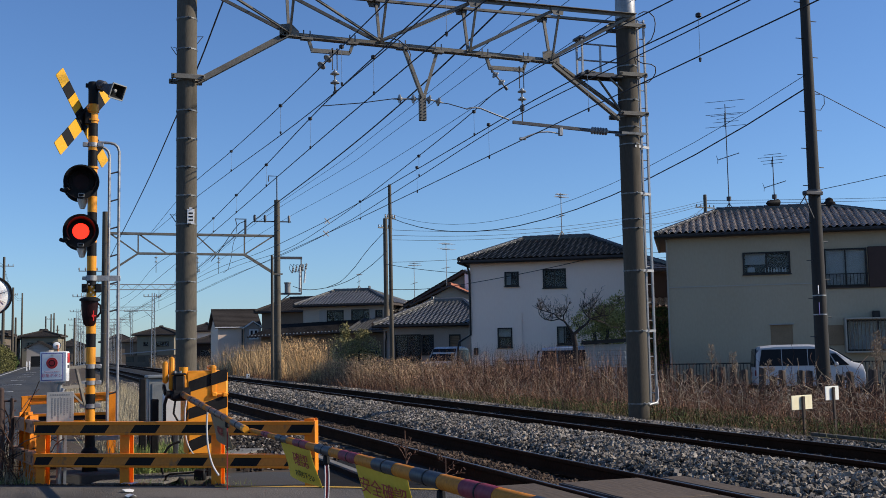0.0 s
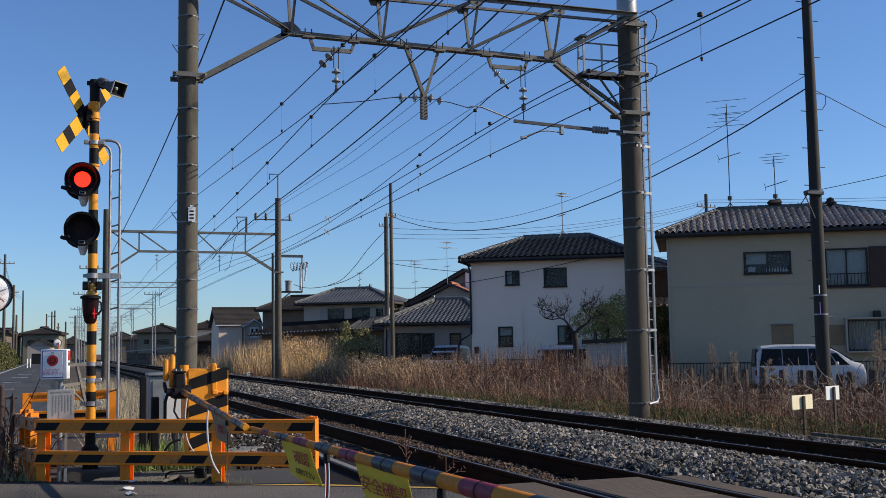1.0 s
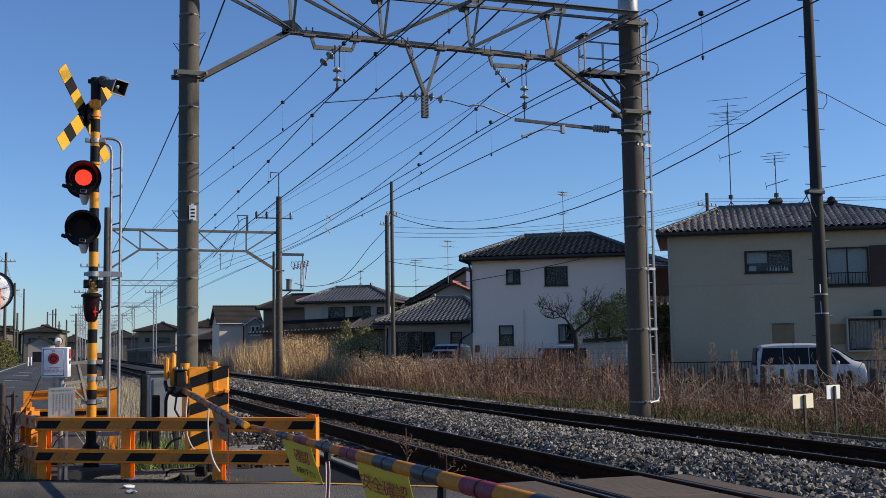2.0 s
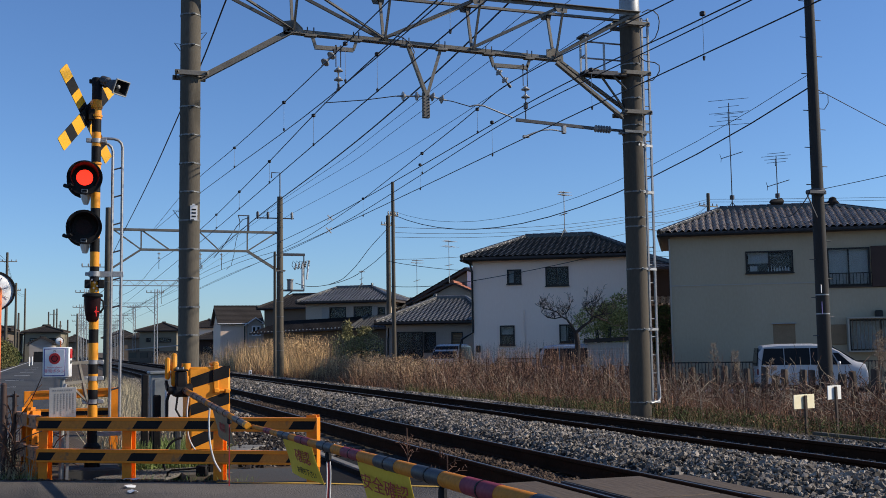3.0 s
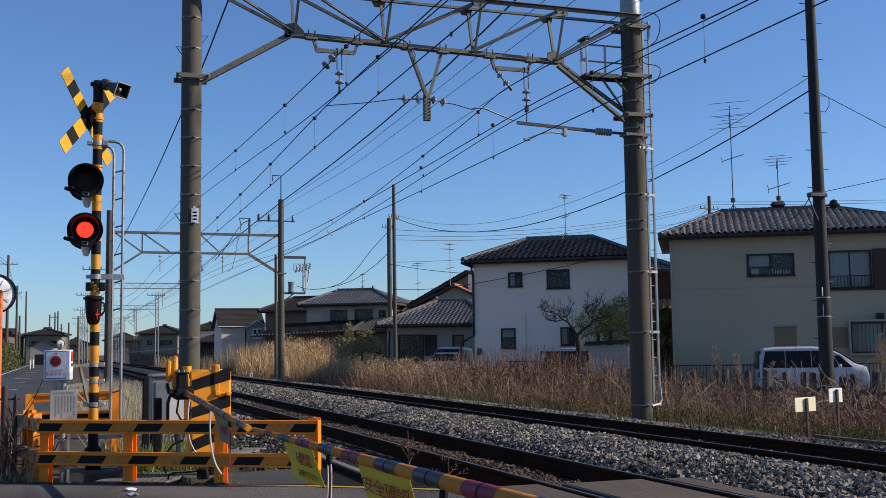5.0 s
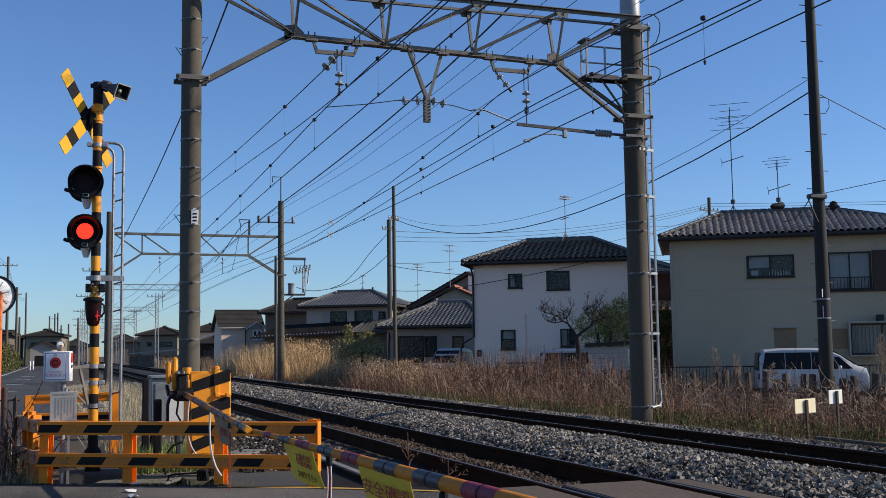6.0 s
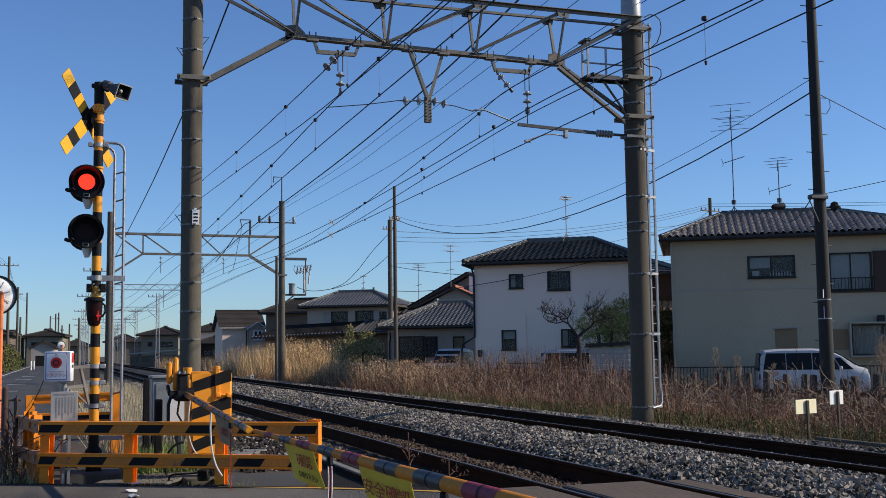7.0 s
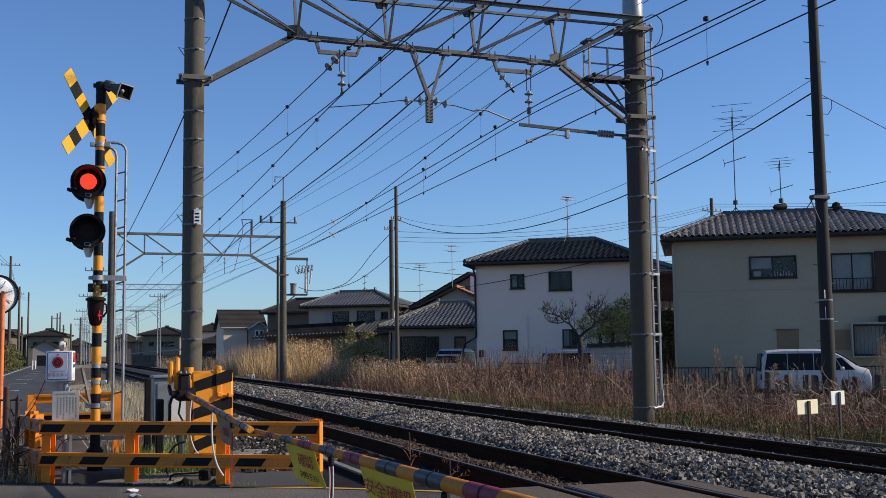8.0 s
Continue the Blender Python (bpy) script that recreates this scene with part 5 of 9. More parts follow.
M["machine_orange"] = material("machine_orange", (0.92, 0.34, 0.02), (0.82, 0.285, 0.02), 0.5, fine=40, coarse=3, bump=0.03, stain=(0.55, 0.24, 0.05), stain_at=0.68)
PLACES = (pose(1.64, 12.70, -0.15, 0, 0, 4), pose(1.40, 0.28, -0.22, 0, 0, 180))
MACHINES = [gate_machine(m) for m in PLACES]


def bamboo(parent, p, q, r0, r1, bands):
    """A gate pole from p to q with taped bands, given as (start, end, material) shares."""
    p, q = Vector(p), Vector(q)
    n = (q - p).length
    for k, (a, b, m) in enumerate(bands):
        ra, rb = r0 + (r1 - r0) * a, r0 + (r1 - r0) * b
        e = 0.0015 if m != "arm_orange" else 0.0
        part("arm_band", B().cyl(p.lerp(q, a), p.lerp(q, b), ra + e, rb + e, 16), m, parent)
        if m != "arm_orange":
            c = p.lerp(q, (a + b) / 2)
            part("tape_edge", B().cyl(p.lerp(q, a + (b - a) * 0.48), p.lerp(q, a + (b - a) * 0.52), ra + 0.004, ra + 0.004, 16), "black_paint", parent)


M["arm_orange"] = material("arm_orange", (0.66, 0.225, 0.014), (0.44, 0.15, 0.014), 0.65, spec=0.2, fine=50, coarse=7, bump=0.06, stain=(0.25, 0.11, 0.04), stain_at=0.6)
M["arm_black"] = material("arm_black", (0.014, 0.016, 0.022), (0.03, 0.031, 0.038), 0.5, spec=0.35, fine=40, coarse=7, bump=0.05)
M["arm_magenta"] = material("arm_magenta", (0.27, 0.03, 0.05), (0.17, 0.022, 0.04), 0.6, spec=0.25, fine=40, coarse=7, bump=0.05)
M["arm_brown"] = material("arm_brown", (0.30, 0.13, 0.05), (0.20, 0.09, 0.05), 0.55, fine=40, coarse=8, bump=0.1, stain=(0.10, 0.08, 0.09), stain_at=0.55)
M["arm_tape"] = material("arm_tape", (0.10, 0.075, 0.06), (0.17, 0.12, 0.09), 0.5, fine=40, coarse=8, bump=0.1)
M["flag_yellow"] = material("flag_yellow", (0.74, 0.50, 0.03), (0.64, 0.42, 0.03), 0.6, fine=30, coarse=4, bump=0.05)
M["flag_old"] = material("flag_old", (0.30, 0.21, 0.115), (0.20, 0.14, 0.085), 0.7, fine=30, coarse=6, bump=0.05)
M["flag_red"] = material("flag_red", (0.42, 0.03, 0.03), (0.32, 0.03, 0.03), 0.6, bump=0.02)
M["cord_white"] = material("cord_white", (0.62, 0.60, 0.57), (0.5, 0.48, 0.46), 0.6, bump=0.02)


def flag(name, label, o, along, w, h, lean, lines, mat, skew=0.0):
    """A sheet of plastic hung from the arm: o its top corner, along the arm's way in plan."""
    a = Vector(along).normalized()
    down = (Vector((lean[0], lean[1], -1))).normalized()
    t = thing(name, Matrix.Translation(o), label, "warning flag", "flags on the barrier arms")
    nx, nz = 8, 8
    nrm = a.cross(down).normalized()
    b = B()
    verts = []
    for s in (0, 1):
        for j in range(nz + 1):
            for i in range(nx + 1):
                u, v = i / nx, j / nz
                wob = 0.012 * math.sin(u * 5 + v * 3) * v
                verts.append(a * (u * w + skew * v) + down * (v * h) + nrm * (wob + s * 0.002))
    n = (nx + 1) * (nz + 1)
    faces = []
    for j in range(nz):
        for i in range(nx):
            q = j * (nx + 1) + i
            faces.append((q, q + 1, q + nx + 2, q + nx + 1))
            faces.append((n + q, n + q + nx + 1, n + q + nx + 2, n + q + 1))
    ring = [i for i in range(nx + 1)] + [(j + 1) * (nx + 1) - 1 for j in range(1, nz + 1)] + [nz * (nx + 1) + i for i in range(nx - 1, -1, -1)] + [j * (nx + 1) for j in range(nz - 1, 0, -1)]
    faces += [(ring[k], ring[(k + 1) % len(ring)], n + ring[(k + 1) % len(ring)], n + ring[k]) for k in range(len(ring))]
    sheet = part("sheet", B().add(verts, faces), mat, t)
    side = nrm if nrm.x < 0 else -nrm
    # letters stand on the side that faces the road
    face = Matrix((a if a.cross(-down).dot(side) > 0 else -a, -down, side)).transposed().to_4x4()
    for words, size, u, v, m, wide in lines:
        c = a * (u * w + skew * v) + down * (v * h) + side * 0.02
        text_part(words, size, Matrix.Translation(c) @ face, m, sheet, wide=wide)
    return t


def arms():
    cuts = (0, 0.10, 0.17, 0.27, 0.33, 0.44, 0.49, 0.60, 0.66, 0.78, 0.84, 0.97)
    mats = ("arm_brown", "arm_orange", "arm_brown", "arm_tape", "arm_brown", "arm_orange", "arm_brown", "arm_tape", "arm_brown", "arm_orange", "arm_tape")
    first = part("barrier_arm", B().cyl((1.36, 12.66, 0.81), (1.478, 9.03, 0.636), 0.03, 0.02, 10), "arm_brown", MACHINES[0], "weathered barrier arm wound with brown and grey tape")
    first.matrix_basis = PLACES[0].inverted()
    p, q = (1.36, 12.66, 0.81), (1.478, 9.02, 0.635)
    bamboo(first, p, q, 0.033, 0.025, [(a, b, m) for a, b, m in zip(cuts, cuts[1:], mats)])
    part("tip_cap", B().cyl(Vector(p).lerp(Vector(q), 0.97), q, 0.029, 0.029, 16), "yellow_paint", first, "orange end cap")
    p, q = Vector((1.525, 9.05, 0.625)), Vector((1.66, 2.2, 0.70))
    mats, cuts = [], [0.0]
    second = part("barrier_arm", B().cyl(p, (1.697, 0.33, 0.72), 0.015, 0.045, 10), "arm_orange", MACHINES[1], "orange barrier arm with black and magenta bands")
    second.matrix_basis = PLACES[1].inverted()
    # band edges by distance towards the road
    ys = (9.05, 8.55, 8.30, 8.02, 7.65, 7.44, 7.06, 6.82, 6.47, 6.24, 5.90, 5.58, 5.23, 4.95, 4.59, 4.32, 3.97, 3.64, 3.3, 2.9, 2.5, 2.0, 1.5, 0.95, 0.33)
    o, m, k = "arm_orange", "arm_magenta", "arm_black"
    ms = (o, m, o, k, o, m, o, k, o, m, o, k, o, k, o, m, o, k, o, m, o, k, o, k)
    sh = [(9.05 - y) / 6.85 for y in ys]
    bamboo(second, p, q, 0.018, 0.045, [(a, b, m) for a, b, m in zip(sh, sh[1:], ms)])
    along = (q - p).normalized()

    def on(y, dz=0.0):
        f = (9.05 - y) / 6.85
        w = p.lerp(q, f)
        return Vector((w.x, w.y, w.z - dz))

    flag("warning_flag", "yellow plastic flag with red and black Japanese writing", on(7.92, 0.022), (0.02, -1, 0.006), 0.88, 0.25, (0.24, 0.0), (("確認", 0.10, 0.68, 0.36, "flag_red", 2.2), ("お待ち下さい", 0.052, 0.68, 0.76, "black_paint", 1.75)), "flag_yellow", 0.05)
    flag("warning_flag", "large yellow plastic flag with red Japanese writing", on(5.98, 0.030), (0.02, -1, 0.01), 0.90, 0.30, (0.20, 0.0), (("安全確認", 0.095, 0.54, 0.34, "flag_red", 2.15), ("しばらくお待ち下さい", 0.046, 0.52, 0.72, "black_paint", 1.7)), "flag_yellow", 0.04)
    flag("warning_flag", "faded crumpled brown flag on the weathered arm", Vector((1.415, 10.7, 0.690)), (0.03, -1, -0.04), 0.82, 0.24, (0.16, 0.0), (("確認", 0.09, 0.6, 0.5, "flag_red", 2.0),), "flag_old", 0.1)
    # cords and tapes
    for name, pts, r, m, label in (
        ("hanging_cord", [(1.37, 12.3, 0.76), (1.35, 12.28, 0.6), (1.36, 12.26, 0.35), (1.42, 12.24, 0.2), (1.49, 12.22, 0.14)], 0.008, "cord_white", "white cord hanging from the barrier arm"),
        ("hanging_cord", [(1.43, 11.0, 0.72), (1.42, 11.0, 0.55), (1.43, 10.98, 0.35), (1.47, 10.97, 0.18), (1.53, 10.95, 0.07)], 0.009, "cord_white", "white cord hanging from the barrier arm"),
    ):
        o = Vector(pts[0])
        smooth = []
        for i in range(len(pts) - 1):
            for s in range(4):
                t = s / 4
                p0, p1, p2, p3 = (Vector(pts[max(0, min(len(pts) - 1, i + d))]) for d in (-1, 0, 1, 2))
                smooth.append(0.5 * ((2 * p1) + (p2 - p0) * t + (2 * p0 - 5 * p1 + 4 * p2 - p3) * t * t + (3 * p1 - p0 - 3 * p2 + p3) * t ** 3))
        smooth.append(Vector(pts[-1]))
        single(name, B().tube([s - o for s in smooth], r, 8), m, label, "cord", "cords on the barrier arms", m=Matrix.Translation(o))
    for y, x, top in ((9.85, 1.45, 0.66), (6.62, 1.574, 0.625), (4.62, 1.613, 0.64)):
        t = thing("striped_tape", pose(x, y, top), "dark red tape with white edges hanging from the barrier arm", "tape", "tapes on the barrier arms")
        part("knot", B().lathe((0, 0, 0.0), (0, 0, -1), [(0, 0.01), (0.01, 0.02), (0.05, 0.022), (0.06, 0.01)], 8), "black_paint", t)
        h = 0.55
        part("tape_strip", B().box((0, 0, -0.05 - h / 2), (0.010 if y > 9 else 0.016, 0.004, h)), "flag_red", t)
        for e in (-1, 1):
            if y < 9:
                part("tape_edge", B().tube([(e * 0.011 + 0.003 * math.sin(q * 1.3), -0.003, -0.06 - h * q / 8) for q in range(9)], 0.0045, 5), "cord_white", t)


arms()


# ---- cabinets and small posts behind the fence ----
def cabinets():
    t = thing("equipment_cabinet", pose(1.36, 15.0, -0.17), "pale grey steel relay cabinet beside the track", "equipment cabinet", "equipment cabinets")
    body = part("body", B().box((0, 0, 0.78), (0.40, 0.40, 0.68), 0.012), "box_grey", t)
    part("top", B().box((0, 0, 1.14), (0.44, 0.46, 0.04), 0.012), "box_grey", body)
    part("door", B().box((0.01, -0.205, 0.78), (0.33, 0.012, 0.56), 0.006), "box_grey", body)
    part("plinth", B().box((0, 0, 0.03), (0.46, 0.46, 0.10), 0.01), "concrete", t)
    for x in (-0.16, 0.16):
        for y in (-0.16, 0.16):
            part("leg", B().box((x, y, 0.26), (0.05, 0.05, 0.38), 0.004), "black_paint", t)
    t = thing("equipment_cabinet", pose(1.36, 13.6, -0.17), "small light grey steel box on a stand", "equipment cabinet", "equipment cabinets")
    part("body", B().box((0.02, 0, 0.77), (0.28, 0.2, 0.36), 0.01), "white_plastic", t)
    part("stand", B().box((0.03, 0, 0.3), (0.06, 0.06, 0.62), 0.01), "steel_dark", t)
    for x, y, h, w in ((1.06, 14.4, 1.15, 0.085), (1.14, 13.6, 0.92, 0.09)):
        single("old_post", B().box((0, 0, h / 2), (w, w, h), 0.012), "black_paint", "black tarred timber post", "post", "old timber posts", m=pose(x, y, -0.19))
    single("signal_cable", B().tube([(0.2 - 0.2 * math.cos(k * 0.2), 0, 0.14 + 0.26 * math.sin(k * 0.2)) for k in range(-3, 9)], 0.014, 8), "black_paint", "black cable looping out of the ground", "cable", m=pose(1.20, 13.3, -0.17))


cabinets()


# ---- mirror and metal fence by the lane ----
def mirror(m, label, turn=1):
    """A round traffic mirror seen from behind on a post: turn -1 shows its glass."""
    t = thing("traffic_mirror", m, label, "traffic mirror", "traffic mirrors")
    part("post", B().cyl((0.09, -0.06, 0), (0.09, -0.06, 2.48), 0.045, 0.045, 14).lathe((0.09, -0.06, 2.48), (0, 0, 1), [(0, 0.045), (0.03, 0.03), (0.04, 0.01)], 14), "post_orange", t)
    z, R = 2.45, 0.34
    back = part("mirror_shell", B().lathe((0, 0.05, z), (0.15, -turn, 0), [(-0.06, R - 0.005), (-0.055, R + 0.005), (0.0, R), (0.03, R * 0.87), (0.06, R * 0.6), (0.075, R * 0.27)], 32), "white_paint", t)
    part("rim", disc_ring(B(), (0, 0.05, z), R - 0.01, R + 0.018, -0.01, 0.07, 32), "black_paint", back)
    part("hood", B().tube([(math.cos(a) * (R + 0.02), 0.1, z + math.sin(a) * (R + 0.02)) for a in [math.pi * k / 16 for k in range(17)]], 0.012, 6), "black_paint", back)
    for k in range(8):
        a = k * math.pi / 4 + 0.3
        part("rib", B().beam((math.cos(a) * 0.13, -0.02, z + math.sin(a) * 0.13), (math.cos(a) * 0.28, 0.02, z + math.sin(a) * 0.28), 0.012, 0.008), "sign_grey", back)
    part("bracket", B().box((0.0, -0.03, z), (0.14, 0.12, 0.06), 0.01), "steel_dark", t)


M["post_orange"] = material("post_orange", (0.88, 0.22, 0.06), (0.74, 0.18, 0.06), 0.5, fine=30, coarse=3, bump=0.05, stain=(0.3, 0.12, 0.06), stain_at=0.66)
mirror(pose(-1.09, 21.4, -0.07), "round white traffic mirror seen from behind on an orange post")
mirror(pose(0.22, 104, -0.17), "far round traffic mirror at the lane's edge")


def side_fence():
    t = thing("metal_fence", pose(-0.56, 13.6, -0.17), "dark brown metal pipe fence overgrown with dry vines", "fence")
    part("post", B().cyl((0, -0.2, 0), (0, -0.2, 1.07), 0.035, 0.035, 12).lathe((0, -0.2, 1.07), (0, 0, 1), [(0, 0.035), (0.02, 0.02)], 12), "fence_brown", t)
    part("post", B().cyl((0.10, 0.3, 0), (0.10, 0.3, 0.95), 0.025, 0.025, 12), "fence_brown", t)
    part("post", B().cyl((-0.5, 0.3, 0), (-0.5, 0.3, 0.98), 0.03, 0.03, 12), "fence_brown", t)
    for z in (0.2, 0.92):
        part("bar", B().cyl((-0.5, 0.3, z), (0.15, 0.3, z), 0.012, seg=8), "fence_brown", t)
    for k in range(5):
        part("bar", B().cyl((-0.42 + k * 0.11, 0.3, 0.2), (-0.42 + k * 0.11, 0.3, 0.92), 0.008, seg=6), "fence_brown", t)


M["fence_brown"] = material("fence_brown", (0.055, 0.035, 0.03), (0.08, 0.05, 0.04), 0.5, fine=30, coarse=4, bump=0.05)
side_fence()


# ---- houses ----
M["wall_green"] = material("wall_green", (0.365, 0.305, 0.21), (0.425, 0.36, 0.257), 0.9, fine=14, coarse=0.5, bump=0.12, stretch=(1, 1, 0.4))
M["wall_olive"] = material("wall_olive", (0.21, 0.185, 0.13), (0.26, 0.23, 0.165), 0.9, fine=14, coarse=0.5, bump=0.1)
M["wall_cream"] = material("wall_cream", (0.34, 0.31, 0.255), (0.40, 0.37, 0.31), 0.9, fine=14, coarse=0.6, bump=0.1)
M["wall_white"] = material("wall_white", (0.90, 0.69, 0.555), (0.95, 0.75, 0.615), 0.9, fine=14, coarse=0.5, bump=0.08, stretch=(1, 1, 0.3))
M["wall_brown"] = material("wall_brown", (0.13, 0.10, 0.075), (0.18, 0.14, 0.10), 0.9, fine=12, coarse=0.8, bump=0.1)
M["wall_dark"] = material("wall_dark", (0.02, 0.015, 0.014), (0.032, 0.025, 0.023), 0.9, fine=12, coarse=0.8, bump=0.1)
M["wall_beige"] = material("wall_beige", (0.46, 0.36, 0.275), (0.54, 0.44, 0.34), 0.9, fine=12, coarse=0.6, bump=0.1)
M["wall_sand"] = material("wall_sand", (0.76, 0.565, 0.43), (0.84, 0.65, 0.51), 0.9, fine=12, coarse=0.6, bump=0.1)
M["wall_grey"] = material("wall_grey", (0.36, 0.305, 0.255), (0.44, 0.38, 0.325), 0.9, fine=12, coarse=0.6, bump=0.1)
M["tile_black"] = material("tile_black", (0.018, 0.017, 0.017), (0.05, 0.047, 0.045), 0.30, spec=0.8, fine=6, coarse=0.7, bump=0.1)
M["tile_charcoal"] = material("tile_charcoal", (0.21, 0.168, 0.14), (0.44, 0.365, 0.31), 0.45, spec=0.35, fine=6, coarse=0.7, bump=0.1)
M["tile_grey"] = material("tile_grey", (0.05, 0.048, 0.046), (0.12, 0.116, 0.111), 0.36, spec=0.7, fine=6, coarse=0.7, bump=0.1)
M["tile_brown"] = material("tile_brown", (0.055, 0.045, 0.042), (0.09, 0.075, 0.068), 0.6, fine=6, coarse=0.7, bump=0.1)
M["roof_plain"] = material("roof_plain", (0.020, 0.018, 0.017), (0.036, 0.032, 0.030), 0.9, spec=0.02, fine=8, coarse=0.6, bump=0.1)
M["roof_brown"] = material("roof_brown", (0.036, 0.031, 0.028), (0.062, 0.054, 0.049), 0.9, spec=0.05, fine=8, coarse=0.6, bump=0.1)
M["tile_red"] = material("tile_red", (0.34, 0.12, 0.07), (0.42, 0.17, 0.10), 0.7, fine=6, coarse=0.7, bump=0.1)
M["shutter_box"] = material("shutter_box", (0.045, 0.024, 0.018), (0.065, 0.036, 0.028), 0.6, fine=20, coarse=2, bump=0.08)
M["bottle_white"] = material("bottle_white", (0.5, 0.5, 0.5), (0.7, 0.7, 0.7), 0.3, fine=20, coarse=6, bump=0)
M["soffit"] = material("soffit", (0.06, 0.047, 0.04), (0.09, 0.073, 0.063), 0.8, fine=12, coarse=1, bump=0.05)
M["frame_dark"] = material("frame_dark", (0.02, 0.018, 0.017), (0.03, 0.027, 0.025), 0.4, metal=0.3, bump=0.02)
M["shutter_tan"] = material("shutter_tan", (0.20, 0.135, 0.078), (0.27, 0.19, 0.115), 0.7, fine=20, coarse=2, bump=0.1)
M["shutter_brown"] = material("shutter_brown", (0.12, 0.085, 0.06), (0.16, 0.115, 0.08), 0.6, fine=20, coarse=2, bump=0.1)
M["room_dark"] = material("room_dark", (0.02, 0.019, 0.017), (0.035, 0.033, 0.03), 0.9, bump=0)
M["curtain"] = material("curtain", (0.50, 0.50, 0.48), (0.60, 0.60, 0.58), 0.9, fine=8, coarse=2, bump=0.2, stretch=(6, 6, 0.3))


def glass_material():
    m = bpy.data.materials.new("window_glass")
    m.use_nodes = True
    p = m.node_tree.nodes["Principled BSDF"]
    p.inputs["Base Color"].default_value = (0.72, 0.76, 0.77, 1)
    p.inputs["Roughness"].default_value, p.inputs["Transmission Weight"].default_value, p.inputs["IOR"].default_value = 0.03, 0.95, 1.22
    return m


M["glass"] = glass_material()


def wall_mesh(w, h, t, openings):
    """A wall in the x-z plane, from y=0 back to t, with openings (x, z, width, height) through it."""
    xs = sorted({0.0, w, *[o[0] for o in openings], *[o[0] + o[2] for o in openings]})
    zs_ = sorted({0.0, h, *[o[1] for o in openings], *[o[1] + o[3] for o in openings]})
    b = B()
    nx, nz = len(xs), len(zs_)
    b.v = [(x, y, z) for y in (0.0, t) for z in zs_ for x in xs]
    at_ = lambda i, k, s: s * nx * nz + k * nx + i
    full = {(i, k) for i in range(nx - 1) for k in range(nz - 1)
            if not any(o[0] < (xs[i] + xs[i + 1]) / 2 < o[0] + o[2] and o[1] < (zs_[k] + zs_[k + 1]) / 2 < o[1] + o[3] for o in openings)}
    for i, k in sorted(full):
        b.f.append((at_(i, k, 0), at_(i + 1, k, 0), at_(i + 1, k + 1, 0), at_(i, k + 1, 0)))
        b.f.append((at_(i, k, 1), at_(i, k + 1, 1), at_(i + 1, k + 1, 1), at_(i + 1, k, 1)))
        for (p, q), n in ((((i, k), (i + 1, k)), (i, k - 1)), (((i + 1, k), (i + 1, k + 1)), (i + 1, k)), (((i + 1, k + 1), (i, k + 1)), (i, k + 1)), (((i, k + 1), (i, k)), (i - 1, k))):
            if n not in full:
                b.f.append((at_(*q, 0), at_(*p, 0), at_(*p, 1), at_(*q, 1)))
    return b


def window(parent, x, z, w, h, kind="slide", y=0.0, blind=None):
    """A window in its opening: frame, panes, sill, and what shows behind it."""
    f = 0.06
    b = wall_mesh(w, h, 0.12, [(f, f, w - 2 * f, h - 2 * f)])
    b.v = [(p[0] + x, p[1] + y - 0.03, p[2] + z) for p in b.v]
    win = part("window", b, "frame_dark", parent, "dark framed window")
    if kind in ("slide", "sash"):
        part("mullion", B().box((x + w / 2, y + 0.04, z + h / 2), (0.05, 0.06, h - 2 * f)) if kind == "slide" else B().box((x + w / 2, y + 0.04, z + h / 2), (w - 2 * f, 0.06, 0.05)), "frame_dark", win)
    if kind != "shutter":
        halves = ((x + f, x + w / 2), (x + w / 2, x + w - f)) if kind == "slide" else ((x + f, x + w - f),)
        for x0, x1 in halves:
            part("pane", B().box(((x0 + x1) / 2, y + 0.05, z + h / 2), (x1 - x0 - 0.01, 0.012, h - 2 * f)), "glass", win)
        if blind:
            part("curtain", B().box((x + w * blind[0], y + 0.16, z + h * (1 - blind[2] / 2)), (w * blind[1], 0.02, h * blind[2])), "curtain", win, "pale curtain behind the glass")
    else:
        n = max(4, int(h / 0.09))
        b = B()
        b.v = [(xx, y + 0.03 + (0.03 if k % 2 else 0.0), z + f + (h - 2 * f) * (k // 2 + (k % 2) * 0.8) / n) for k in range(2 * n) for xx in (x + f, x + w - f)]
        b.f = [(2 * k, 2 * k + 1, 2 * k + 3, 2 * k + 2) for k in range(2 * n - 1)]
        part("shutter", b, "shutter_tan", win, "tan slatted shutter", smooth=False)
    part("sill", B().box((x + w / 2, y - 0.03, z - 0.02), (w + 0.06, 0.14, 0.04), 0.005), "frame_dark", win)
    return win


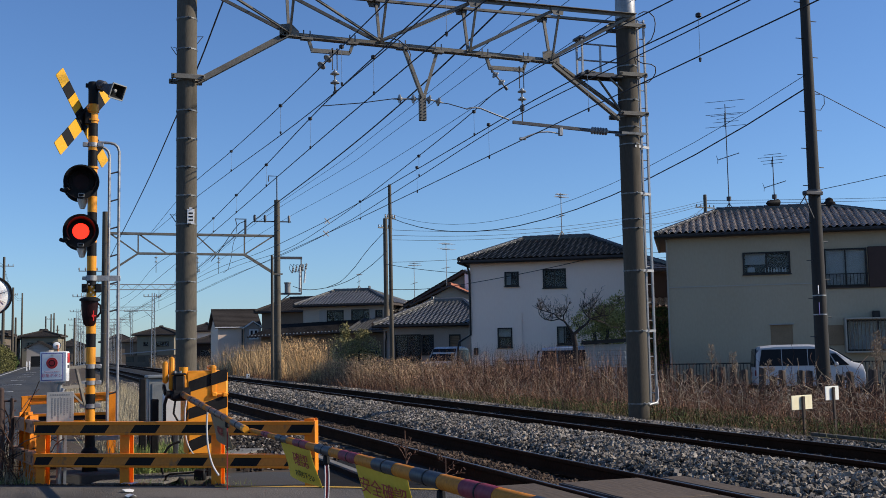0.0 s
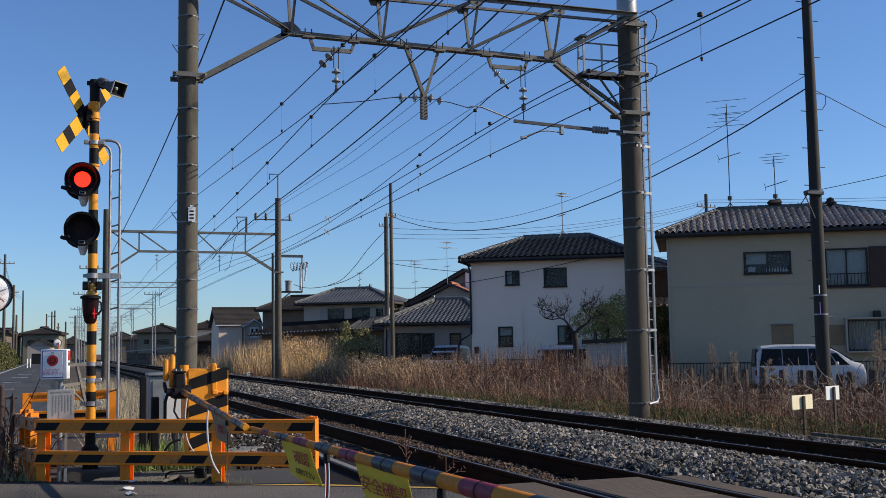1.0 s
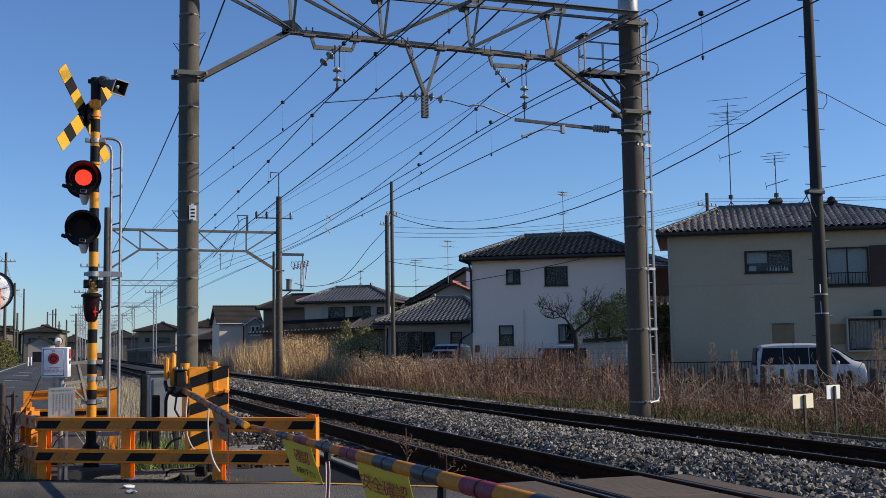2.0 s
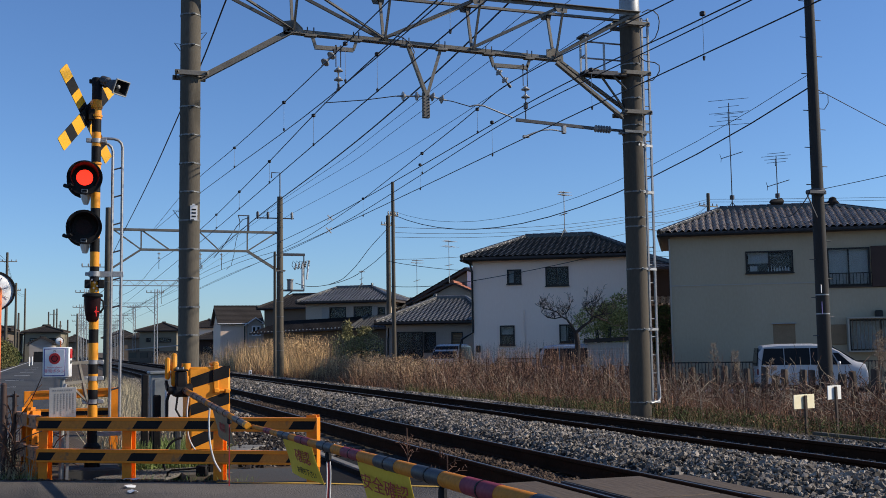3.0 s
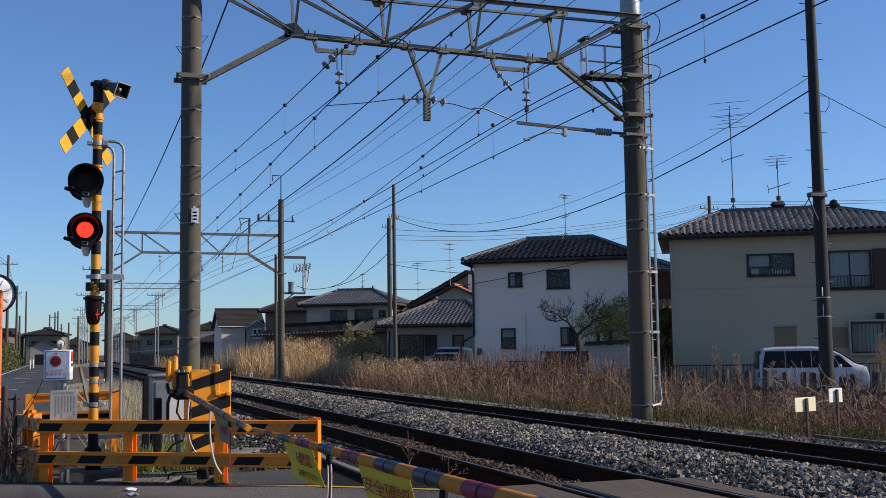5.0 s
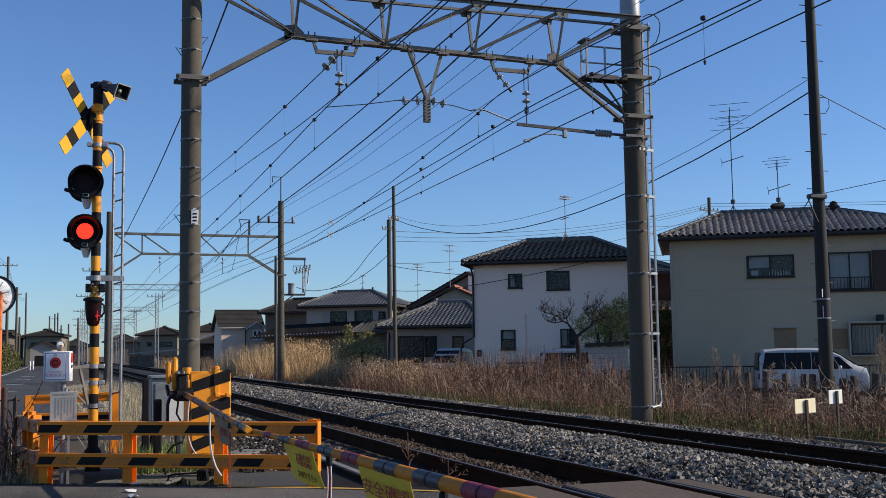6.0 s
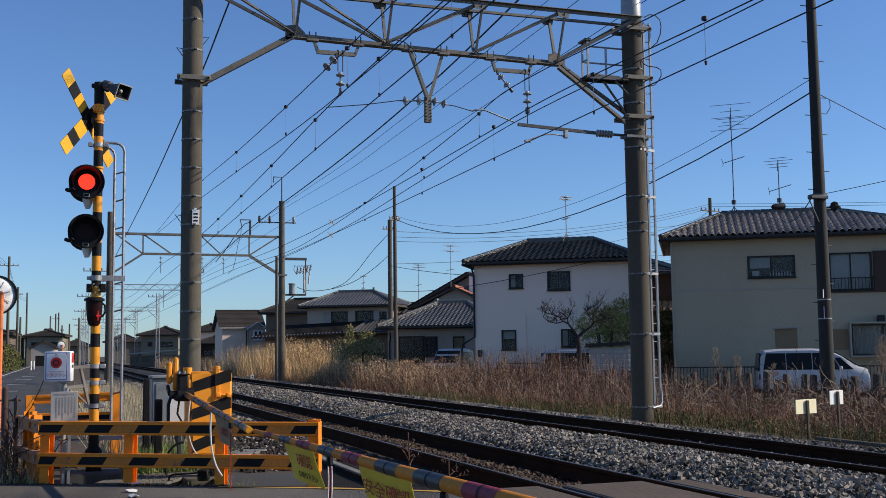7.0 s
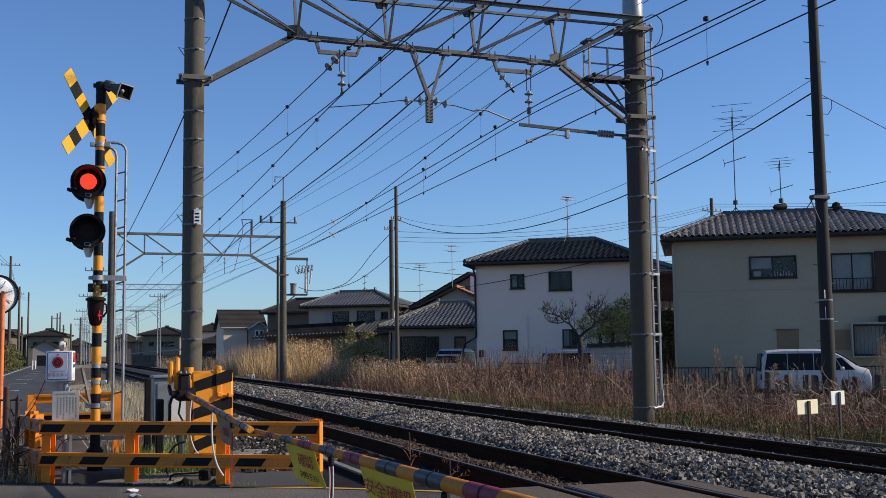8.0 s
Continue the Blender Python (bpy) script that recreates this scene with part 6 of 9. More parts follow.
def tile_slope(a, b, c, d, pitch=0.30, row=0.27, wave=0.09, lip=0.024):
    """A field of wavy tiles on the plane a b (eave) to d c (ridge): a left eave, b right eave, c right top, d left top."""
    a, b, c, d = (Vector(p) for p in (a, b, c, d))
    ux = (b - a).normalized()
    up = d - a
    up = (up - ux * up.dot(ux))
    rise = up.length
    uy = up.normalized()
    nrm = ux.cross(uy).normalized()
    if nrm.z < 0:
        nrm = -nrm
    w = (b - a).length
    l0, l1, r0, r1 = 0.0, (d - a).dot(ux), w, (c - a).dot(ux)
    per = 8
    us = [k * pitch / per for k in range(int(w / pitch * per) + 2)]
    vs = []
    k = 0
    while k * row < rise:
        vs += [(k * row, lip), (min(rise, (k + 1) * row - 0.002), 0.0)]
        k += 1
    verts, faces = [], []
    for v, lift in vs:
        f = v / rise
        lo, hi = l0 + (l1 - l0) * f, r0 + (r1 - r0) * f
        for u in us:
            uu = min(max(u, lo), hi)
            ph = (uu / pitch) % 1.0
            hgt = wave * math.sin(math.pi * ph / 0.66) ** 0.8 if ph < 0.66 else -0.2 * wave * math.sin(math.pi * (ph - 0.66) / 0.34)
            verts.append(a + ux * uu + uy * v + nrm * (hgt + lift))
    n = len(us)
    for j in range(len(vs) - 1):
        for i in range(n - 1):
            faces.append((j * n + i, j * n + i + 1, (j + 1) * n + i + 1, (j + 1) * n + i))
    bb = B()
    bb.v, bb.f = [tuple(p) for p in verts], faces
    return bb


def ridge_line(parent, p, q, mat, r=0.10):
    p, q = Vector(p), Vector(q)
    n = max(3, int((q - p).length / 0.33))
    line = part("ridge", B().beam(p - Vector((0, 0, 0.05)), q - Vector((0, 0, 0.05)), 0.22, 0.16), mat, parent)
    b = B()
    for k in range(n):
        a, c = p.lerp(q, k / n), p.lerp(q, (k + 0.96) / n)
        b.cyl(a, c, r, r * 0.86, 10)
    tagged(part("ridge_tiles", b, mat, line), kind="stuff")
    return line


def hip_roof(parent, x0, x1, y0, y1, z, rise, mat, over=0.5, ridge=None, pitch=0.30, row=0.27, gutter=True, caps="", wave=0.06, lip=0.03):
    """A hipped roof over the rectangle, its eaves at z."""
    X0, X1, Y0, Y1 = x0 - over, x1 + over, y0 - over, y1 + over
    half = (Y1 - Y0) / 2
    ra, rb = ridge if ridge else (X0 + half * 0.95, X1 - half * 0.95)
    ym = (Y0 + Y1) / 2
    A, Bc, C, D = (X0, Y0, z), (X1, Y0, z), (X1, Y1, z), (X0, Y1, z)
    R0, R1 = (ra, ym, z + rise), (rb, ym, z + rise)
    deck = B().add([A, Bc, C, D, R0, R1, *[(p[0], p[1], p[2] - 0.14) for p in (A, Bc, C, D)]],
                   [(0, 1, 5, 4), (1, 2, 5), (2, 3, 4, 5), (3, 0, 4), (0, 6, 7, 1), (1, 7, 8, 2), (2, 8, 9, 3), (3, 9, 6, 0), (6, 9, 8, 7)])
    roof = part("roof", deck, "soffit", parent, smooth=False)
    tagged(part("roof_tiles", tile_slope(A, Bc, R1, R0, pitch, row, wave, lip), mat, roof), kind="stuff")
    tagged(part("roof_tiles", tile_slope(D, A, R0, R0, pitch, row, wave, lip), mat, roof), kind="stuff")
    tagged(part("roof_tiles", tile_slope(Bc, C, R1, R1, pitch, row, wave, lip), mat, roof), kind="stuff")
    up = lambda p: (p[0], p[1], p[2] + 0.09)
    ridge_line(roof, up(R0), up(R1), caps or mat, 0.12)
    for p, q in ((A, R0), (Bc, R1), (C, R1), (D, R0)):
        ridge_line(roof, up(p), up(q), caps or mat, 0.085)
    if gutter:
        part("gutter", B().cyl((X0, Y0 - 0.04, z - 0.1), (X1, Y0 - 0.04, z - 0.1), 0.06, 0.06, 10), "frame_dark", roof)
        part("gutter", B().cyl((X0 - 0.04, Y0, z - 0.1), (X0 - 0.04, Y1, z - 0.1), 0.06, 0.06, 10), "frame_dark", roof)
    return roof


def gable_roof(parent, x0, x1, y0, y1, z, rise, mat, over=0.4, along="x", wave=0.02):
    """A gabled roof whose ridge runs along x or y."""
    X0, X1, Y0, Y1 = x0 - over, x1 + over, y0 - over, y1 + over
    if along == "x":
        ym = (Y0 + Y1) / 2
        e = [(X0, Y0, z), (X1, Y0, z), (X1, Y1, z), (X0, Y1, z)]
        r0, r1 = (X0, ym, z + rise), (X1, ym, z + rise)
        slopes = ((e[0], e[1], r1, r0), (e[2], e[3], r0, r1))
    else:
        xm = (X0 + X1) / 2
        e = [(X0, Y0, z), (X1, Y0, z), (X1, Y1, z), (X0, Y1, z)]
        r0, r1 = (xm, Y0, z + rise), (xm, Y1, z + rise)
        slopes = ((e[3], e[0], r0, r1), (e[1], e[2], r1, r0))
    roof = None
    for s in slopes:
        deck = B().slab([Vector(p) - Vector((0, 0, 0.14)) for p in s], (0, 0, 0.13))
        if roof is None:
            roof = part("roof", deck, "soffit", parent, smooth=False)
        else:
            part("roof_deck", deck, "soffit", roof, smooth=False)
    for s in slopes:
        tagged(part("roof_tiles", tile_slope(*s, 0.30, 0.27, wave), mat, roof), kind="stuff")
    ridge_line(roof, Vector(r0) + Vector((0, 0, 0.06)), Vector(r1) + Vector((0, 0, 0.06)), mat, 0.09)
    return roof


def shell(parent, x0, x1, y0, y1, h, mat, openings=(), side=(), z=0.0):
    """Four walls and a dark floor and ceiling; openings pierce the front, side the right wall."""
    t = 0.16
    b = wall_mesh(x1 - x0, h, t, openings)
    b.v = [(p[0] + x0, p[1] + y0, p[2] + z) for p in b.v]
    part("wall", b, mat, parent, smooth=False)
    part("wall", B().box(((x0 + x1) / 2, y1 - t / 2, z + h / 2), (x1 - x0, t, h)), mat, parent)
    part("wall", B().box((x0 + t / 2, (y0 + y1) / 2, z + h / 2), (t, y1 - y0 - 2 * t, h)), mat, parent)
    part("wall", B().box((x1 - t / 2, (y0 + y1) / 2, z + h / 2), (t, y1 - y0 - 2 * t, h)), mat, parent)
    part("partition", B().box(((x0 + x1) / 2, y0 + 2.2, z + h / 2), (x1 - x0 - 2 * t, 0.08, h)), "room_dark", parent)
    for k in range(int(h / 2.7 + 0.5) + 1):
        part("floor_slab", B().box(((x0 + x1) / 2, y0 + 1.2, z + min(h - 0.06, k * 2.75 + 0.05)), (x1 - x0 - 2 * t, 1.9, 0.08)), "room_dark", parent)


def down_pipe(parent, x, y, z0, z1):
    part("down_pipe", B().tube([(x + 0.12, y - 0.35, z1), (x + 0.05, y - 0.08, z1 - 0.35), (x, y - 0.06, z1 - 0.6), (x, y - 0.06, z0)], 0.045, 8), "frame_dark", parent)


def antenna(x, y, z, h, big=1.0, turn=0.0, label="roof antenna on a thin mast with guy wires"):
    t = thing("tv_antenna", pose(x, y, z, 0, 0, turn), label, "antenna", "roof antennas")
    part("mast", B().cyl((0, 0, 0), (0, 0, h), 0.024, 0.020, 8), "galvanised", t)
    part("mast_foot", B().beam((-0.3, 0, -0.2), (0, 0, 0.25), 0.03, 0.03).beam((0.3, 0, -0.2), (0, 0, 0.25), 0.03, 0.03).beam((0, 0.3, -0.2), (0, 0, 0.25), 0.03, 0.03), "steel_grey", t)
    for z0, n, span in ((h - 0.1, 4, 1.0 * big), (h - 0.55 * big, 3, 1.15 * big)):
        part("boom", B().beam((0, -0.35 * big, z0), (0, 0.35 * big, z0), 0.03, 0.03), "steel_grey", t)
        for k in range(n):
            w = span * (1 - 0.12 * k)
            part("rod", B().cyl((-w, -0.3 * big + 0.6 * big * k / (n - 1), z0 + 0.02), (w, -0.3 * big + 0.6 * big * k / (n - 1), z0 + 0.02), 0.012, seg=5), "galvanised", t)
    z0 = h * 0.45
    part("boom", B().beam((-0.5 * big, 0.0, z0 - 0.05), (0.55 * big, 0.1, z0 + 0.1), 0.03, 0.03), "steel_grey", t)
    for k in range(5):
        part("rod", B().cyl((-0.4 * big + k * 0.22 * big, -0.12, z0 + k * 0.03 - 0.04), (-0.4 * big + k * 0.22 * big, 0.2, z0 + k * 0.03 - 0.04), 0.008, seg=5), "steel_grey", t)
    return t


def yagi(x, y, z, h, rods, low, turn, label):
    """A roof antenna: rods of (height, half length) on a short boom, a small slanted one below."""
    t = thing("tv_antenna", pose(x, y, z, 0, 0, turn), label, "antenna", "roof antennas")
    part("mast", B().cyl((0, 0, -0.3), (0, 0, h), 0.024, 0.018, 8), "steel_dark", t)
    part("mast_foot", B().beam((-0.28, 0, -0.2), (0, 0, 0.25), 0.035, 0.035).beam((0.28, 0, -0.2), (0, 0, 0.25), 0.035, 0.035).beam((0, 0.3, -0.2), (0, 0, 0.25), 0.03, 0.03), "steel_dark", t)
    part("mast_joint", B().cyl((0, 0, 0.36), (0, 0, 0.54), 0.10, 0.10, 10), "steel_dark", t)
    for k, (z0, w) in enumerate(rods):
        part("rod", B().cyl((-w, (k % 3 - 1) * 0.25, z0), (w, (k % 3 - 1) * 0.25, z0 + 0.03), 0.011, seg=5), "steel_dark", t)
    part("boom", B().beam((0, -0.4, rods[2][0]), (0, 0.4, rods[2][0]), 0.035, 0.035).beam((-0.04, 0, rods[-2][0] - 0.25), (-0.04, 0, rods[2][0]), 0.03, 0.03), "steel_dark", t)
    arm = part("lower_boom", B().beam((-0.42, 0.02, low - 0.10), (0.52, 0.06, low + 0.16), 0.028, 0.028), "steel_dark", t)
    for k in range(9):
        f = k / 8
        part("rod", B().cyl((-0.40 + 0.9 * f, -0.13, low - 0.09 + 0.25 * f), (-0.40 + 0.9 * f, 0.16, low - 0.09 + 0.25 * f), 0.007, seg=5), "steel_dark", arm)
    part("reflector", B().beam((-0.40, 0, low - 0.10), (-0.46, 0, low + 0.10), 0.02, 0.02).beam((-0.40, 0, low - 0.10), (-0.42, 0, low - 0.26), 0.02, 0.02), "steel_dark", arm)


GRID = -32.0


def at(o, x, y):
    """World place of a point in a house's own plan."""
    a = radians(GRID)
    return o[0] + x * math.cos(a) - y * math.sin(a), o[1] + x * math.sin(a) + y * math.cos(a)


LOW = -0.6


def house_green():
    o = (23.9, 39.45)
    t = thing("house", pose(*o, LOW, 0, 0, GRID), "two-storey grey-green stucco house with dark tiled hip roof", "house", "houses beyond the railway")
    op = [(3.0, 4.67, 1.86, 0.90), (3.97, 1.72, 0.86, 0.88), (6.16, 4.08, 1.62, 1.52), (6.88, 1.50, 2.4, 1.22)]
    shell(t, 0, 10.8, 0, 6.4, 6.35, "wall_green", op)
    part("trim", B().box((2.95, -0.012, 4.235), (5.9, 0.02, 0.05)), "wall_cream", t, "pale horizontal trim")
    part("joint", B().box((5.95, -0.008, 3.1), (0.03, 0.016, 6.2)), "wall_olive", t)
    window(t, *op[0], "slide", blind=(0.27, 0.42, 0.55))
    part("box", B().box((3.32, 0.14, 4.86), (0.28, 0.12, 0.2), 0.01), "bottle_white", t, "pale box on the window sill")
    random.seed(9)
    for k in range(8):
        w = random.uniform(0.04, 0.09)
        x = 3.9 + k * 0.11
        part("bottle", B().lathe((x, 0.10, 4.74), (0, 0, 1), [(0, w / 2), (0.09, w / 2), (0.12, w / 4), (random.uniform(0.14, 0.24), w / 5)], 8), "bottle_white", t, "bottle standing on the window sill")
    part("shutter_panel", B().box((4.40, 0.03, 2.16), (0.86, 0.04, 0.88), 0.005), "shutter_tan", t, "closed tan shutter")
    part("sill_hood", B().box((4.40, -0.05, 2.62), (0.95, 0.12, 0.04), 0.005), "galvanised", t)
    w2 = window(t, *op[2], "slide", blind=(0.5, 0.98, 0.98))
    for k in range(13):
        part("bar", B().box((6.20 + k * 0.13, -0.12, 4.34), (0.022, 0.022, 0.44)), "frame_dark", w2)
    part("rail", B().box((6.97, -0.12, 4.57), (1.66, 0.035, 0.035)).box((6.97, -0.12, 4.12), (1.66, 0.035, 0.035)), "frame_dark", w2)
    part("shutter_box", B().box((9.1, -0.06, 4.82), (2.56, 0.12, 1.62), 0.01), "shutter_box", t, "dark red-brown shutter box")
    part("trim", B().box((8.4, -0.03, 4.03), (4.6, 0.10, 0.07), 0.008), "soffit", t)
    w3 = window(t, *op[3], "slide", blind=(0.5, 0.98, 0.98))
    part("bay_frame", B().box((8.1, -0.22, 2.78), (2.62, 0.44, 0.06), 0.005).box((8.1, -0.22, 1.46), (2.62, 0.44, 0.06), 0.005).box((6.81, -0.22, 2.12), (0.06, 0.44, 1.32), 0.005), "wall_cream", w3, "pale metal window guard")
    for k in range(17):
        part("bar", B().box((6.95 + k * 0.145, -0.42, 2.12), (0.024, 0.024, 1.26)), "shutter_brown", w3)
    part("shutter_panel", B().box((6.46, -0.03, 2.14), (0.60, 0.05, 0.80), 0.005), "shutter_tan", t)
    part("vent_hood", B().box((8.0, -0.12, 2.93), (0.28, 0.24, 0.28), 0.03), "frame_dark", t)
    part("drain_pipe", B().cyl((5.98, -0.07, 0.2), (5.98, -0.07, 6.2), 0.035, 0.035, 8), "wall_olive", t)
    hip_roof(t, 0, 10.8, 0, 6.4, 6.40, 1.27, "tile_charcoal", 0.42, (2.15, 6.85), 0.28, 0.27, caps="tile_black", wave=0.08, lip=0.04)
    b = B().lathe((6.88, 3.2, 7.70), (0, 0, 1), [(0, 0.24), (0.14, 0.26), (0.22, 0.17), (0.32, 0.15), (0.38, 0.04)], 12)
    part("ridge_end", b, "roof_plain", t, "ornamental ridge end tile")
    part("corner_board", B().box((-0.02, -0.02, 3.1), (0.07, 0.06, 6.2), 0.005), "wall_cream", t)
    x, y = at(o, 2.70, 3.2)
    yagi(x, y, LOW + 7.78, 4.68, ((4.75, 0.86), (4.5, 0.45), (4.28, 0.86), (4.12, 0.62), (4.02, 0.38), (3.92, 0.55), (3.62, 0.86)), 2.30, -36, "tall roof antenna on a mast with long rods")
    x, y = at(o, 4.62, 3.2)
    yagi(x, y, LOW + 7.78, 2.22, ((2.26, 0.36), (2.18, 0.62), (2.08, 0.50), (2.0, 0.45), (1.9, 0.40)), 0.96, -36, "roof antenna with short rods on a mast")


def house_white():
    o = (17.98, 46.89)
    t = thing("house", pose(*o, LOW, 0, 0, GRID), "two-storey white stucco house with black tiled hip roof", "house", "houses beyond the railway")
    op = [(1.60, 4.68, 0.66, 0.66), (3.36, 4.55, 1.05, 0.86), (1.22, 1.90, 0.68, 0.90), (3.93, 1.98, 0.66, 0.82)]
    shell(t, 0, 7.25, 0, 7, 5.85, "wall_white", op)
    window(t, *op[0], "slide", blind=(0.3, 0.4, 0.9))
    window(t, *op[1], "slide")
    window(t, *op[2], "sash", blind=(0.5, 0.9, 0.45))
    window(t, *op[3], "slide", blind=(0.3, 0.5, 0.9))
    hip_roof(t, 0, 7.25, 0, 7, 5.90, 1.22, "tile_black", 0.42, (1.98, 5.26), 0.27, 0.27, wave=0.045, lip=0.05)
    part("down_pipe", B().tube([(-0.42, -0.5, 5.85), (-0.1, -0.1, 5.65), (-0.02, -0.06, 5.3), (-0.02, -0.06, 2.5), (-0.55, -0.06, 2.2), (-0.62, -0.06, 1.9), (-0.62, -0.06, 0.0)], 0.05, 8), "frame_dark", t, "dark rain pipe")
    part("pipe", B().cyl((2.35, -0.03, 1.7), (2.35, -0.03, 3.5), 0.03, 0.03, 8), "wall_white", t)
    part("meter_box", B().box((0.22, -0.06, 1.75), (0.2, 0.12, 0.32), 0.02), "frame_dark", t, "small dark electricity meter")
    part("wall_base", B().box((3.6, -0.01, 0.2), (7.25, 0.03, 0.4)), "concrete", t)
    x, y = at(o, 3.9, 3.5)
    antenna(x, y, LOW + 7.25, 2.1, 0.4, 20, "small roof antenna on a thin mast")


def house_low():
    o = (18.0, 59.3)
    t = thing("house", pose(*o, LOW, 0, 0, GRID), "single-storey grey house with grey wavy tile roof", "house", "houses beyond the railway")
    op = [(0.65, 0.85, 1.52, 1.90), (2.19, 1.60, 0.72, 1.12), (3.78, 1.45, 0.66, 1.25)]
    shell(t, -0.54, 5.2, 0, 7, 3.28, "wall_grey", op)
    for p, k in zip(op, ("slide", "fixed", "shutter")):
        window(t, p[0] - 0.54, *p[1:], k)
    hip_roof(t, -0.54, 5.2, 0, 7, 3.30, 1.42, "tile_grey", 0.48, (1.62, 3.4), 0.25, 0.25, wave=0.05)
    part("ridge_end", B().box((1.55, 3.5, 4.85), (0.16, 0.3, 0.36), 0.03), "tile_grey", t)
    down_pipe(t, -0.42, 0, 0, 2.95)


def house_mid():
    o = (17.3, 82.0)
    t = thing("house", pose(*o, LOW, 0, 0, GRID), "two-storey beige house with grey tiled upper and lower roofs", "house", "houses beyond the railway")
    op = [(1.34, 4.12, 1.87, 0.86), (3.80, 4.12, 1.84, 0.88), (5.69, 4.38, 0.54, 0.52)]
    shell(t, 0.52, 7.14, 0, 7, 5.38, "wall_beige", op)
    for p in op:
        window(t, p[0] + 0.52, *p[1:], "slide")
    part("shutter_panel", B().box((2.12, -0.05, 4.55), (0.60, 0.06, 0.86), 0.01), "wall_grey", t)
    part("shutter_panel", B().box((5.98, -0.05, 4.55), (0.44, 0.06, 0.86), 0.01), "wall_grey", t)
    hip_roof(t, 0.52, 7.14, 0, 7, 5.40, 1.20, "tile_grey", 0.55, (1.85, 4.75), 0.26, 0.28)
    part("ridge_end", B().box((4.75, 3.5, 6.75), (0.14, 0.3, 0.4), 0.03), "tile_grey", t)
    # a wing behind its sunny end
    shell(t, 7.16, 9.2, 2.2, 6.2, 4.75, "wall_white", [(0.5, 3.4, 0.9, 0.7)])
    window(t, 7.66, 3.4, 0.9, 0.7, "slide", y=2.2)
    hip_roof(t, 7.16, 9.2, 2.2, 6.2, 4.78, 0.8, "tile_grey", 0.5, (7.6, 8.2), 0.36, 0.32)
    shell(t, -1.9, 8.0, -2.4, -0.02, 3.15, "wall_brown", [(1.4, 0.7, 2.4, 1.4), (7.2, 0.7, 2.0, 1.4)])
    window(t, -0.5, 0.7, 2.4, 1.4, "slide", y=-2.4)
    window(t, 5.3, 0.7, 2.0, 1.4, "slide", y=-2.4)
    A, Bq, C, D = (-2.75, -3.1, 3.10), (5.0, -3.1, 3.36), (5.0, -0.05, 4.12), (-1.2, -0.05, 4.02)
    deck = part("lower_roof", B().slab([A, Bq, C, D], (0, 0, -0.12)), "soffit", t, smooth=False)
    tagged(part("roof_tiles", tile_slope(A, Bq, C, D, 0.36, 0.32, 0.006), "roof_plain", deck), kind="stuff")
    b = B()
    for k in range(28):
        x = -2.6 + k * 0.27
        b.lathe((x, -3.15, 3.125 + 0.0335 * (x + 2.75)), (0, -1, 0), [(0, 0.05), (0.03, 0.05), (0.035, 0.03)], 8)
    part("eave_tiles", b, "concrete_light", deck, "row of round pale eave tiles")
    A, Bq, C, D = (5.0, -3.3, 3.30), (8.5, -3.3, 3.36), (8.1, -0.05, 4.25), (5.4, -0.05, 4.22)
    deck = part("lower_roof", B().slab([A, Bq, C, D], (0, 0, -0.12)), "soffit", t, smooth=False)
    tagged(part("roof_tiles", tile_slope(A, Bq, C, D, 0.26, 0.28, 0.06), "tile_grey", deck), kind="stuff")
    ridge_line(deck, Vector(A) + Vector((0, 0, 0.09)), Vector(D) + Vector((0, 0, 0.09)), "tile_grey", 0.08)
    x, y = at(o, 3.9, 3.5)
    antenna(x, y, LOW + 6.75, 1.2, 0.25, 10, "small roof antenna on a thin mast")


def house_dark():
    o = (17.0, 97.0)
    t = thing("house", pose(*o, LOW, 0, 0, GRID), "dark brown two-storey house with hip roof", "house", "houses beyond the railway")
    op = [(4.6, 3.3, 1.2, 1.6)]
    shell(t, 0.35, 9.5, 0, 8, 5.50, "wall_brown", op)
    window(t, 4.95, *op[0][1:], "slide")
    hip_roof(t, 0.35, 9.5, 0, 8, 5.52, 1.28, "roof_brown", 0.5, (1.5, 8.0), 0.3, 0.3, wave=0.02)


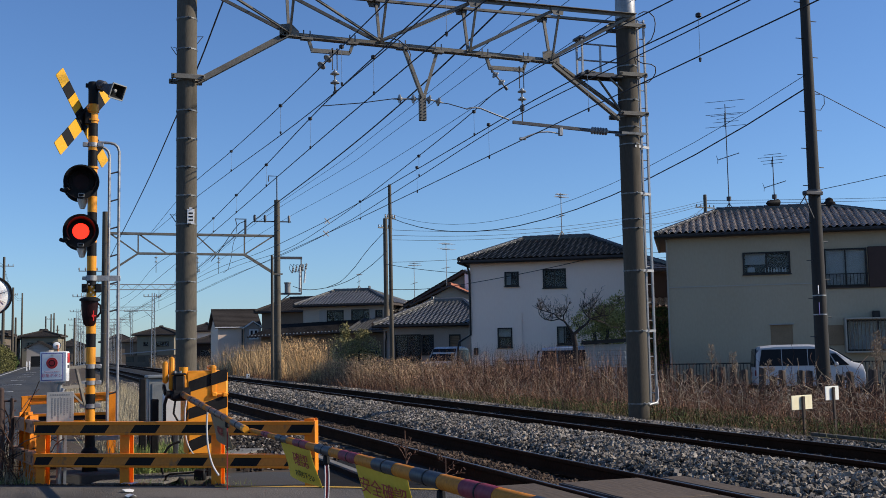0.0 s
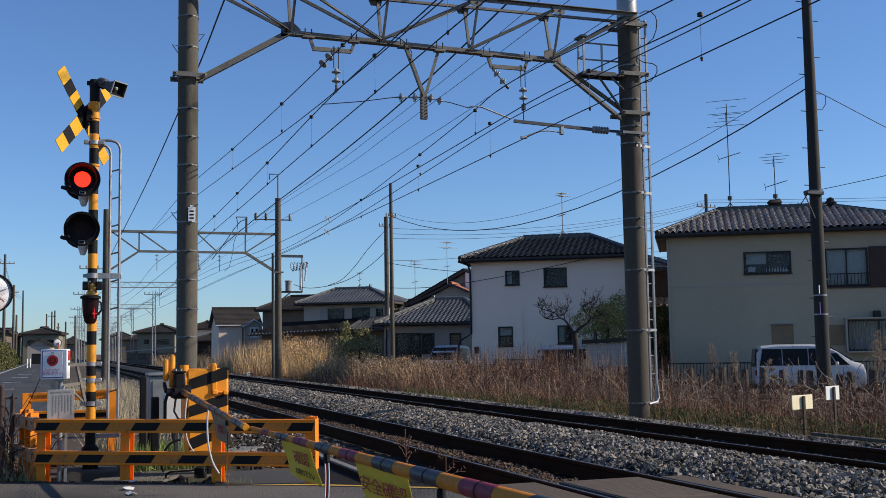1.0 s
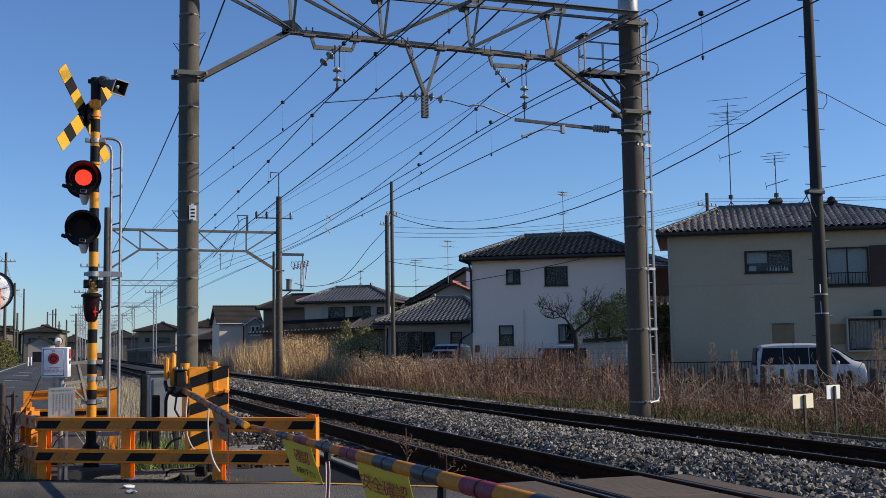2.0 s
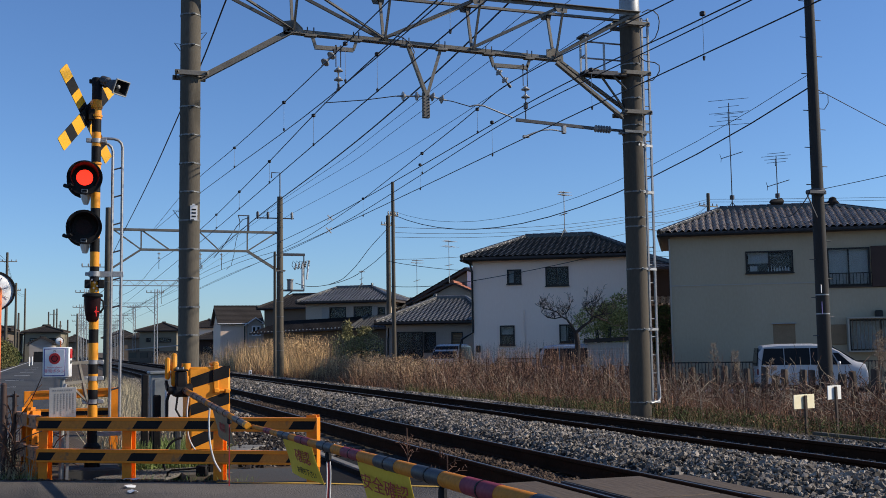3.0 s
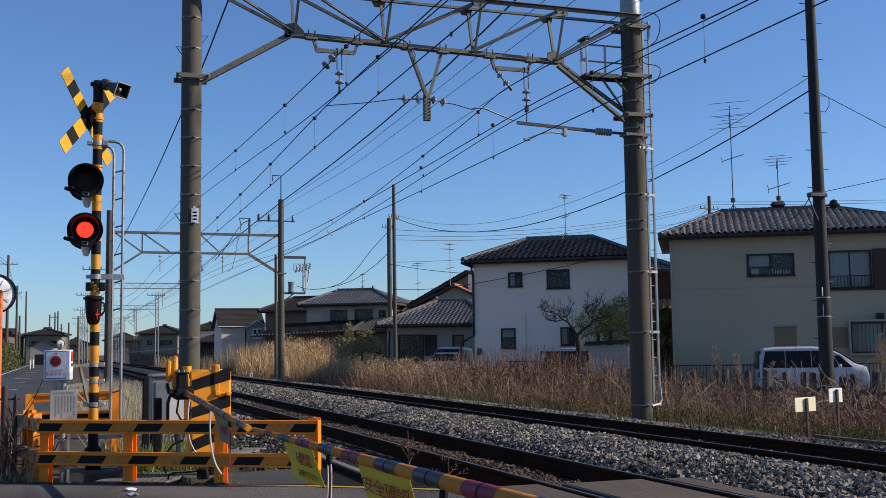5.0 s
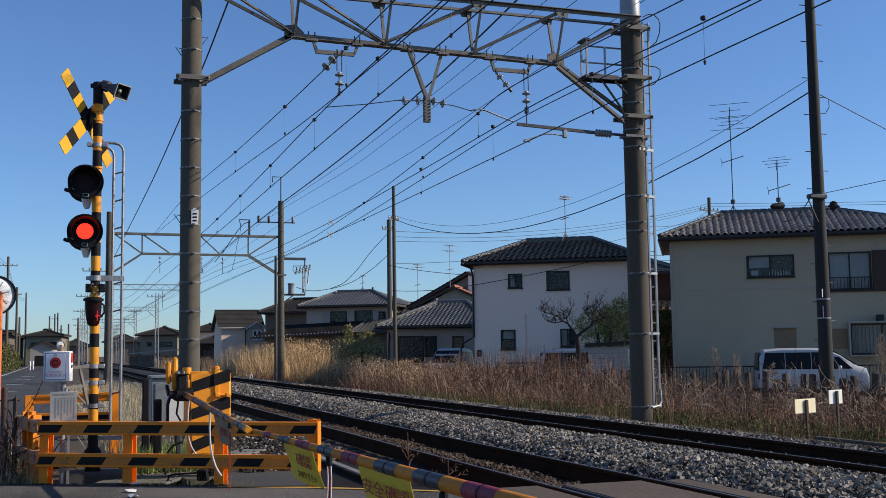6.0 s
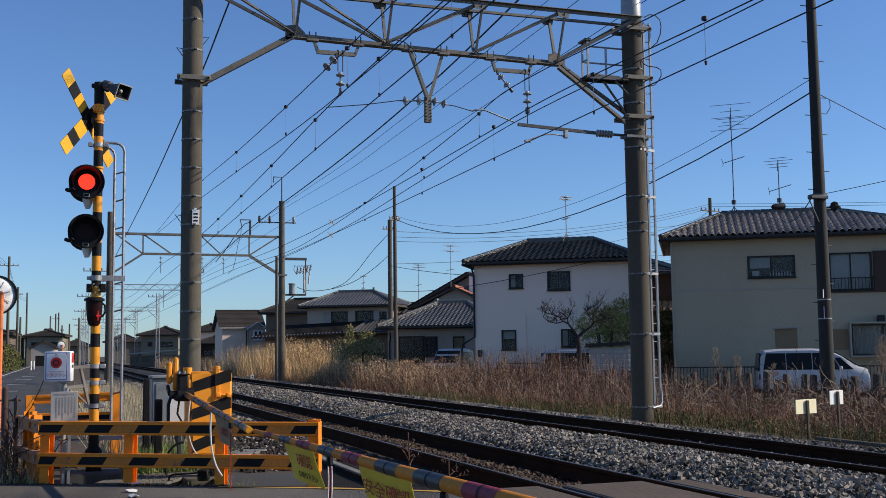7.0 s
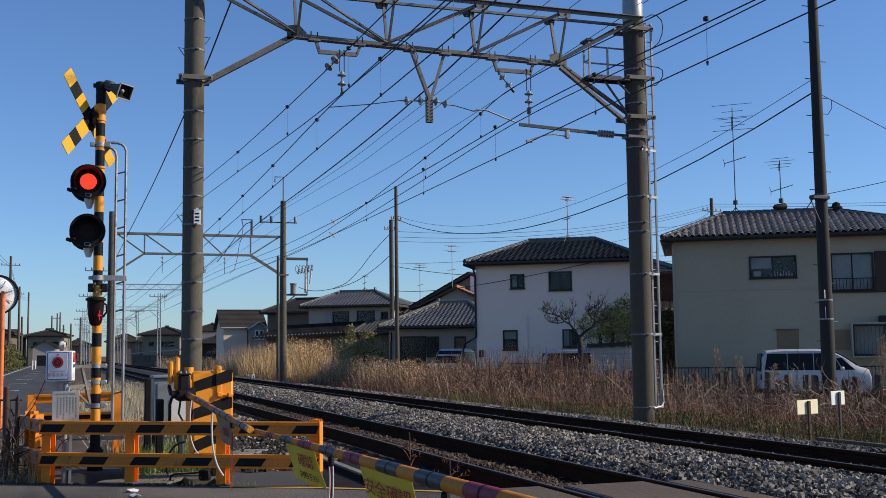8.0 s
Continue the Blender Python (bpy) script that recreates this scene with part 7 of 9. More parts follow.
def house_gable():
    o = (13.75, 101.5)
    t = thing("house", pose(*o, LOW, 0, 0, -1), "two-storey house with plain dark gable roof and white dormer", "house", "houses beyond the railway")
    shell(t, 0.36, 4.05, 0, 5.6, 4.30, "wall_sand")
    part("meter_box", B().box((0.9, -0.06, 1.9), (0.3, 0.12, 0.4), 0.02), "wall_grey", t)
    part("down_pipe", B().cyl((2.55, -0.08, 0.1), (2.55, -0.08, 4.2), 0.05, 0.05, 8), "frame_dark", t)
    gable_roof(t, 0.36, 4.05, 0, 5.6, 4.32, 1.62, "roof_brown", 0.30, "x", wave=0.004)
    part("gable_wall", B().slab([(0.36, 0.05, 4.25), (0.36, 5.55, 4.25), (0.36, 2.8, 5.75)], (0.14, 0, 0)), "wall_sand", t)
    part("eave_board", B().box((2.2, -0.32, 4.28), (4.3, 0.03, 0.07)), "white_paint", t)
    part("dormer_wall", B().slab([(2.75, -0.5, 0.2), (4.25, -0.5, 0.2), (4.25, -0.5, 4.15), (3.45, -0.5, 4.7), (2.75, -0.5, 4.15)], (0, 0.5, 0)), "wall_grey", t, "pale gabled bay")
    part("dormer_panel", B().box((3.55, -0.52, 3.6), (0.85, 0.05, 0.95), 0.01), "white_paint", t, "white window bay")
    for x in (3.34, 3.74):
        part("dormer_window", B().box((x, -0.55, 3.6), (0.2, 0.05, 0.7), 0.01), "frame_dark", t)
    part("verge", B().beam((2.45, -0.62, 4.1), (3.47, -0.62, 4.80), 0.3, 0.07).beam((4.5, -0.62, 4.15), (3.47, -0.62, 4.80), 0.3, 0.07), "white_paint", t, "white verge boards")
    part("porch_roof", B().box((3.5, -0.9, 2.15), (1.5, 0.8, 0.1), 0.01), "white_paint", t)


def house_red():
    o = (28.2, 71.8)
    t = thing("house", pose(*o, LOW, 0, 0, GRID), "tall beige house with a gable and a small red tiled roof", "house", "houses beyond the railway")
    shell(t, -4.5, 4.2, 0, 7, 5.0, "wall_beige", [])
    part("gable_wall", B().slab([(-4.9, 0.0, 4.95), (4.2, 0.0, 4.95), (-1.0, 0.0, 7.15)], (0, 0.16, 0)), "wall_cream", t)
    top = (-1.0, 7.38)
    for x, z in ((-5.4, 5.0), (4.9, 4.9)):
        A, Bq, C, D = (x, -0.6, z), (x, 7.0, z), (top[0], 7.0, top[1]), (top[0], -0.6, top[1])
        deck = part("roof", B().slab([A, Bq, C, D], (0, 0, -0.16)), "soffit", t, smooth=False)
        ring = (Bq, A, D, C) if x < 0 else (A, Bq, C, D)
        tagged(part("roof_tiles", tile_slope(*ring, 0.34, 0.3), "tile_brown", deck), kind="stuff")
    shell(t, -3.75, 1.05, -3.2, -0.02, 5.0, "wall_cream", [])
    gable_roof(t, -3.75, 1.05, -3.2, 0.0, 5.0, 1.25, "tile_red", 0.4, "y")
    part("gable_wall", B().slab([(-3.65, -3.2, 4.95), (0.95, -3.2, 4.95), (-1.35, -3.2, 6.1)], (0, 0.14, 0)), "wall_cream", t)
    part("chimney", B().box((-0.68, -0.35, 6.4), (0.5, 0.4, 2.1), 0.02), "white_paint", t, "white chimney wall")
    x, y = at(o, -5.0, 1.2)
    antenna(x, y, LOW + 5.4, 2.85, 0.5, 15, "small roof antenna on a thin mast")
    x, y = at(o, -1.9, -2.0)
    antenna(x, y, LOW + 6.05, 3.2, 0.85, 40, "small roof antenna on a thin mast")


def house_hip(name_label, o, w, d, h, rise, wall, tile, ops=(), turn=-20.0, over=0.6):
    t = thing("house", pose(*o, LOW, 0, 0, turn), name_label, "house", "houses beyond the railway")
    shell(t, 0, w, 0, d, h, wall, ops)
    for p in ops:
        window(t, *p, "slide")
    hip_roof(t, 0, w, 0, d, h + 0.02, rise, tile, over, None, 0.28, 0.3, wave=0.015)
    return t


def lean_to():
    """A low tiled porch roof on the dark house, with a tall dark corner board beside it."""
    o = at((27.45, 49.72), -0.4, -1.9)
    t = thing("porch", pose(*o, LOW, 0, 0, GRID), "low dark porch with a tiled lean-to roof", "porch")
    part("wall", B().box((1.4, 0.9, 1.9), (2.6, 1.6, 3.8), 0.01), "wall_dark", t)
    A, Bq, C, D = (0.0, -0.3, 3.95), (3.0, -0.3, 3.75), (3.0, 1.7, 4.2), (0.0, 1.7, 4.4)
    deck = part("roof", B().slab([A, Bq, C, D], (0, 0, -0.1)), "soffit", t, smooth=False)
    tagged(part("roof_tiles", tile_slope(A, Bq, C, D, 0.3, 0.27, 0.05), "tile_black", deck), kind="stuff")
    b = B()
    for k in range(10):
        b.lathe((0.1 + k * 0.31, -0.33, 3.96 - k * 0.0207), (0, -1, 0), [(0, 0.05), (0.03, 0.05), (0.035, 0.03)], 8)
    part("eave_tiles", b, "concrete_light", deck, "row of round pale eave tiles")


house_green()
house_white()
house_low()
house_mid()
house_dark()
house_gable()
house_red()
house_hip("grey two-storey house with dark hip roof by the line", (11.7, 171), 5.6, 6.5, 4.95, 1.25, "wall_olive", "roof_brown", [(1.0, 3.3, 0.7, 0.6), (2.9, 3.2, 1.9, 0.7), (2.2, 1.2, 0.8, 1.0)])
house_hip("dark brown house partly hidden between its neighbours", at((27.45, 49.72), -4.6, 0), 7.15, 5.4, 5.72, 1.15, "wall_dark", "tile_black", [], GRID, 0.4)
lean_to()
house_hip("far white house with dark hip roof", (17.9, 160), 4.4, 5, 5.2, 1.1, "wall_white", "roof_brown", [(2.4, 3.4, 0.9, 0.8)])
house_hip("low dark house with a black roof", (16.4, 141), 3.6, 4, 3.3, 0.85, "wall_dark", "roof_brown", [(1.0, 1.2, 1.2, 1.2)])
house_hip("pale two-storey house with dark roof beside the lane", (-10.2, 186), 4.0, 7, 4.9, 1.2, "wall_grey", "roof_brown", [(1.0, 3.0, 1.2, 1.0)], -8)
house_hip("grey two-storey house with dark roof beyond the lane's bend", (-4.8, 186), 5.4, 7, 5.2, 1.05, "wall_olive", "roof_brown", [(0.7, 3.3, 1.5, 0.9), (3.6, 3.3, 1.1, 0.9)], -8, 0.5)
house_hip("brown house with dark roof beside the lane", (-12.2, 145), 6.4, 8, 4.7, 1.3, "wall_brown", "roof_brown", [(3.0, 2.6, 1.4, 1.0)], -4)
house_hip("beige house behind a hedge beside the lane", (-12.2, 118), 6.0, 8, 3.0, 1.2, "wall_beige", "roof_brown", [(3.6, 0.9, 1.2, 1.1)], -8)

house_hip("far brown house with a dark roof behind the masts", (13.2, 226), 9.5, 8, 4.6, 1.8, "wall_brown", "roof_brown", [(2, 1.2, 1.6, 1.2), (5.5, 1.2, 1.4, 1.2)], -10)
house_hip("far brown house with a dark roof along the line", (11.6, 305), 9.0, 8, 5.6, 2.0, "wall_brown", "roof_brown", [(2, 3.2, 1.6, 1.2)], -6)
house_hip("far brown house with a dark roof beyond the lane", (0.5, 300), 7.0, 8, 4.6, 1.8, "wall_brown", "roof_brown", [(2, 1.2, 1.6, 1.2)], -6)


def garage():
    t = thing("garage", pose(-3.9, 176, -0.25, 0, 0, -6), "grey gabled garage with a dark door at the lane's end", "garage")
    shell(t, 0, 3.2, 0, 6, 2.95, "wall_grey", [(0.6, 0.0, 2.1, 1.7)])
    part("door", B().box((1.65, 0.1, 0.85), (2.1, 0.06, 1.7)), "frame_dark", t)
    part("gable_wall", B().slab([(0.1, 0, 2.9), (3.1, 0, 2.9), (1.6, 0, 3.75)], (0, 0.14, 0)), "wall_grey", t)
    gable_roof(t, 0, 3.2, 0, 6, 2.95, 0.95, "roof_plain", 0.35, "y", wave=0.01)


garage()


def line_shed():
    t = thing("long_shed", pose(8.9, 152, -0.3, 0, 0, -58), "long low shed with a pale roof edge beside the line", "shed")
    part("wall", B().box((5.4, 0.9, 0.8), (10.6, 1.7, 1.6), 0.01), "wall_brown", t)
    part("roof", B().slab([(-0.2, -0.3, 1.75), (11.0, -0.3, 2.2), (11.0, 1.9, 2.3), (-0.2, 1.9, 1.85)], (0, 0, 0.12)), "concrete_light", t, "pale flat roof")
    for k in range(4):
        part("window", B().box((1.0 + k * 2.5, 0.03, 1.1), (1.6, 0.04, 0.7), 0.005), "frame_dark", t)


line_shed()
for x, y in ((-2.75, 125), (-2.6, 132)):
    single("bollard", B().lathe((0, 0, -0.05), (0, 0, 1), [(0, 0.07), (0.95, 0.07), (1.02, 0.04)], 12), "white_paint", "white bollard at the lane's edge", "bollard", "bollards by the lane", m=pose(x, y, -0.12))


# ---- stones, grass and shrubs ----
def fast_mesh(name, verts, faces, mat):
    """A large mesh from arrays of vertices and equal-sided faces."""
    verts, faces = np.asarray(verts, dtype=np.float32), np.asarray(faces, dtype=np.int32)
    me = bpy.data.meshes.new(name)
    me.vertices.add(len(verts))
    me.vertices.foreach_set("co", verts.ravel())
    n, k = faces.shape
    me.loops.add(n * k)
    me.loops.foreach_set("vertex_index", faces.ravel())
    me.polygons.add(n)
    me.polygons.foreach_set("loop_start", np.arange(n, dtype=np.int32) * k)
    me.polygons.foreach_set("loop_total", np.full(n, k, dtype=np.int32))
    me.update(calc_edges=True)
    me.polygons.foreach_set("use_smooth", np.zeros(n, dtype=bool))
    me.validate()
    me.materials.append(M[mat])
    return me


CUBE_V = np.array([(x, y, z) for z in (-1, 1) for y in (-1, 1) for x in (-1, 1)]) * 0.72
CUBE_F = np.array([(0, 2, 3), (0, 3, 1), (4, 5, 7), (4, 7, 6), (0, 1, 5), (0, 5, 4), (2, 6, 7), (2, 7, 3), (0, 4, 6), (0, 6, 2), (1, 3, 7), (1, 7, 5)])


def stones(name, spots, size, mat, label, seed):
    """Many crushed stones lying at the given spots."""
    rng = np.random.default_rng(seed)
    n = len(spots)
    s = size * rng.uniform(0.6, 1.35, (n, 1, 1)) * rng.uniform(0.6, 1.2, (n, 1, 3))
    v = (CUBE_V[None] + rng.uniform(-0.27, 0.27, (n, 8, 3))) * s
    q = rng.normal(size=(n, 4))
    q /= np.linalg.norm(q, axis=1, keepdims=True)
    w, x, y, z = q.T
    rot = np.stack([np.stack([1 - 2 * (y * y + z * z), 2 * (x * y - z * w), 2 * (x * z + y * w)], -1), np.stack([2 * (x * y + z * w), 1 - 2 * (x * x + z * z), 2 * (y * z - x * w)], -1), np.stack([2 * (x * z - y * w), 2 * (y * z + x * w), 1 - 2 * (x * x + y * y)], -1)], 1)
    v = np.einsum("nij,nkj->nki", rot, v) + spots[:, None, :]
    f = CUBE_F[None] + (np.arange(n) * 8)[:, None, None]
    ob = new(name, fast_mesh(name, v.reshape(-1, 3), f.reshape(-1, 3), mat))
    return tagged(ob, label, "gravel", kind="stuff")


def lay_stones():
    rng = np.random.default_rng(4)

    def apart(p, beside_rail):
        """Stones beside a rail are black: its shade, with grime, is put into the colour."""
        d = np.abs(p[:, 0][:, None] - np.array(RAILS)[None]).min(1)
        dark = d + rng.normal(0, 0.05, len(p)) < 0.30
        return p[dark] if beside_rail else p[~dark]

    def strip(x0, x1, y0, y1, per, keep=None):
        n = int((x1 - x0) * (y1 - y0) * per)
        x, y = rng.uniform(x0, x1, n), rng.uniform(y0, y1, n)
        z = np.array([bed_height(a) for a in x]) - 0.012 + rng.uniform(-0.034, 0.042, n) + 0.035 * np.array([noise.noise(Vector((a * 2.5, c * 1.6, 9))) for a, c in zip(x, y)])
        p = np.stack([x, y, z], 1)
        near = np.abs(x[:, None] - np.array(RAILS)[None]).min(1) > 0.09
        return p[near & ((x > 6.2) | (y > edge(x) + 0.05 - 0.9 * (x > 5.5)))]

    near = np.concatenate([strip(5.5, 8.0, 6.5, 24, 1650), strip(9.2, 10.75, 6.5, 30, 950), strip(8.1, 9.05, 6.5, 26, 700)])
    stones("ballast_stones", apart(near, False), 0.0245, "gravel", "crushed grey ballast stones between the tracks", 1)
    stones("greasy_stones", apart(near, True), 0.027, "gravel_shade_dark", "black dirty stones beside the rails, rail shade put into their colour", 8)
    stones("ballast_stones", np.concatenate([strip(5.7, 7.75, 24, 62, 560), strip(9.35, 10.75, 30, 70, 260), strip(3.0, 3.9, 14.5, 60, 160), strip(4.45, 5.3, 30, 60, 80)]), 0.036, "gravel", "crushed grey ballast stones along the line", 2)
    stones("rusty_stones", np.concatenate([strip(4.55, 5.2, 9.4, 30, 1300), strip(3.3, 4.0, 13.6, 30, 500)]), 0.020, "gravel_rusty", "brown rust-stained stones and debris inside the near track", 3)
    n = 5200
    x, y = rng.uniform(2.15, 3.9, n), rng.uniform(13.4, 24, n)
    z = np.array([max(level(a, c), bed_height(a)) for a, c in zip(x, y)]) + rng.uniform(-0.012, 0.03, n)
    p = np.stack([x, y, z], 1)
    stones("ballast_stones", p[:1500], 0.028, "gravel", "loose grey stones spilled beside the near track", 5)
    stones("rusty_stones", p[1500:], 0.026, "gravel_shade_dark", "loose dark stones beside the near track", 6)


lay_stones()


def road_grit():
    """Loose grit and crumbs along the road's ragged edge."""
    rng = np.random.default_rng(17)
    x = rng.uniform(-1.6, 1.7, 1300)
    y = edge(x) + np.abs(rng.normal(0, 0.07, 1300)) * rng.choice((1.0, 1.0, -0.3), 1300)
    z = np.where(y > edge(x), -0.150, -0.126) + rng.uniform(-0.004, 0.006, 1300)
    stones("road_grit", np.stack([x, y, z], 1), 0.012, "gravel_rusty", "loose brown grit along the road's edge", 19)


road_grit()


def lay_sleepers():
    sleeper_mesh = B().box((0, 0, -0.07), (2.0, 0.22, 0.14), 0.012).mesh("sleeper")
    sleeper_mesh.materials.append(M["sleeper"])
    for xc in (4.875, 8.57):
        y = 10.4
        while y < 62:
            ob = new("sleeper", sleeper_mesh)
            ob.matrix_basis = pose(xc, y, -0.20, 0, 0, random.uniform(-0.6, 0.6))
            tagged(ob, "weathered brown sleeper half buried in stones", "sleeper", "railway sleepers")
            y += 0.62


random.seed(3)
lay_sleepers()


def crossing_panels():
    for xc, w, y1 in ((3.98, 0.50, 9.46), (4.87, 0.82, 9.40), (5.60, 0.26, 9.33), (8.57, 0.85, 7.4), (7.2, 1.4, 7.9), (9.6, 0.8, 7.0)):
        t = thing("crossing_panel", pose(xc, 0, 0), "brown worn crossing deck panel level with the rails", "deck panel", "crossing deck panels", "structure")
        y = y1
        while y > -4:
            part("board", B().box((0, y - 0.69, -0.075), (w, 1.37, 0.15), 0.012), "panel_wood", t)
            part("edge_iron", B().box((-w / 2 - 0.008, y - 0.69, -0.07), (0.012, 1.37, 0.13), 0.0), "steel_dark", t)
            y -= 1.385


crossing_panels()


def blades(name, label, spots, hmin, hmax, width, mat, seed, lean=0.25, category="grass", curl=0.35, levels=4):
    """Thin bent blades rising from the spots (arrays of x, y, z)."""
    rng = np.random.default_rng(seed)
    n = len(spots)
    h = rng.uniform(hmin, hmax, n)
    az = rng.uniform(0, 2 * math.pi, n)
    ln = np.abs(rng.normal(0, lean, n))
    d = np.stack([np.cos(az), np.sin(az), np.zeros(n)], 1)
    face = rng.uniform(0, math.pi, n)
    wv = np.stack([np.cos(face), np.sin(face), np.zeros(n)], 1)
    wd = width * rng.uniform(0.6, 1.5, n)
    rows = []
    for k in range(levels):
        f = k / (levels - 1)
        c = spots + np.stack([np.zeros(n), np.zeros(n), h * f], 1) + d * (h * ln * (f + curl * f * f))[:, None]
        c[:, 2] -= h * ln * ln * f * f * 0.6
        half = wv * (wd * (1.0 - 0.85 * f) * 0.5)[:, None]
        rows += [c - half, c + half]
    v = np.stack(rows, 1).reshape(-1, 3)
    base = (np.arange(n) * 2 * levels)[:, None, None]
    f = np.array([(2 * k, 2 * k + 1, 2 * k + 3, 2 * k + 2) for k in range(levels - 1)])[None] + base
    ob = new(name, fast_mesh(name, v, f.reshape(-1, 4), mat))
    return tagged(ob, label, category, kind="stuff")


def leafy(name, mat, o=(0.16, 0.12, 0.05), b=None, vary=0.35):
    return material(name, o, b, 0.8, fine=8, coarse=0.6, bump=0, random=vary, island=True, spec=0.2)


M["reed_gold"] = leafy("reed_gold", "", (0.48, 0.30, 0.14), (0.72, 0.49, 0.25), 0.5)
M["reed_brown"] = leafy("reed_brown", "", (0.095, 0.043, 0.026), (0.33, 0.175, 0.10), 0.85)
M["reed_tan"] = leafy("reed_tan", "", (0.21, 0.125, 0.068), (0.52, 0.365, 0.215), 0.8)
M["reed_grey"] = leafy("reed_grey", "", (0.24, 0.175, 0.115), (0.38, 0.29, 0.20), 0.5)
M["grass_green"] = leafy("grass_green", "", (0.13, 0.19, 0.045), (0.27, 0.31, 0.11), 0.5)
M["grass_olive"] = leafy("grass_olive", "", (0.085, 0.085, 0.03), (0.15, 0.13, 0.055), 0.6)
M["grass_dry"] = leafy("grass_dry", "", (0.36, 0.29, 0.185), (0.50, 0.42, 0.275), 0.4)
M["weed_red"] = leafy("weed_red", "", (0.088, 0.043, 0.029), (0.24, 0.138, 0.09), 0.75)
M["vine_pale"] = leafy("vine_pale", "", (0.24, 0.18, 0.12), (0.40, 0.32, 0.22), 0.5)
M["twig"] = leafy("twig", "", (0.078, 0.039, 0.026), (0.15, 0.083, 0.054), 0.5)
M["bark"] = material("bark", (0.022, 0.016, 0.014), (0.05, 0.038, 0.031), 0.95, fine=18, coarse=3, bump=0.6, stretch=(1, 1, 0.3))
M["leaf_hedge"] = leafy("leaf_hedge", "", (0.065, 0.068, 0.022), (0.15, 0.14, 0.05), 0.6)
M["leaf_pale"] = leafy("leaf_pale", "", (0.19, 0.175, 0.045), (0.38, 0.34, 0.125), 0.6)
M["leaf_green"] = leafy("leaf_green", "", (0.045, 0.075, 0.02), (0.085, 0.115, 0.03), 0.4)
M["leaf_olive"] = leafy("leaf_olive", "", (0.20, 0.185, 0.075), (0.36, 0.31, 0.15), 0.6)


def scatter(x0, x1, y0, y1, n, seed, clump=0.0, scale=0.35):
    """Spots on the ground, gathered in patches when clump is above 0."""
    rng = np.random.default_rng(seed)
    out = []
    while len(out) < n:
        x, y = rng.uniform(x0, x1), rng.uniform(y0, y1)
        if clump and noise.noise(Vector((x * scale, y * scale, seed))) < clump * rng.uniform(-1, 1) - 0.1:
            continue
        out.append((x, y, level(x, y) - 0.03))
    return np.array(out)


def husks(name, label, box_, n, size, mat, seed, lo=0.5, hi=1.55):
    """Small bent leaves held up among the stalks, thicker in patches."""
    rng = np.random.default_rng(seed)
    x, y = rng.uniform(box_[0], box_[1], n), rng.uniform(box_[2], box_[3], n)
    patch = np.array([noise.noise(Vector((a * 0.7, b * 0.5, seed))) for a, b in zip(x, y)])
    z = np.array([level(a, 0) for a in x]) + lo + (hi - lo) * rng.uniform(0, 1, n) * (0.75 + 0.5 * patch)
    p = np.stack([x, y, z], 1)
    a = rng.normal(size=(n, 3)) * np.array([1, 1, 1.6])
    a /= np.linalg.norm(a, axis=1, keepdims=True)
    c = np.cross(a, rng.normal(size=(n, 3)))
    c /= np.linalg.norm(c, axis=1, keepdims=True)
    s = size * rng.uniform(0.5, 1.6, (n, 1))
    bend = np.cross(a, c) * s * 0.5
    v = np.stack([p - a * s, p - c * s * 0.16 + bend, p + c * s * 0.16 + bend, p + a * s], 1).reshape(-1, 3)
    f = (np.arange(n) * 4)[:, None, None] + np.array([(0, 1, 2), (1, 3, 2)])[None]
    return tagged(new(name, fast_mesh(name, v, f.reshape(-1, 3), mat)), label, "dry leaves", kind="stuff")


def left_of(spots, share, soft=0.012, seed=3):
    """Keeps the spots whose x is less than a share of y, with a ragged edge."""
    rng = np.random.default_rng(seed)
    return spots[spots[:, 0] < spots[:, 1] * (share + rng.normal(0, soft, len(spots)))]


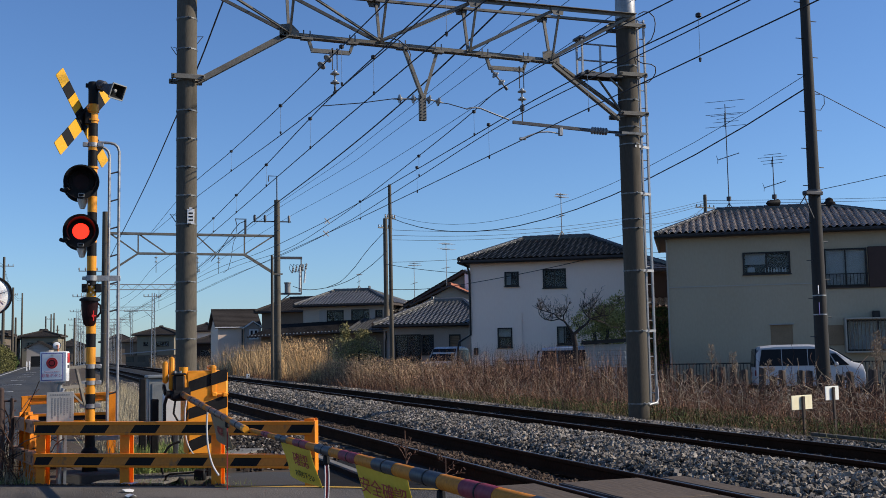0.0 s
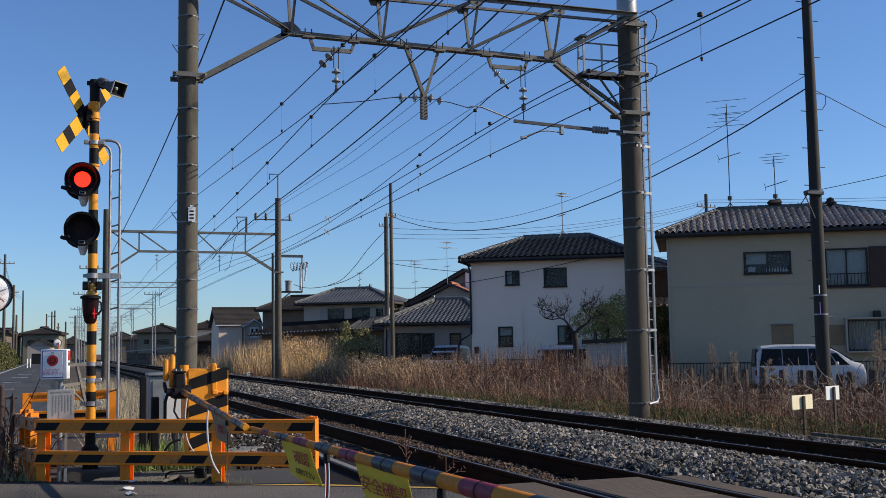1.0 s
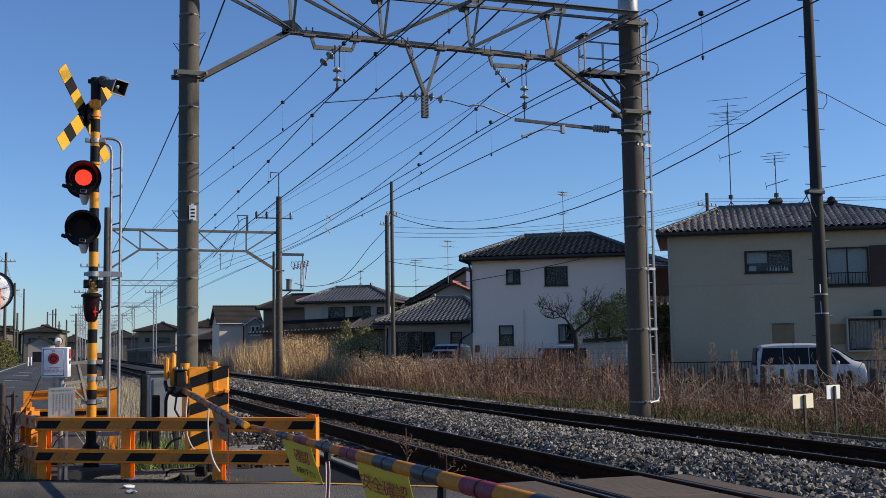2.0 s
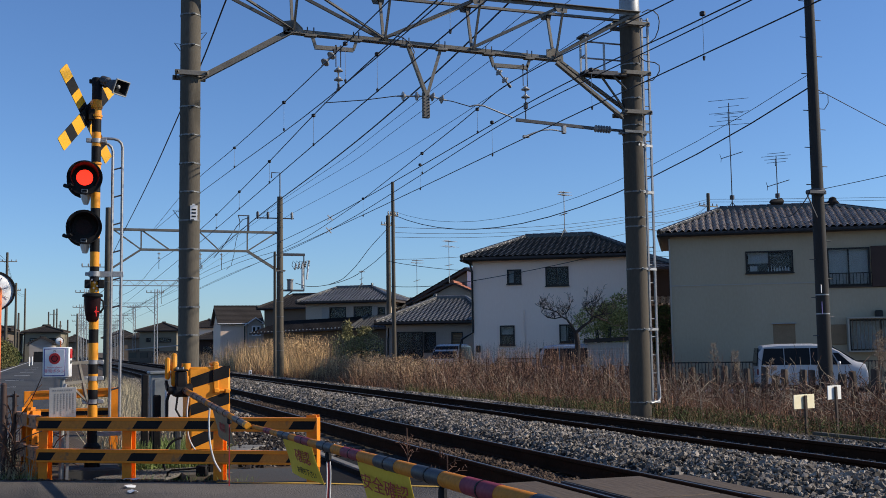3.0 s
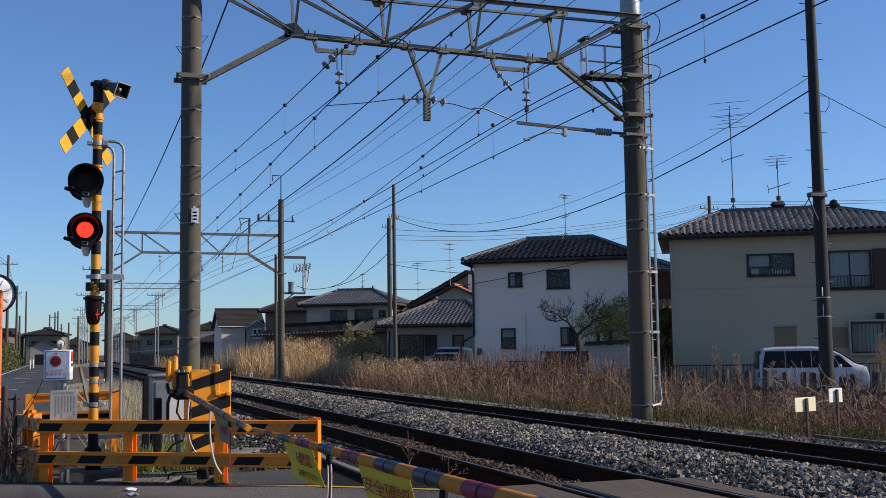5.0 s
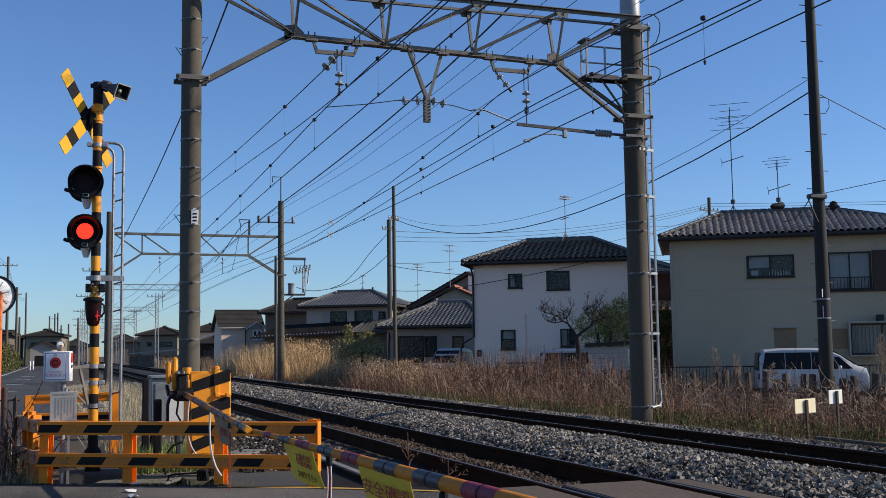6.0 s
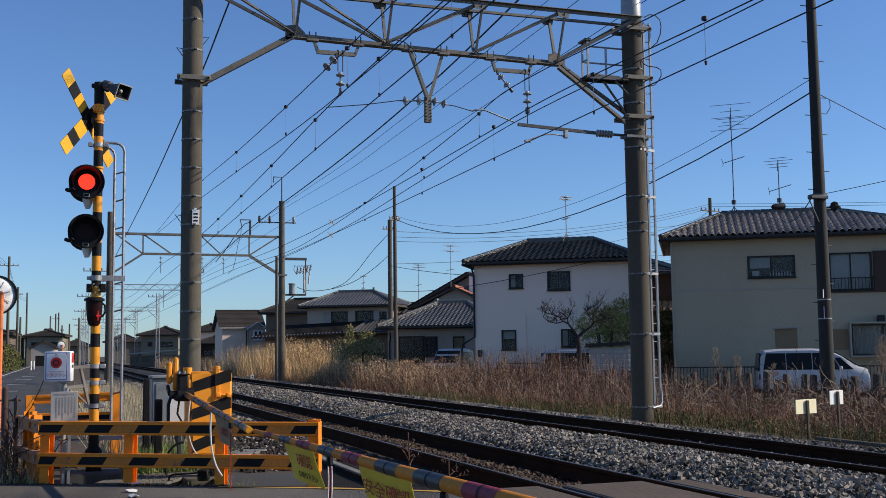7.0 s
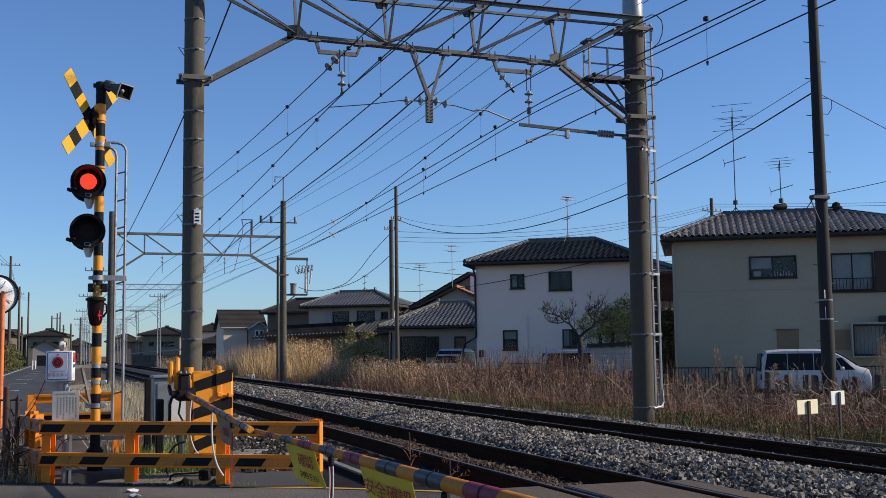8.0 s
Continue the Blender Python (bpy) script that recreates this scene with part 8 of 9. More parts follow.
def meadow():
    blades("reeds", "tall golden dry reeds beside the line", left_of(scatter(12.2, 21.0, 56, 92, 9000, 11, 0.7), 0.228), 1.2, 2.5, 0.026, "reed_gold", 21, 0.20, curl=0.8, levels=5)
    blades("reeds", "tall pale dry reeds by the second portal", left_of(scatter(12.0, 15, 48, 60, 3200, 12, 0.6), 0.226), 1.2, 2.35, 0.020, "reed_gold", 22, 0.22, curl=0.9, levels=5)
    husks("dry_leaves", "pale feathery seed heads of the tall reeds", (12.0, 13.0, 54, 68), 3000, 0.075, "reed_gold", 70, 1.2, 2.5)
    blades("reeds", "tangled tan dead weeds beside the track", scatter(12.2, 16.4, 38, 60, 5600, 13, 0.9), 0.5, 1.4, 0.018, "reed_tan", 23, 0.4, curl=0.9, levels=6)
    blades("reeds", "low red-brown stalks before the timber fence", scatter(12.2, 16.6, 22, 36, 2600, 20, 0.7), 0.2, 0.8, 0.010, "reed_brown", 30, 0.25, curl=0.5, levels=5)
    blades("reeds", "brown dead weed stalks beside the track", scatter(12.2, 16.6, 35, 58, 4600, 19, 0.8), 0.4, 1.15, 0.012, "reed_brown", 29, 0.36, curl=0.6, levels=5)
    husks("dry_leaves", "dry curled leaves on the dead stalks", (12.2, 16.4, 38, 58), 7500, 0.06, "reed_tan", 71, 0.4, 1.35)
    husks("dry_leaves", "bleached curled leaves on the dead stalks", (12.2, 16.4, 40, 56), 1900, 0.06, "reed_grey", 73, 0.5, 1.35)
    # Twig-dark low leaves carry the shade between the stalks in their colour.
    husks("dry_leaves", "dry leaves low among the stalks, shade put into their dark colour", (12.2, 16.7, 34, 56), 12000, 0.055, "twig", 72, 0.05, 0.8)
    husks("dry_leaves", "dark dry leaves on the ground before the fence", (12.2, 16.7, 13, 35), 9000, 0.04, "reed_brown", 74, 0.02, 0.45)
    # Gold tips: sunlight on the weed heads is put into their colour.
    husks("dry_leaves", "bright tips of the dead weeds, sunlight put into their colour", (12.1, 14.4, 41, 57), 2600, 0.05, "reed_gold", 75, 0.6, 1.45)
    blades("reeds", "greyish bent grass among the stalks", scatter(12.0, 16.6, 26, 58, 2600, 14, 0.8), 0.4, 1.2, 0.016, "reed_grey", 24, 0.6, curl=1.2, levels=6)
    blades("reeds", "thin tall stalks standing over the weeds", scatter(13.8, 16.7, 24, 48, 600, 48, 0.8), 0.9, 1.7, 0.012, "reed_brown", 49, 0.10, curl=0.5, levels=5)
    blades("reeds", "tall brown stalks crowding before the fence", scatter(14.3, 16.7, 30, 43, 650, 52, 0.7), 1.0, 1.85, 0.012, "reed_brown", 53, 0.14, curl=0.6, levels=5)
    blades("reeds", "tall red-brown stalks rising along the fence", scatter(14.6, 16.8, 27, 41, 1300, 62, 0.8), 1.0, 1.95, 0.016, "weed_red", 63, 0.12, curl=0.6, levels=5)
    husks("dry_leaves", "red-brown leaves among the stalks", (12.6, 16.7, 27, 41), 6000, 0.055, "weed_red", 77, 0.2, 1.25)
    husks("dry_leaves", "tan seed tufts on the tall stalks", (14.3, 16.7, 30, 43), 1500, 0.04, "reed_tan", 76, 0.8, 1.75)
    blades("reeds", "sparse dead weed stalks before the timber fence", scatter(12.3, 16.7, 13.5, 27, 2600, 44, 0.8), 0.2, 0.75, 0.012, "reed_brown", 45, 0.3)
    blades("reeds", "bleached grass blades before the timber fence", scatter(12.3, 16.7, 13.5, 30, 800, 46, 0.8), 0.3, 0.85, 0.010, "reed_grey", 47, 0.6, curl=1.1, levels=6)
    blades("reeds", "low brown stalks by the stone shoulder", scatter(11.3, 13.4, 12.5, 70, 6500, 15, 0.7), 0.15, 0.55, 0.013, "reed_brown", 25, 0.4, curl=0.7)
    blades("grass", "low green and brown grass beside the ballast", scatter(10.9, 13.4, 11, 36, 8500, 16, 0.9), 0.08, 0.34, 0.011, "grass_olive", 26, 0.5)
    blades("reeds", "far golden reeds along the line", scatter(11.5, 16, 100, 168, 6000, 17, 0.5), 0.7, 1.6, 0.02, "reed_tan", 27, 0.25, curl=0.8)
    blades("reeds", "far dry grass beyond the second portal", scatter(11.8, 24, 62, 110, 6000, 18, 0.4), 0.6, 1.3, 0.025, "reed_tan", 28, 0.2)
    blades("grass", "pale dry grass between lane and track", scatter(0.45, 2.7, 17.5, 46, 6500, 31, 0.5), 0.2, 0.6, 0.009, "grass_dry", 32, 0.3)
    blades("grass", "pale dry grass before the grey cabinet", scatter(0.45, 1.0, 15.2, 17, 500, 38, 0.5), 0.25, 0.7, 0.009, "grass_dry", 39, 0.3)
    blades("grass", "green grass tufts behind the guard rail", scatter(0.85, 2.0, 13.45, 15.2, 7000, 33, 0.9, 1.6), 0.12, 0.36, 0.011, "grass_green", 34, 0.45)
    blades("grass", "dry weeds by the metal fence", scatter(-1.1, -0.1, 13.1, 15.4, 1500, 35, 0.5), 0.1, 0.5, 0.009, "grass_dry", 36, 0.4)
    blades("grass", "green weeds at the road's edge", np.concatenate([np.array([(x, edge(x) + 0.12 + random.uniform(0, 0.3), -0.2) for x in np.linspace(-1.2, -0.15, 500)]), np.array([(x, edge(x) + 0.1 + random.uniform(0, 0.15), -0.2) for x in np.linspace(0.7, 2.0, 200)])]), 0.05, 0.16, 0.008, "grass_green", 37, 0.5)


meadow()


def tangle(name, label, box_, n, seed, mat, r=0.006, length=1.6, rise=0.7):
    """Thin bent stems and vines growing through one another."""
    rng = random.Random(seed)
    b = B()
    for _ in range(n):
        x, y = rng.uniform(box_[0], box_[1]), rng.uniform(box_[2], box_[3])
        p = Vector((x, y, level(x, y) - 0.03))
        a = rng.uniform(0, 6.28)
        d = Vector((math.cos(a) * 0.5, math.sin(a) * 0.5, rise * 1.6)).normalized()
        pts = [p.copy()]
        step = length * rng.uniform(0.5, 1.2) / 7
        for k in range(7):
            d = (d + Vector((rng.gauss(0, 0.28), rng.gauss(0, 0.28), rng.gauss(-0.10, 0.2)))).normalized()
            p = p + d * step
            if p.z < level(p.x, p.y):
                p.z = level(p.x, p.y) + 0.02
            pts.append(p.copy())
        b.tube(pts, r * rng.uniform(0.6, 1.3), 4)
    me = bpy.data.meshes.new(name)
    me.from_pydata(b.v, [], b.f)
    me.materials.append(M[mat])
    return tagged(new(name, me), label, "vines", kind="stuff")


husks("low_leaves", "low green leaves growing beside the ballast", (10.95, 12.8, 12.0, 27), 6500, 0.03, "leaf_green", 90, 0.02, 0.32)
husks("low_leaves", "fresh green leaves among the low plants", (11.1, 12.4, 12.0, 24), 900, 0.03, "grass_olive", 91, 0.02, 0.32)
husks("dry_leaves", "brown dead leaves among the low plants", (11.0, 13.4, 12.0, 30), 5000, 0.035, "reed_brown", 92, 0.02, 0.36)
tangle("vines", "pale curling bare vines over the low plants", (12.0, 15.5, 14, 25), 200, 33, "vine_pale", 0.0042, 1.3, 0.4)
tangle("vines", "pale thin stems curling up along the timber fence", (14.8, 16.8, 17, 38), 240, 34, "vine_pale", 0.005, 1.3, 1.1)
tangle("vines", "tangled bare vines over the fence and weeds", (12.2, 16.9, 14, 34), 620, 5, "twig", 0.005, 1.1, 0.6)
tangle("vines", "pale dry vines and stems", (12.2, 16.6, 13, 54), 700, 6, "reed_grey", 0.005, 1.0, 0.7)
tangle("vines", "brown bent stems through the weeds", (12.2, 16.6, 34, 54), 900, 9, "reed_brown", 0.006, 1.4, 0.8)
tangle("vines", "tall dark bent weeds before the minivan", (16.6, 17.9, 18.6, 24), 130, 15, "twig", 0.005, 1.6, 0.9)
tangle("vines", "tall red-brown bent stems crowding the fence", (15.0, 16.7, 16.5, 36), 330, 16, "weed_red", 0.0055, 1.15, 1.2)
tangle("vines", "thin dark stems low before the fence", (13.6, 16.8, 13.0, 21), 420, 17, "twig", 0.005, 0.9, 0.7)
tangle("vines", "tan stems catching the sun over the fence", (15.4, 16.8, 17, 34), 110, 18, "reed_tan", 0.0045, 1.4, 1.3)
husks("dry_leaves", "dark red-brown leaves hanging on the fence stems", (14.6, 16.7, 14.5, 36), 4200, 0.05, "weed_red", 93, 0.1, 1.0)
husks("dry_leaves", "brown leaves over the yard's edge", (14.2, 18.0, 12.5, 20), 4500, 0.045, "reed_brown", 94, 0.05, 0.75)
blades("reeds", "dense brown weeds at the yard's edge", scatter(14.6, 18.0, 12.5, 20, 2400, 57, 0.5), 0.3, 0.9, 0.012, "reed_brown", 58, 0.3, curl=0.7, levels=5)
tangle("vines", "dark dry vines at the metal fence", (-1.15, -0.35, 13.2, 14.4), 110, 7, "twig", 0.006, 1.2, 0.6)


def plume(x, y, h, seed, n=42):
    """A tall dead weed with a feathery head."""
    rng = random.Random(seed)
    t = thing("tall_weed", pose(x, y, level(x, y)), "tall dead brown weed with a feathery head", "weed", "tall dead weeds")
    lean = Vector((rng.uniform(-0.08, 0.08), rng.uniform(-0.08, 0.08), 1))
    stem = B().tube([lean * (h * k / 5) for k in range(6)], 0.007, 5)
    part("stem", stem, "twig", t)
    head = B()
    for k in range(n):
        f = rng.uniform(0.62, 1.0) if n > 20 else rng.uniform(0.3, 1.0)
        p = lean * (h * f)
        a = rng.uniform(0, 6.28)
        d = Vector((math.cos(a), math.sin(a), rng.uniform(0.1, 0.8))) * (0.26 * (1.12 - f) + 0.05)
        head.tube([p, p + d * 0.6, p + d + Vector((0, 0, -0.03))], 0.0035, 3)
        for q in range(3):
            c = p + d * (0.5 + 0.25 * q)
            head.beam(c, c + Vector((rng.uniform(-0.03, 0.03), rng.uniform(-0.03, 0.03), 0.03)), 0.008, 0.008)
    part("head", head, "reed_grey" if n > 20 else "twig", t)


for k, (x, y, h) in enumerate(((17.7, 20.4, 2.0), (17.5, 20.1, 1.75), (17.9, 20.7, 1.9), (16.4, 25.0, 1.7), (16.6, 24.6, 1.5), (16.0, 27.4, 1.35), (15.4, 30.5, 1.4), (15.0, 36, 1.5), (14.5, 40, 1.5), (16.5, 22.6, 1.3), (3.85, 12.2, 0.62), (3.9, 11.0, 0.42))):
    plume(x, y, h, 50 + k, 42 if h > 1 else 7)


def crown(name, mat, blobs, n, leaf, seed):
    """Many small leaves spread through a few uneven masses (x, y, z, rx, ry, rz)."""
    rng = np.random.default_rng(seed)
    pts = []
    for x, y, z, rx, ry, rz in blobs:
        k = int(n / len(blobs))
        q = rng.normal(size=(k, 3))
        q /= np.linalg.norm(q, axis=1, keepdims=True)
        q *= rng.uniform(0.35, 1.0, (k, 1)) ** 0.5
        q *= 1 + 0.25 * np.sin(q[:, :1] * 7 + seed) * np.cos(q[:, 2:] * 6)
        pts.append(q * np.array([rx, ry, rz]) + np.array([x, y, z]))
    p = np.concatenate(pts)
    m = len(p)
    a = rng.normal(size=(m, 3))
    a /= np.linalg.norm(a, axis=1, keepdims=True)
    c = np.cross(a, rng.normal(size=(m, 3)))
    c /= np.linalg.norm(c, axis=1, keepdims=True)
    s = leaf * rng.uniform(0.6, 1.4, (m, 1))
    v = np.stack([p - a * s, p + c * s * 0.45, p + a * s, p - c * s * 0.45], 1).reshape(-1, 3)
    f = np.arange(m * 4).reshape(-1, 4)
    return fast_mesh(name, v, f, mat)


def shrub(x, y, z, label, blobs, n, leaf, mat, seed, trunk=0.8):
    t = thing("shrub", pose(x, y, z), label, "shrub", "shrubs")
    rng = random.Random(seed)
    for k in range(4):
        a = k * 1.6 + 0.4
        part("trunk", B().tube([(0, 0, -0.1), (math.cos(a) * 0.15, math.sin(a) * 0.15, trunk * 0.5), (math.cos(a) * 0.4, math.sin(a) * 0.4, trunk * 1.3)], 0.035, 6), "bark", t)
    part("crown", crown("crown", mat, blobs, n, leaf, seed), mat, t)
    return t


shrub(13.95, 52.6, -0.45, "dense olive green shrub among the reeds", [(0, 0, 1.6, 1.0, 0.8, 0.85), (-0.75, 0, 1.7, 0.6, 0.5, 0.85), (0.85, 0, 1.7, 0.6, 0.6, 0.8), (-0.4, 0.2, 2.6, 0.3, 0.25, 0.55), (0.5, 0.2, 2.5, 0.45, 0.3, 0.35), (-0.2, -0.5, 1.9, 0.5, 0.3, 0.5)], 6800, 0.045, "leaf_olive", 61, 1.2)
shrub(21.3, 40.6, LOW, "olive green garden shrub beside the white house", [(0, 0, 2.2, 1.0, 0.9, 0.9), (0.5, 0.2, 3.0, 0.8, 0.8, 0.6), (-0.6, 0, 2.9, 0.7, 0.7, 0.6)], 3000, 0.055, "leaf_pale", 62, 2.0)
shrub(22.9, 42.5, LOW, "dark olive garden bush between two houses", [(0, 0, 2.5, 0.7, 0.7, 0.9), (0.3, 0, 3.4, 0.6, 0.6, 0.8), (-0.4, 0, 3.1, 0.5, 0.5, 0.7)], 4200, 0.055, "leaf_pale", 63, 1.7)
shrub(25.4, 42.9, LOW, "dark green bush against the dark house", [(0, 0, 2.0, 0.5, 0.5, 1.0), (0.15, 0, 3.0, 0.45, 0.5, 0.7), (0.1, 0, 1.2, 0.45, 0.5, 0.7)], 3000, 0.055, "leaf_green", 67, 1.5)
shrub(-4.9, 106, -0.2, "overgrown green hedge beside the lane", [(0, 0, 1.0, 0.8, 6, 1.1), (0.2, 11, 1.3, 0.8, 6, 1.4), (-0.1, 5, 2.0, 0.7, 3, 0.8), (0.3, 22, 1.1, 0.7, 6, 1.2)], 6500, 0.10, "leaf_hedge", 64, 0.8)
shrub(-4.9, 132, -0.2, "dark green hedge beside the lane", [(0, 0, 1.1, 0.8, 7, 1.2), (0.1, 11, 0.9, 0.7, 6, 1.0)], 3600, 0.11, "leaf_green", 65, 0.8)
shrub(13.6, 71.0, -0.4, "low dry bush in the reeds", [(0, 0, 0.7, 0.9, 0.9, 0.7)], 1200, 0.05, "leaf_olive", 66, 0.6)


def bare_tree(x, y, z, label, stem, limbs, seed, turn):
    """A pruned bare fruit tree: stem and limbs are (sideways, up) runs, and fine twigs grow from the limbs."""
    t = thing("bare_tree", pose(x, y, z, 0, 0, turn), label, "tree")
    rng = random.Random(seed)
    trunk = B()
    run_ = [(0.0, -0.2), *stem]
    for (a, c), (d, e), r in zip(run_, run_[1:], (0.13, 0.115, 0.10)):
        trunk.cyl((a, 0, c), (d, 0, e), r, r - 0.012, 10)
    part("trunk", trunk, "bark", t)
    twigs = B()

    def grow(p, d, n, rad, depth):
        pts = [p]
        for _ in range(4):
            d = (d + Vector((rng.gauss(0, 0.24), rng.gauss(0, 0.24), rng.gauss(0.10, 0.16)))).normalized()
            p = p + d * (n / 4)
            pts.append(p)
        twigs.tube(pts, max(0.0045, rad), 4 if depth < 1 else 3)
        if depth < 2:
            for _ in range(3):
                q = pts[rng.choice((1, 2, 3, 4))]
                side = Vector((rng.gauss(0, 1), rng.gauss(0, 0.8), rng.gauss(0.5, 0.5))).normalized()
                grow(q, (d * 0.5 + side * 0.9).normalized(), n * rng.uniform(0.4, 0.75), rad * 0.6, depth + 1)

    for k, limb in enumerate(limbs):
        lean = rng.uniform(-0.25, 0.25)
        pts = [Vector((a, lean * i / 3, c)) for i, (a, c) in enumerate(limb)]
        r = (0.05, 0.022, 0.062)[k] if k < 3 else 0.027
        b = B()
        for i in range(len(pts) - 1):
            b.cyl(pts[i], pts[i + 1], r * (1 - 0.16 * i), r * (1 - 0.16 * (i + 1)), 8)
        part("limb", b, "bark", t)
        for _ in range(10 if k not in (0, 2) else 3):
            i = rng.randrange(1, len(pts))
            d = Vector((rng.gauss(0, 0.8), rng.gauss(0, 0.8), rng.gauss(0.8, 0.5))).normalized()
            grow(pts[i], d, rng.uniform(0.2, 0.5), 0.009, 0)
    tagged(part("twig", twigs, "bark", t), kind="stuff")
    return t


bare_tree(17.95, 36.3, -0.55, "pruned bare fruit tree with fine twigs", [(0.0, 1.25), (0.04, 1.82), (-0.02, 2.28)], [[(0, 2.24), (-0.18, 2.53), (-0.35, 2.76), (-0.53, 2.85)], [(-0.53, 2.85), (-0.79, 2.79), (-1.05, 2.84), (-1.26, 3.03)], [(0, 2.28), (0.22, 2.48), (0.48, 2.65), (0.61, 2.84)], [(0.61, 2.84), (0.57, 2.99), (0.65, 3.2), (0.87, 3.44)], [(0.61, 2.84), (0.87, 2.79), (1.13, 2.69), (1.3, 2.58)], [(0.61, 2.84), (1, 2.93), (1.3, 2.96)], [(-0.35, 2.76), (-0.37, 2.96), (-0.26, 3.12), (-0.18, 3.33)], [(-0.53, 2.85), (-0.69, 3.03), (-0.96, 3.12), (-1.22, 3.2)], [(0.61, 2.84), (0.43, 3.03), (0.35, 3.2), (0.39, 3.36)]], 8, -19.4)


# ---- vehicles ----
M["car_white"] = material("car_white", (0.46, 0.46, 0.47), (0.42, 0.42, 0.43), 0.25, fine=10, coarse=2, bump=0)
M["car_glass"] = material("car_glass", (0.010, 0.010, 0.011), (0.016, 0.016, 0.017), 0.2, bump=0, spec=0.12)
M["tail_red"] = material("tail_red", (0.16, 0.015, 0.015), (0.10, 0.012, 0.012), 0.3, bump=0)
M["rubber"] = material("rubber", (0.018, 0.018, 0.018), (0.03, 0.03, 0.03), 0.85, fine=30, coarse=5, bump=0.1)
M["lamp_clear"] = material("lamp_clear", (0.55, 0.57, 0.60), (0.45, 0.47, 0.5), 0.12, bump=0)
M["timber_grey"] = material("timber_grey", (0.046, 0.033, 0.026), (0.105, 0.08, 0.063), 0.95, fine=24, coarse=2, bump=0.5, stretch=(1, 1, 0.15), random=0.3)
M["pale_ground"] = material("pale_ground", (0.11, 0.10, 0.088), (0.18, 0.165, 0.147), 0.95, fine=14, coarse=0.5, bump=0.3)
M["sign_cream"] = material("sign_cream", (0.95, 0.86, 0.60), (0.88, 0.77, 0.50), 0.5, fine=16, coarse=4, bump=0.02)
M["sign_white"] = material("sign_white", (0.88, 0.86, 0.78), (0.82, 0.79, 0.70), 0.5, fine=16, coarse=4, bump=0.02)
M["shed_metal"] = material("shed_metal", (0.30, 0.30, 0.285), (0.37, 0.37, 0.35), 0.5, fine=16, coarse=1, bump=0.03)


def van(m, label, length=4.2, height=1.75, width=1.68):
    """A white minivan: x forward, standing on z = 0."""
    t = thing("minivan", m, label, "car", "parked vehicles")
    L, H, W = length, height, width / 2
    belt = H * 0.56
    # (x, bottom, top, half width at belt, half width at roof)
    sec = [(0.0, 0.42, H * 0.62, W * 0.86, W * 0.80), (0.05, 0.30, H * 0.86, W * 0.95, W * 0.82), (0.22, 0.24, H * 0.97, W, W * 0.84), (0.8, 0.22, H, W, W * 0.85), (L * 0.5, 0.22, H, W, W * 0.86),
           (L * 0.64, 0.22, H * 0.975, W, W * 0.85), (L * 0.755, 0.22, H * 0.86, W, W * 0.84), (L * 0.85, 0.22, H * 0.715, W, W * 0.86), (L * 0.9, 0.22, H * 0.635, W, W * 0.88), (L * 0.96, 0.26, H * 0.605, W * 0.98, W * 0.90), (L * 0.985, 0.28, H * 0.575, W * 0.97, W * 0.88), (L, 0.32, H * 0.47, W * 0.95, W * 0.87)]
    verts, faces = [], []
    for x, z0, z1, w, wr in sec:
        zb = min(belt, z0 + (z1 - z0) * 0.72)
        ring = [(-w * 0.9, z0), (-w, z0 + 0.12), (-w, zb * 0.75), (-w * 0.985, zb), (-wr, z1 - 0.07), (-wr * 0.85, z1), (wr * 0.85, z1), (wr, z1 - 0.07), (w * 0.985, zb), (w, zb * 0.75), (w, z0 + 0.12), (w * 0.9, z0)]
        verts += [(x, a, z) for a, z in ring]
    n = 12
    for k in range(len(sec) - 1):
        faces += [(k * n + i, k * n + (i + 1) % n, (k + 1) * n + (i + 1) % n, (k + 1) * n + i) for i in range(n)]
    faces += [tuple(range(n)), tuple(range((len(sec) - 1) * n, len(sec) * n))]
    body = part("body", B().add(verts, faces), "car_white", t)
    for s in (-1, 1):
        y0, y1 = s * (W * 0.985 + 0.006), s * (W * 0.875 + 0.006)
        zb, zt = belt + 0.03, H - 0.16
        for a0, a1, b0, b1 in ((0.14, L * 0.245, 0.26, L * 0.245), (L * 0.252, L * 0.482, L * 0.252, L * 0.482), (L * 0.489, L * 0.735, L * 0.489, L * 0.655), (L * 0.75, L * 0.855, L * 0.69, L * 0.74)):
            zt2 = zt if a1 < L * 0.74 else zt - 0.18
            part("side_window", B().slab([(a0, y0, zb), (a1, y0, zb), (b1, y1, zt2), (b0, y1, zt2)], (0, -s * 0.02, 0)), "car_glass", body)
        part("mirror", B().box((L * 0.735, s * (W + 0.09), belt + 0.08), (0.12, 0.18, 0.14), 0.03), "car_white", body)
        part("sill_trim", B().box((L * 0.5, s * (W - 0.01), 0.27), (L * 0.5, 0.03, 0.10), 0.01), "rubber", body)
        part("headlight", B().box((L - 0.2, s * W * 0.66, H * 0.40), (0.26, 0.34, 0.16), 0.05), "lamp_clear", body, "clear headlight")
        part("tail_light", B().box((0.03, s * W * 0.86, H * 0.44), (0.08, 0.12, 0.22), 0.02), "tail_red", body, "red tail light")
        part("door_handle", B().box((L * 0.45, s * (W + 0.012), belt - 0.14), (0.2, 0.03, 0.04), 0.01), "car_white", body)
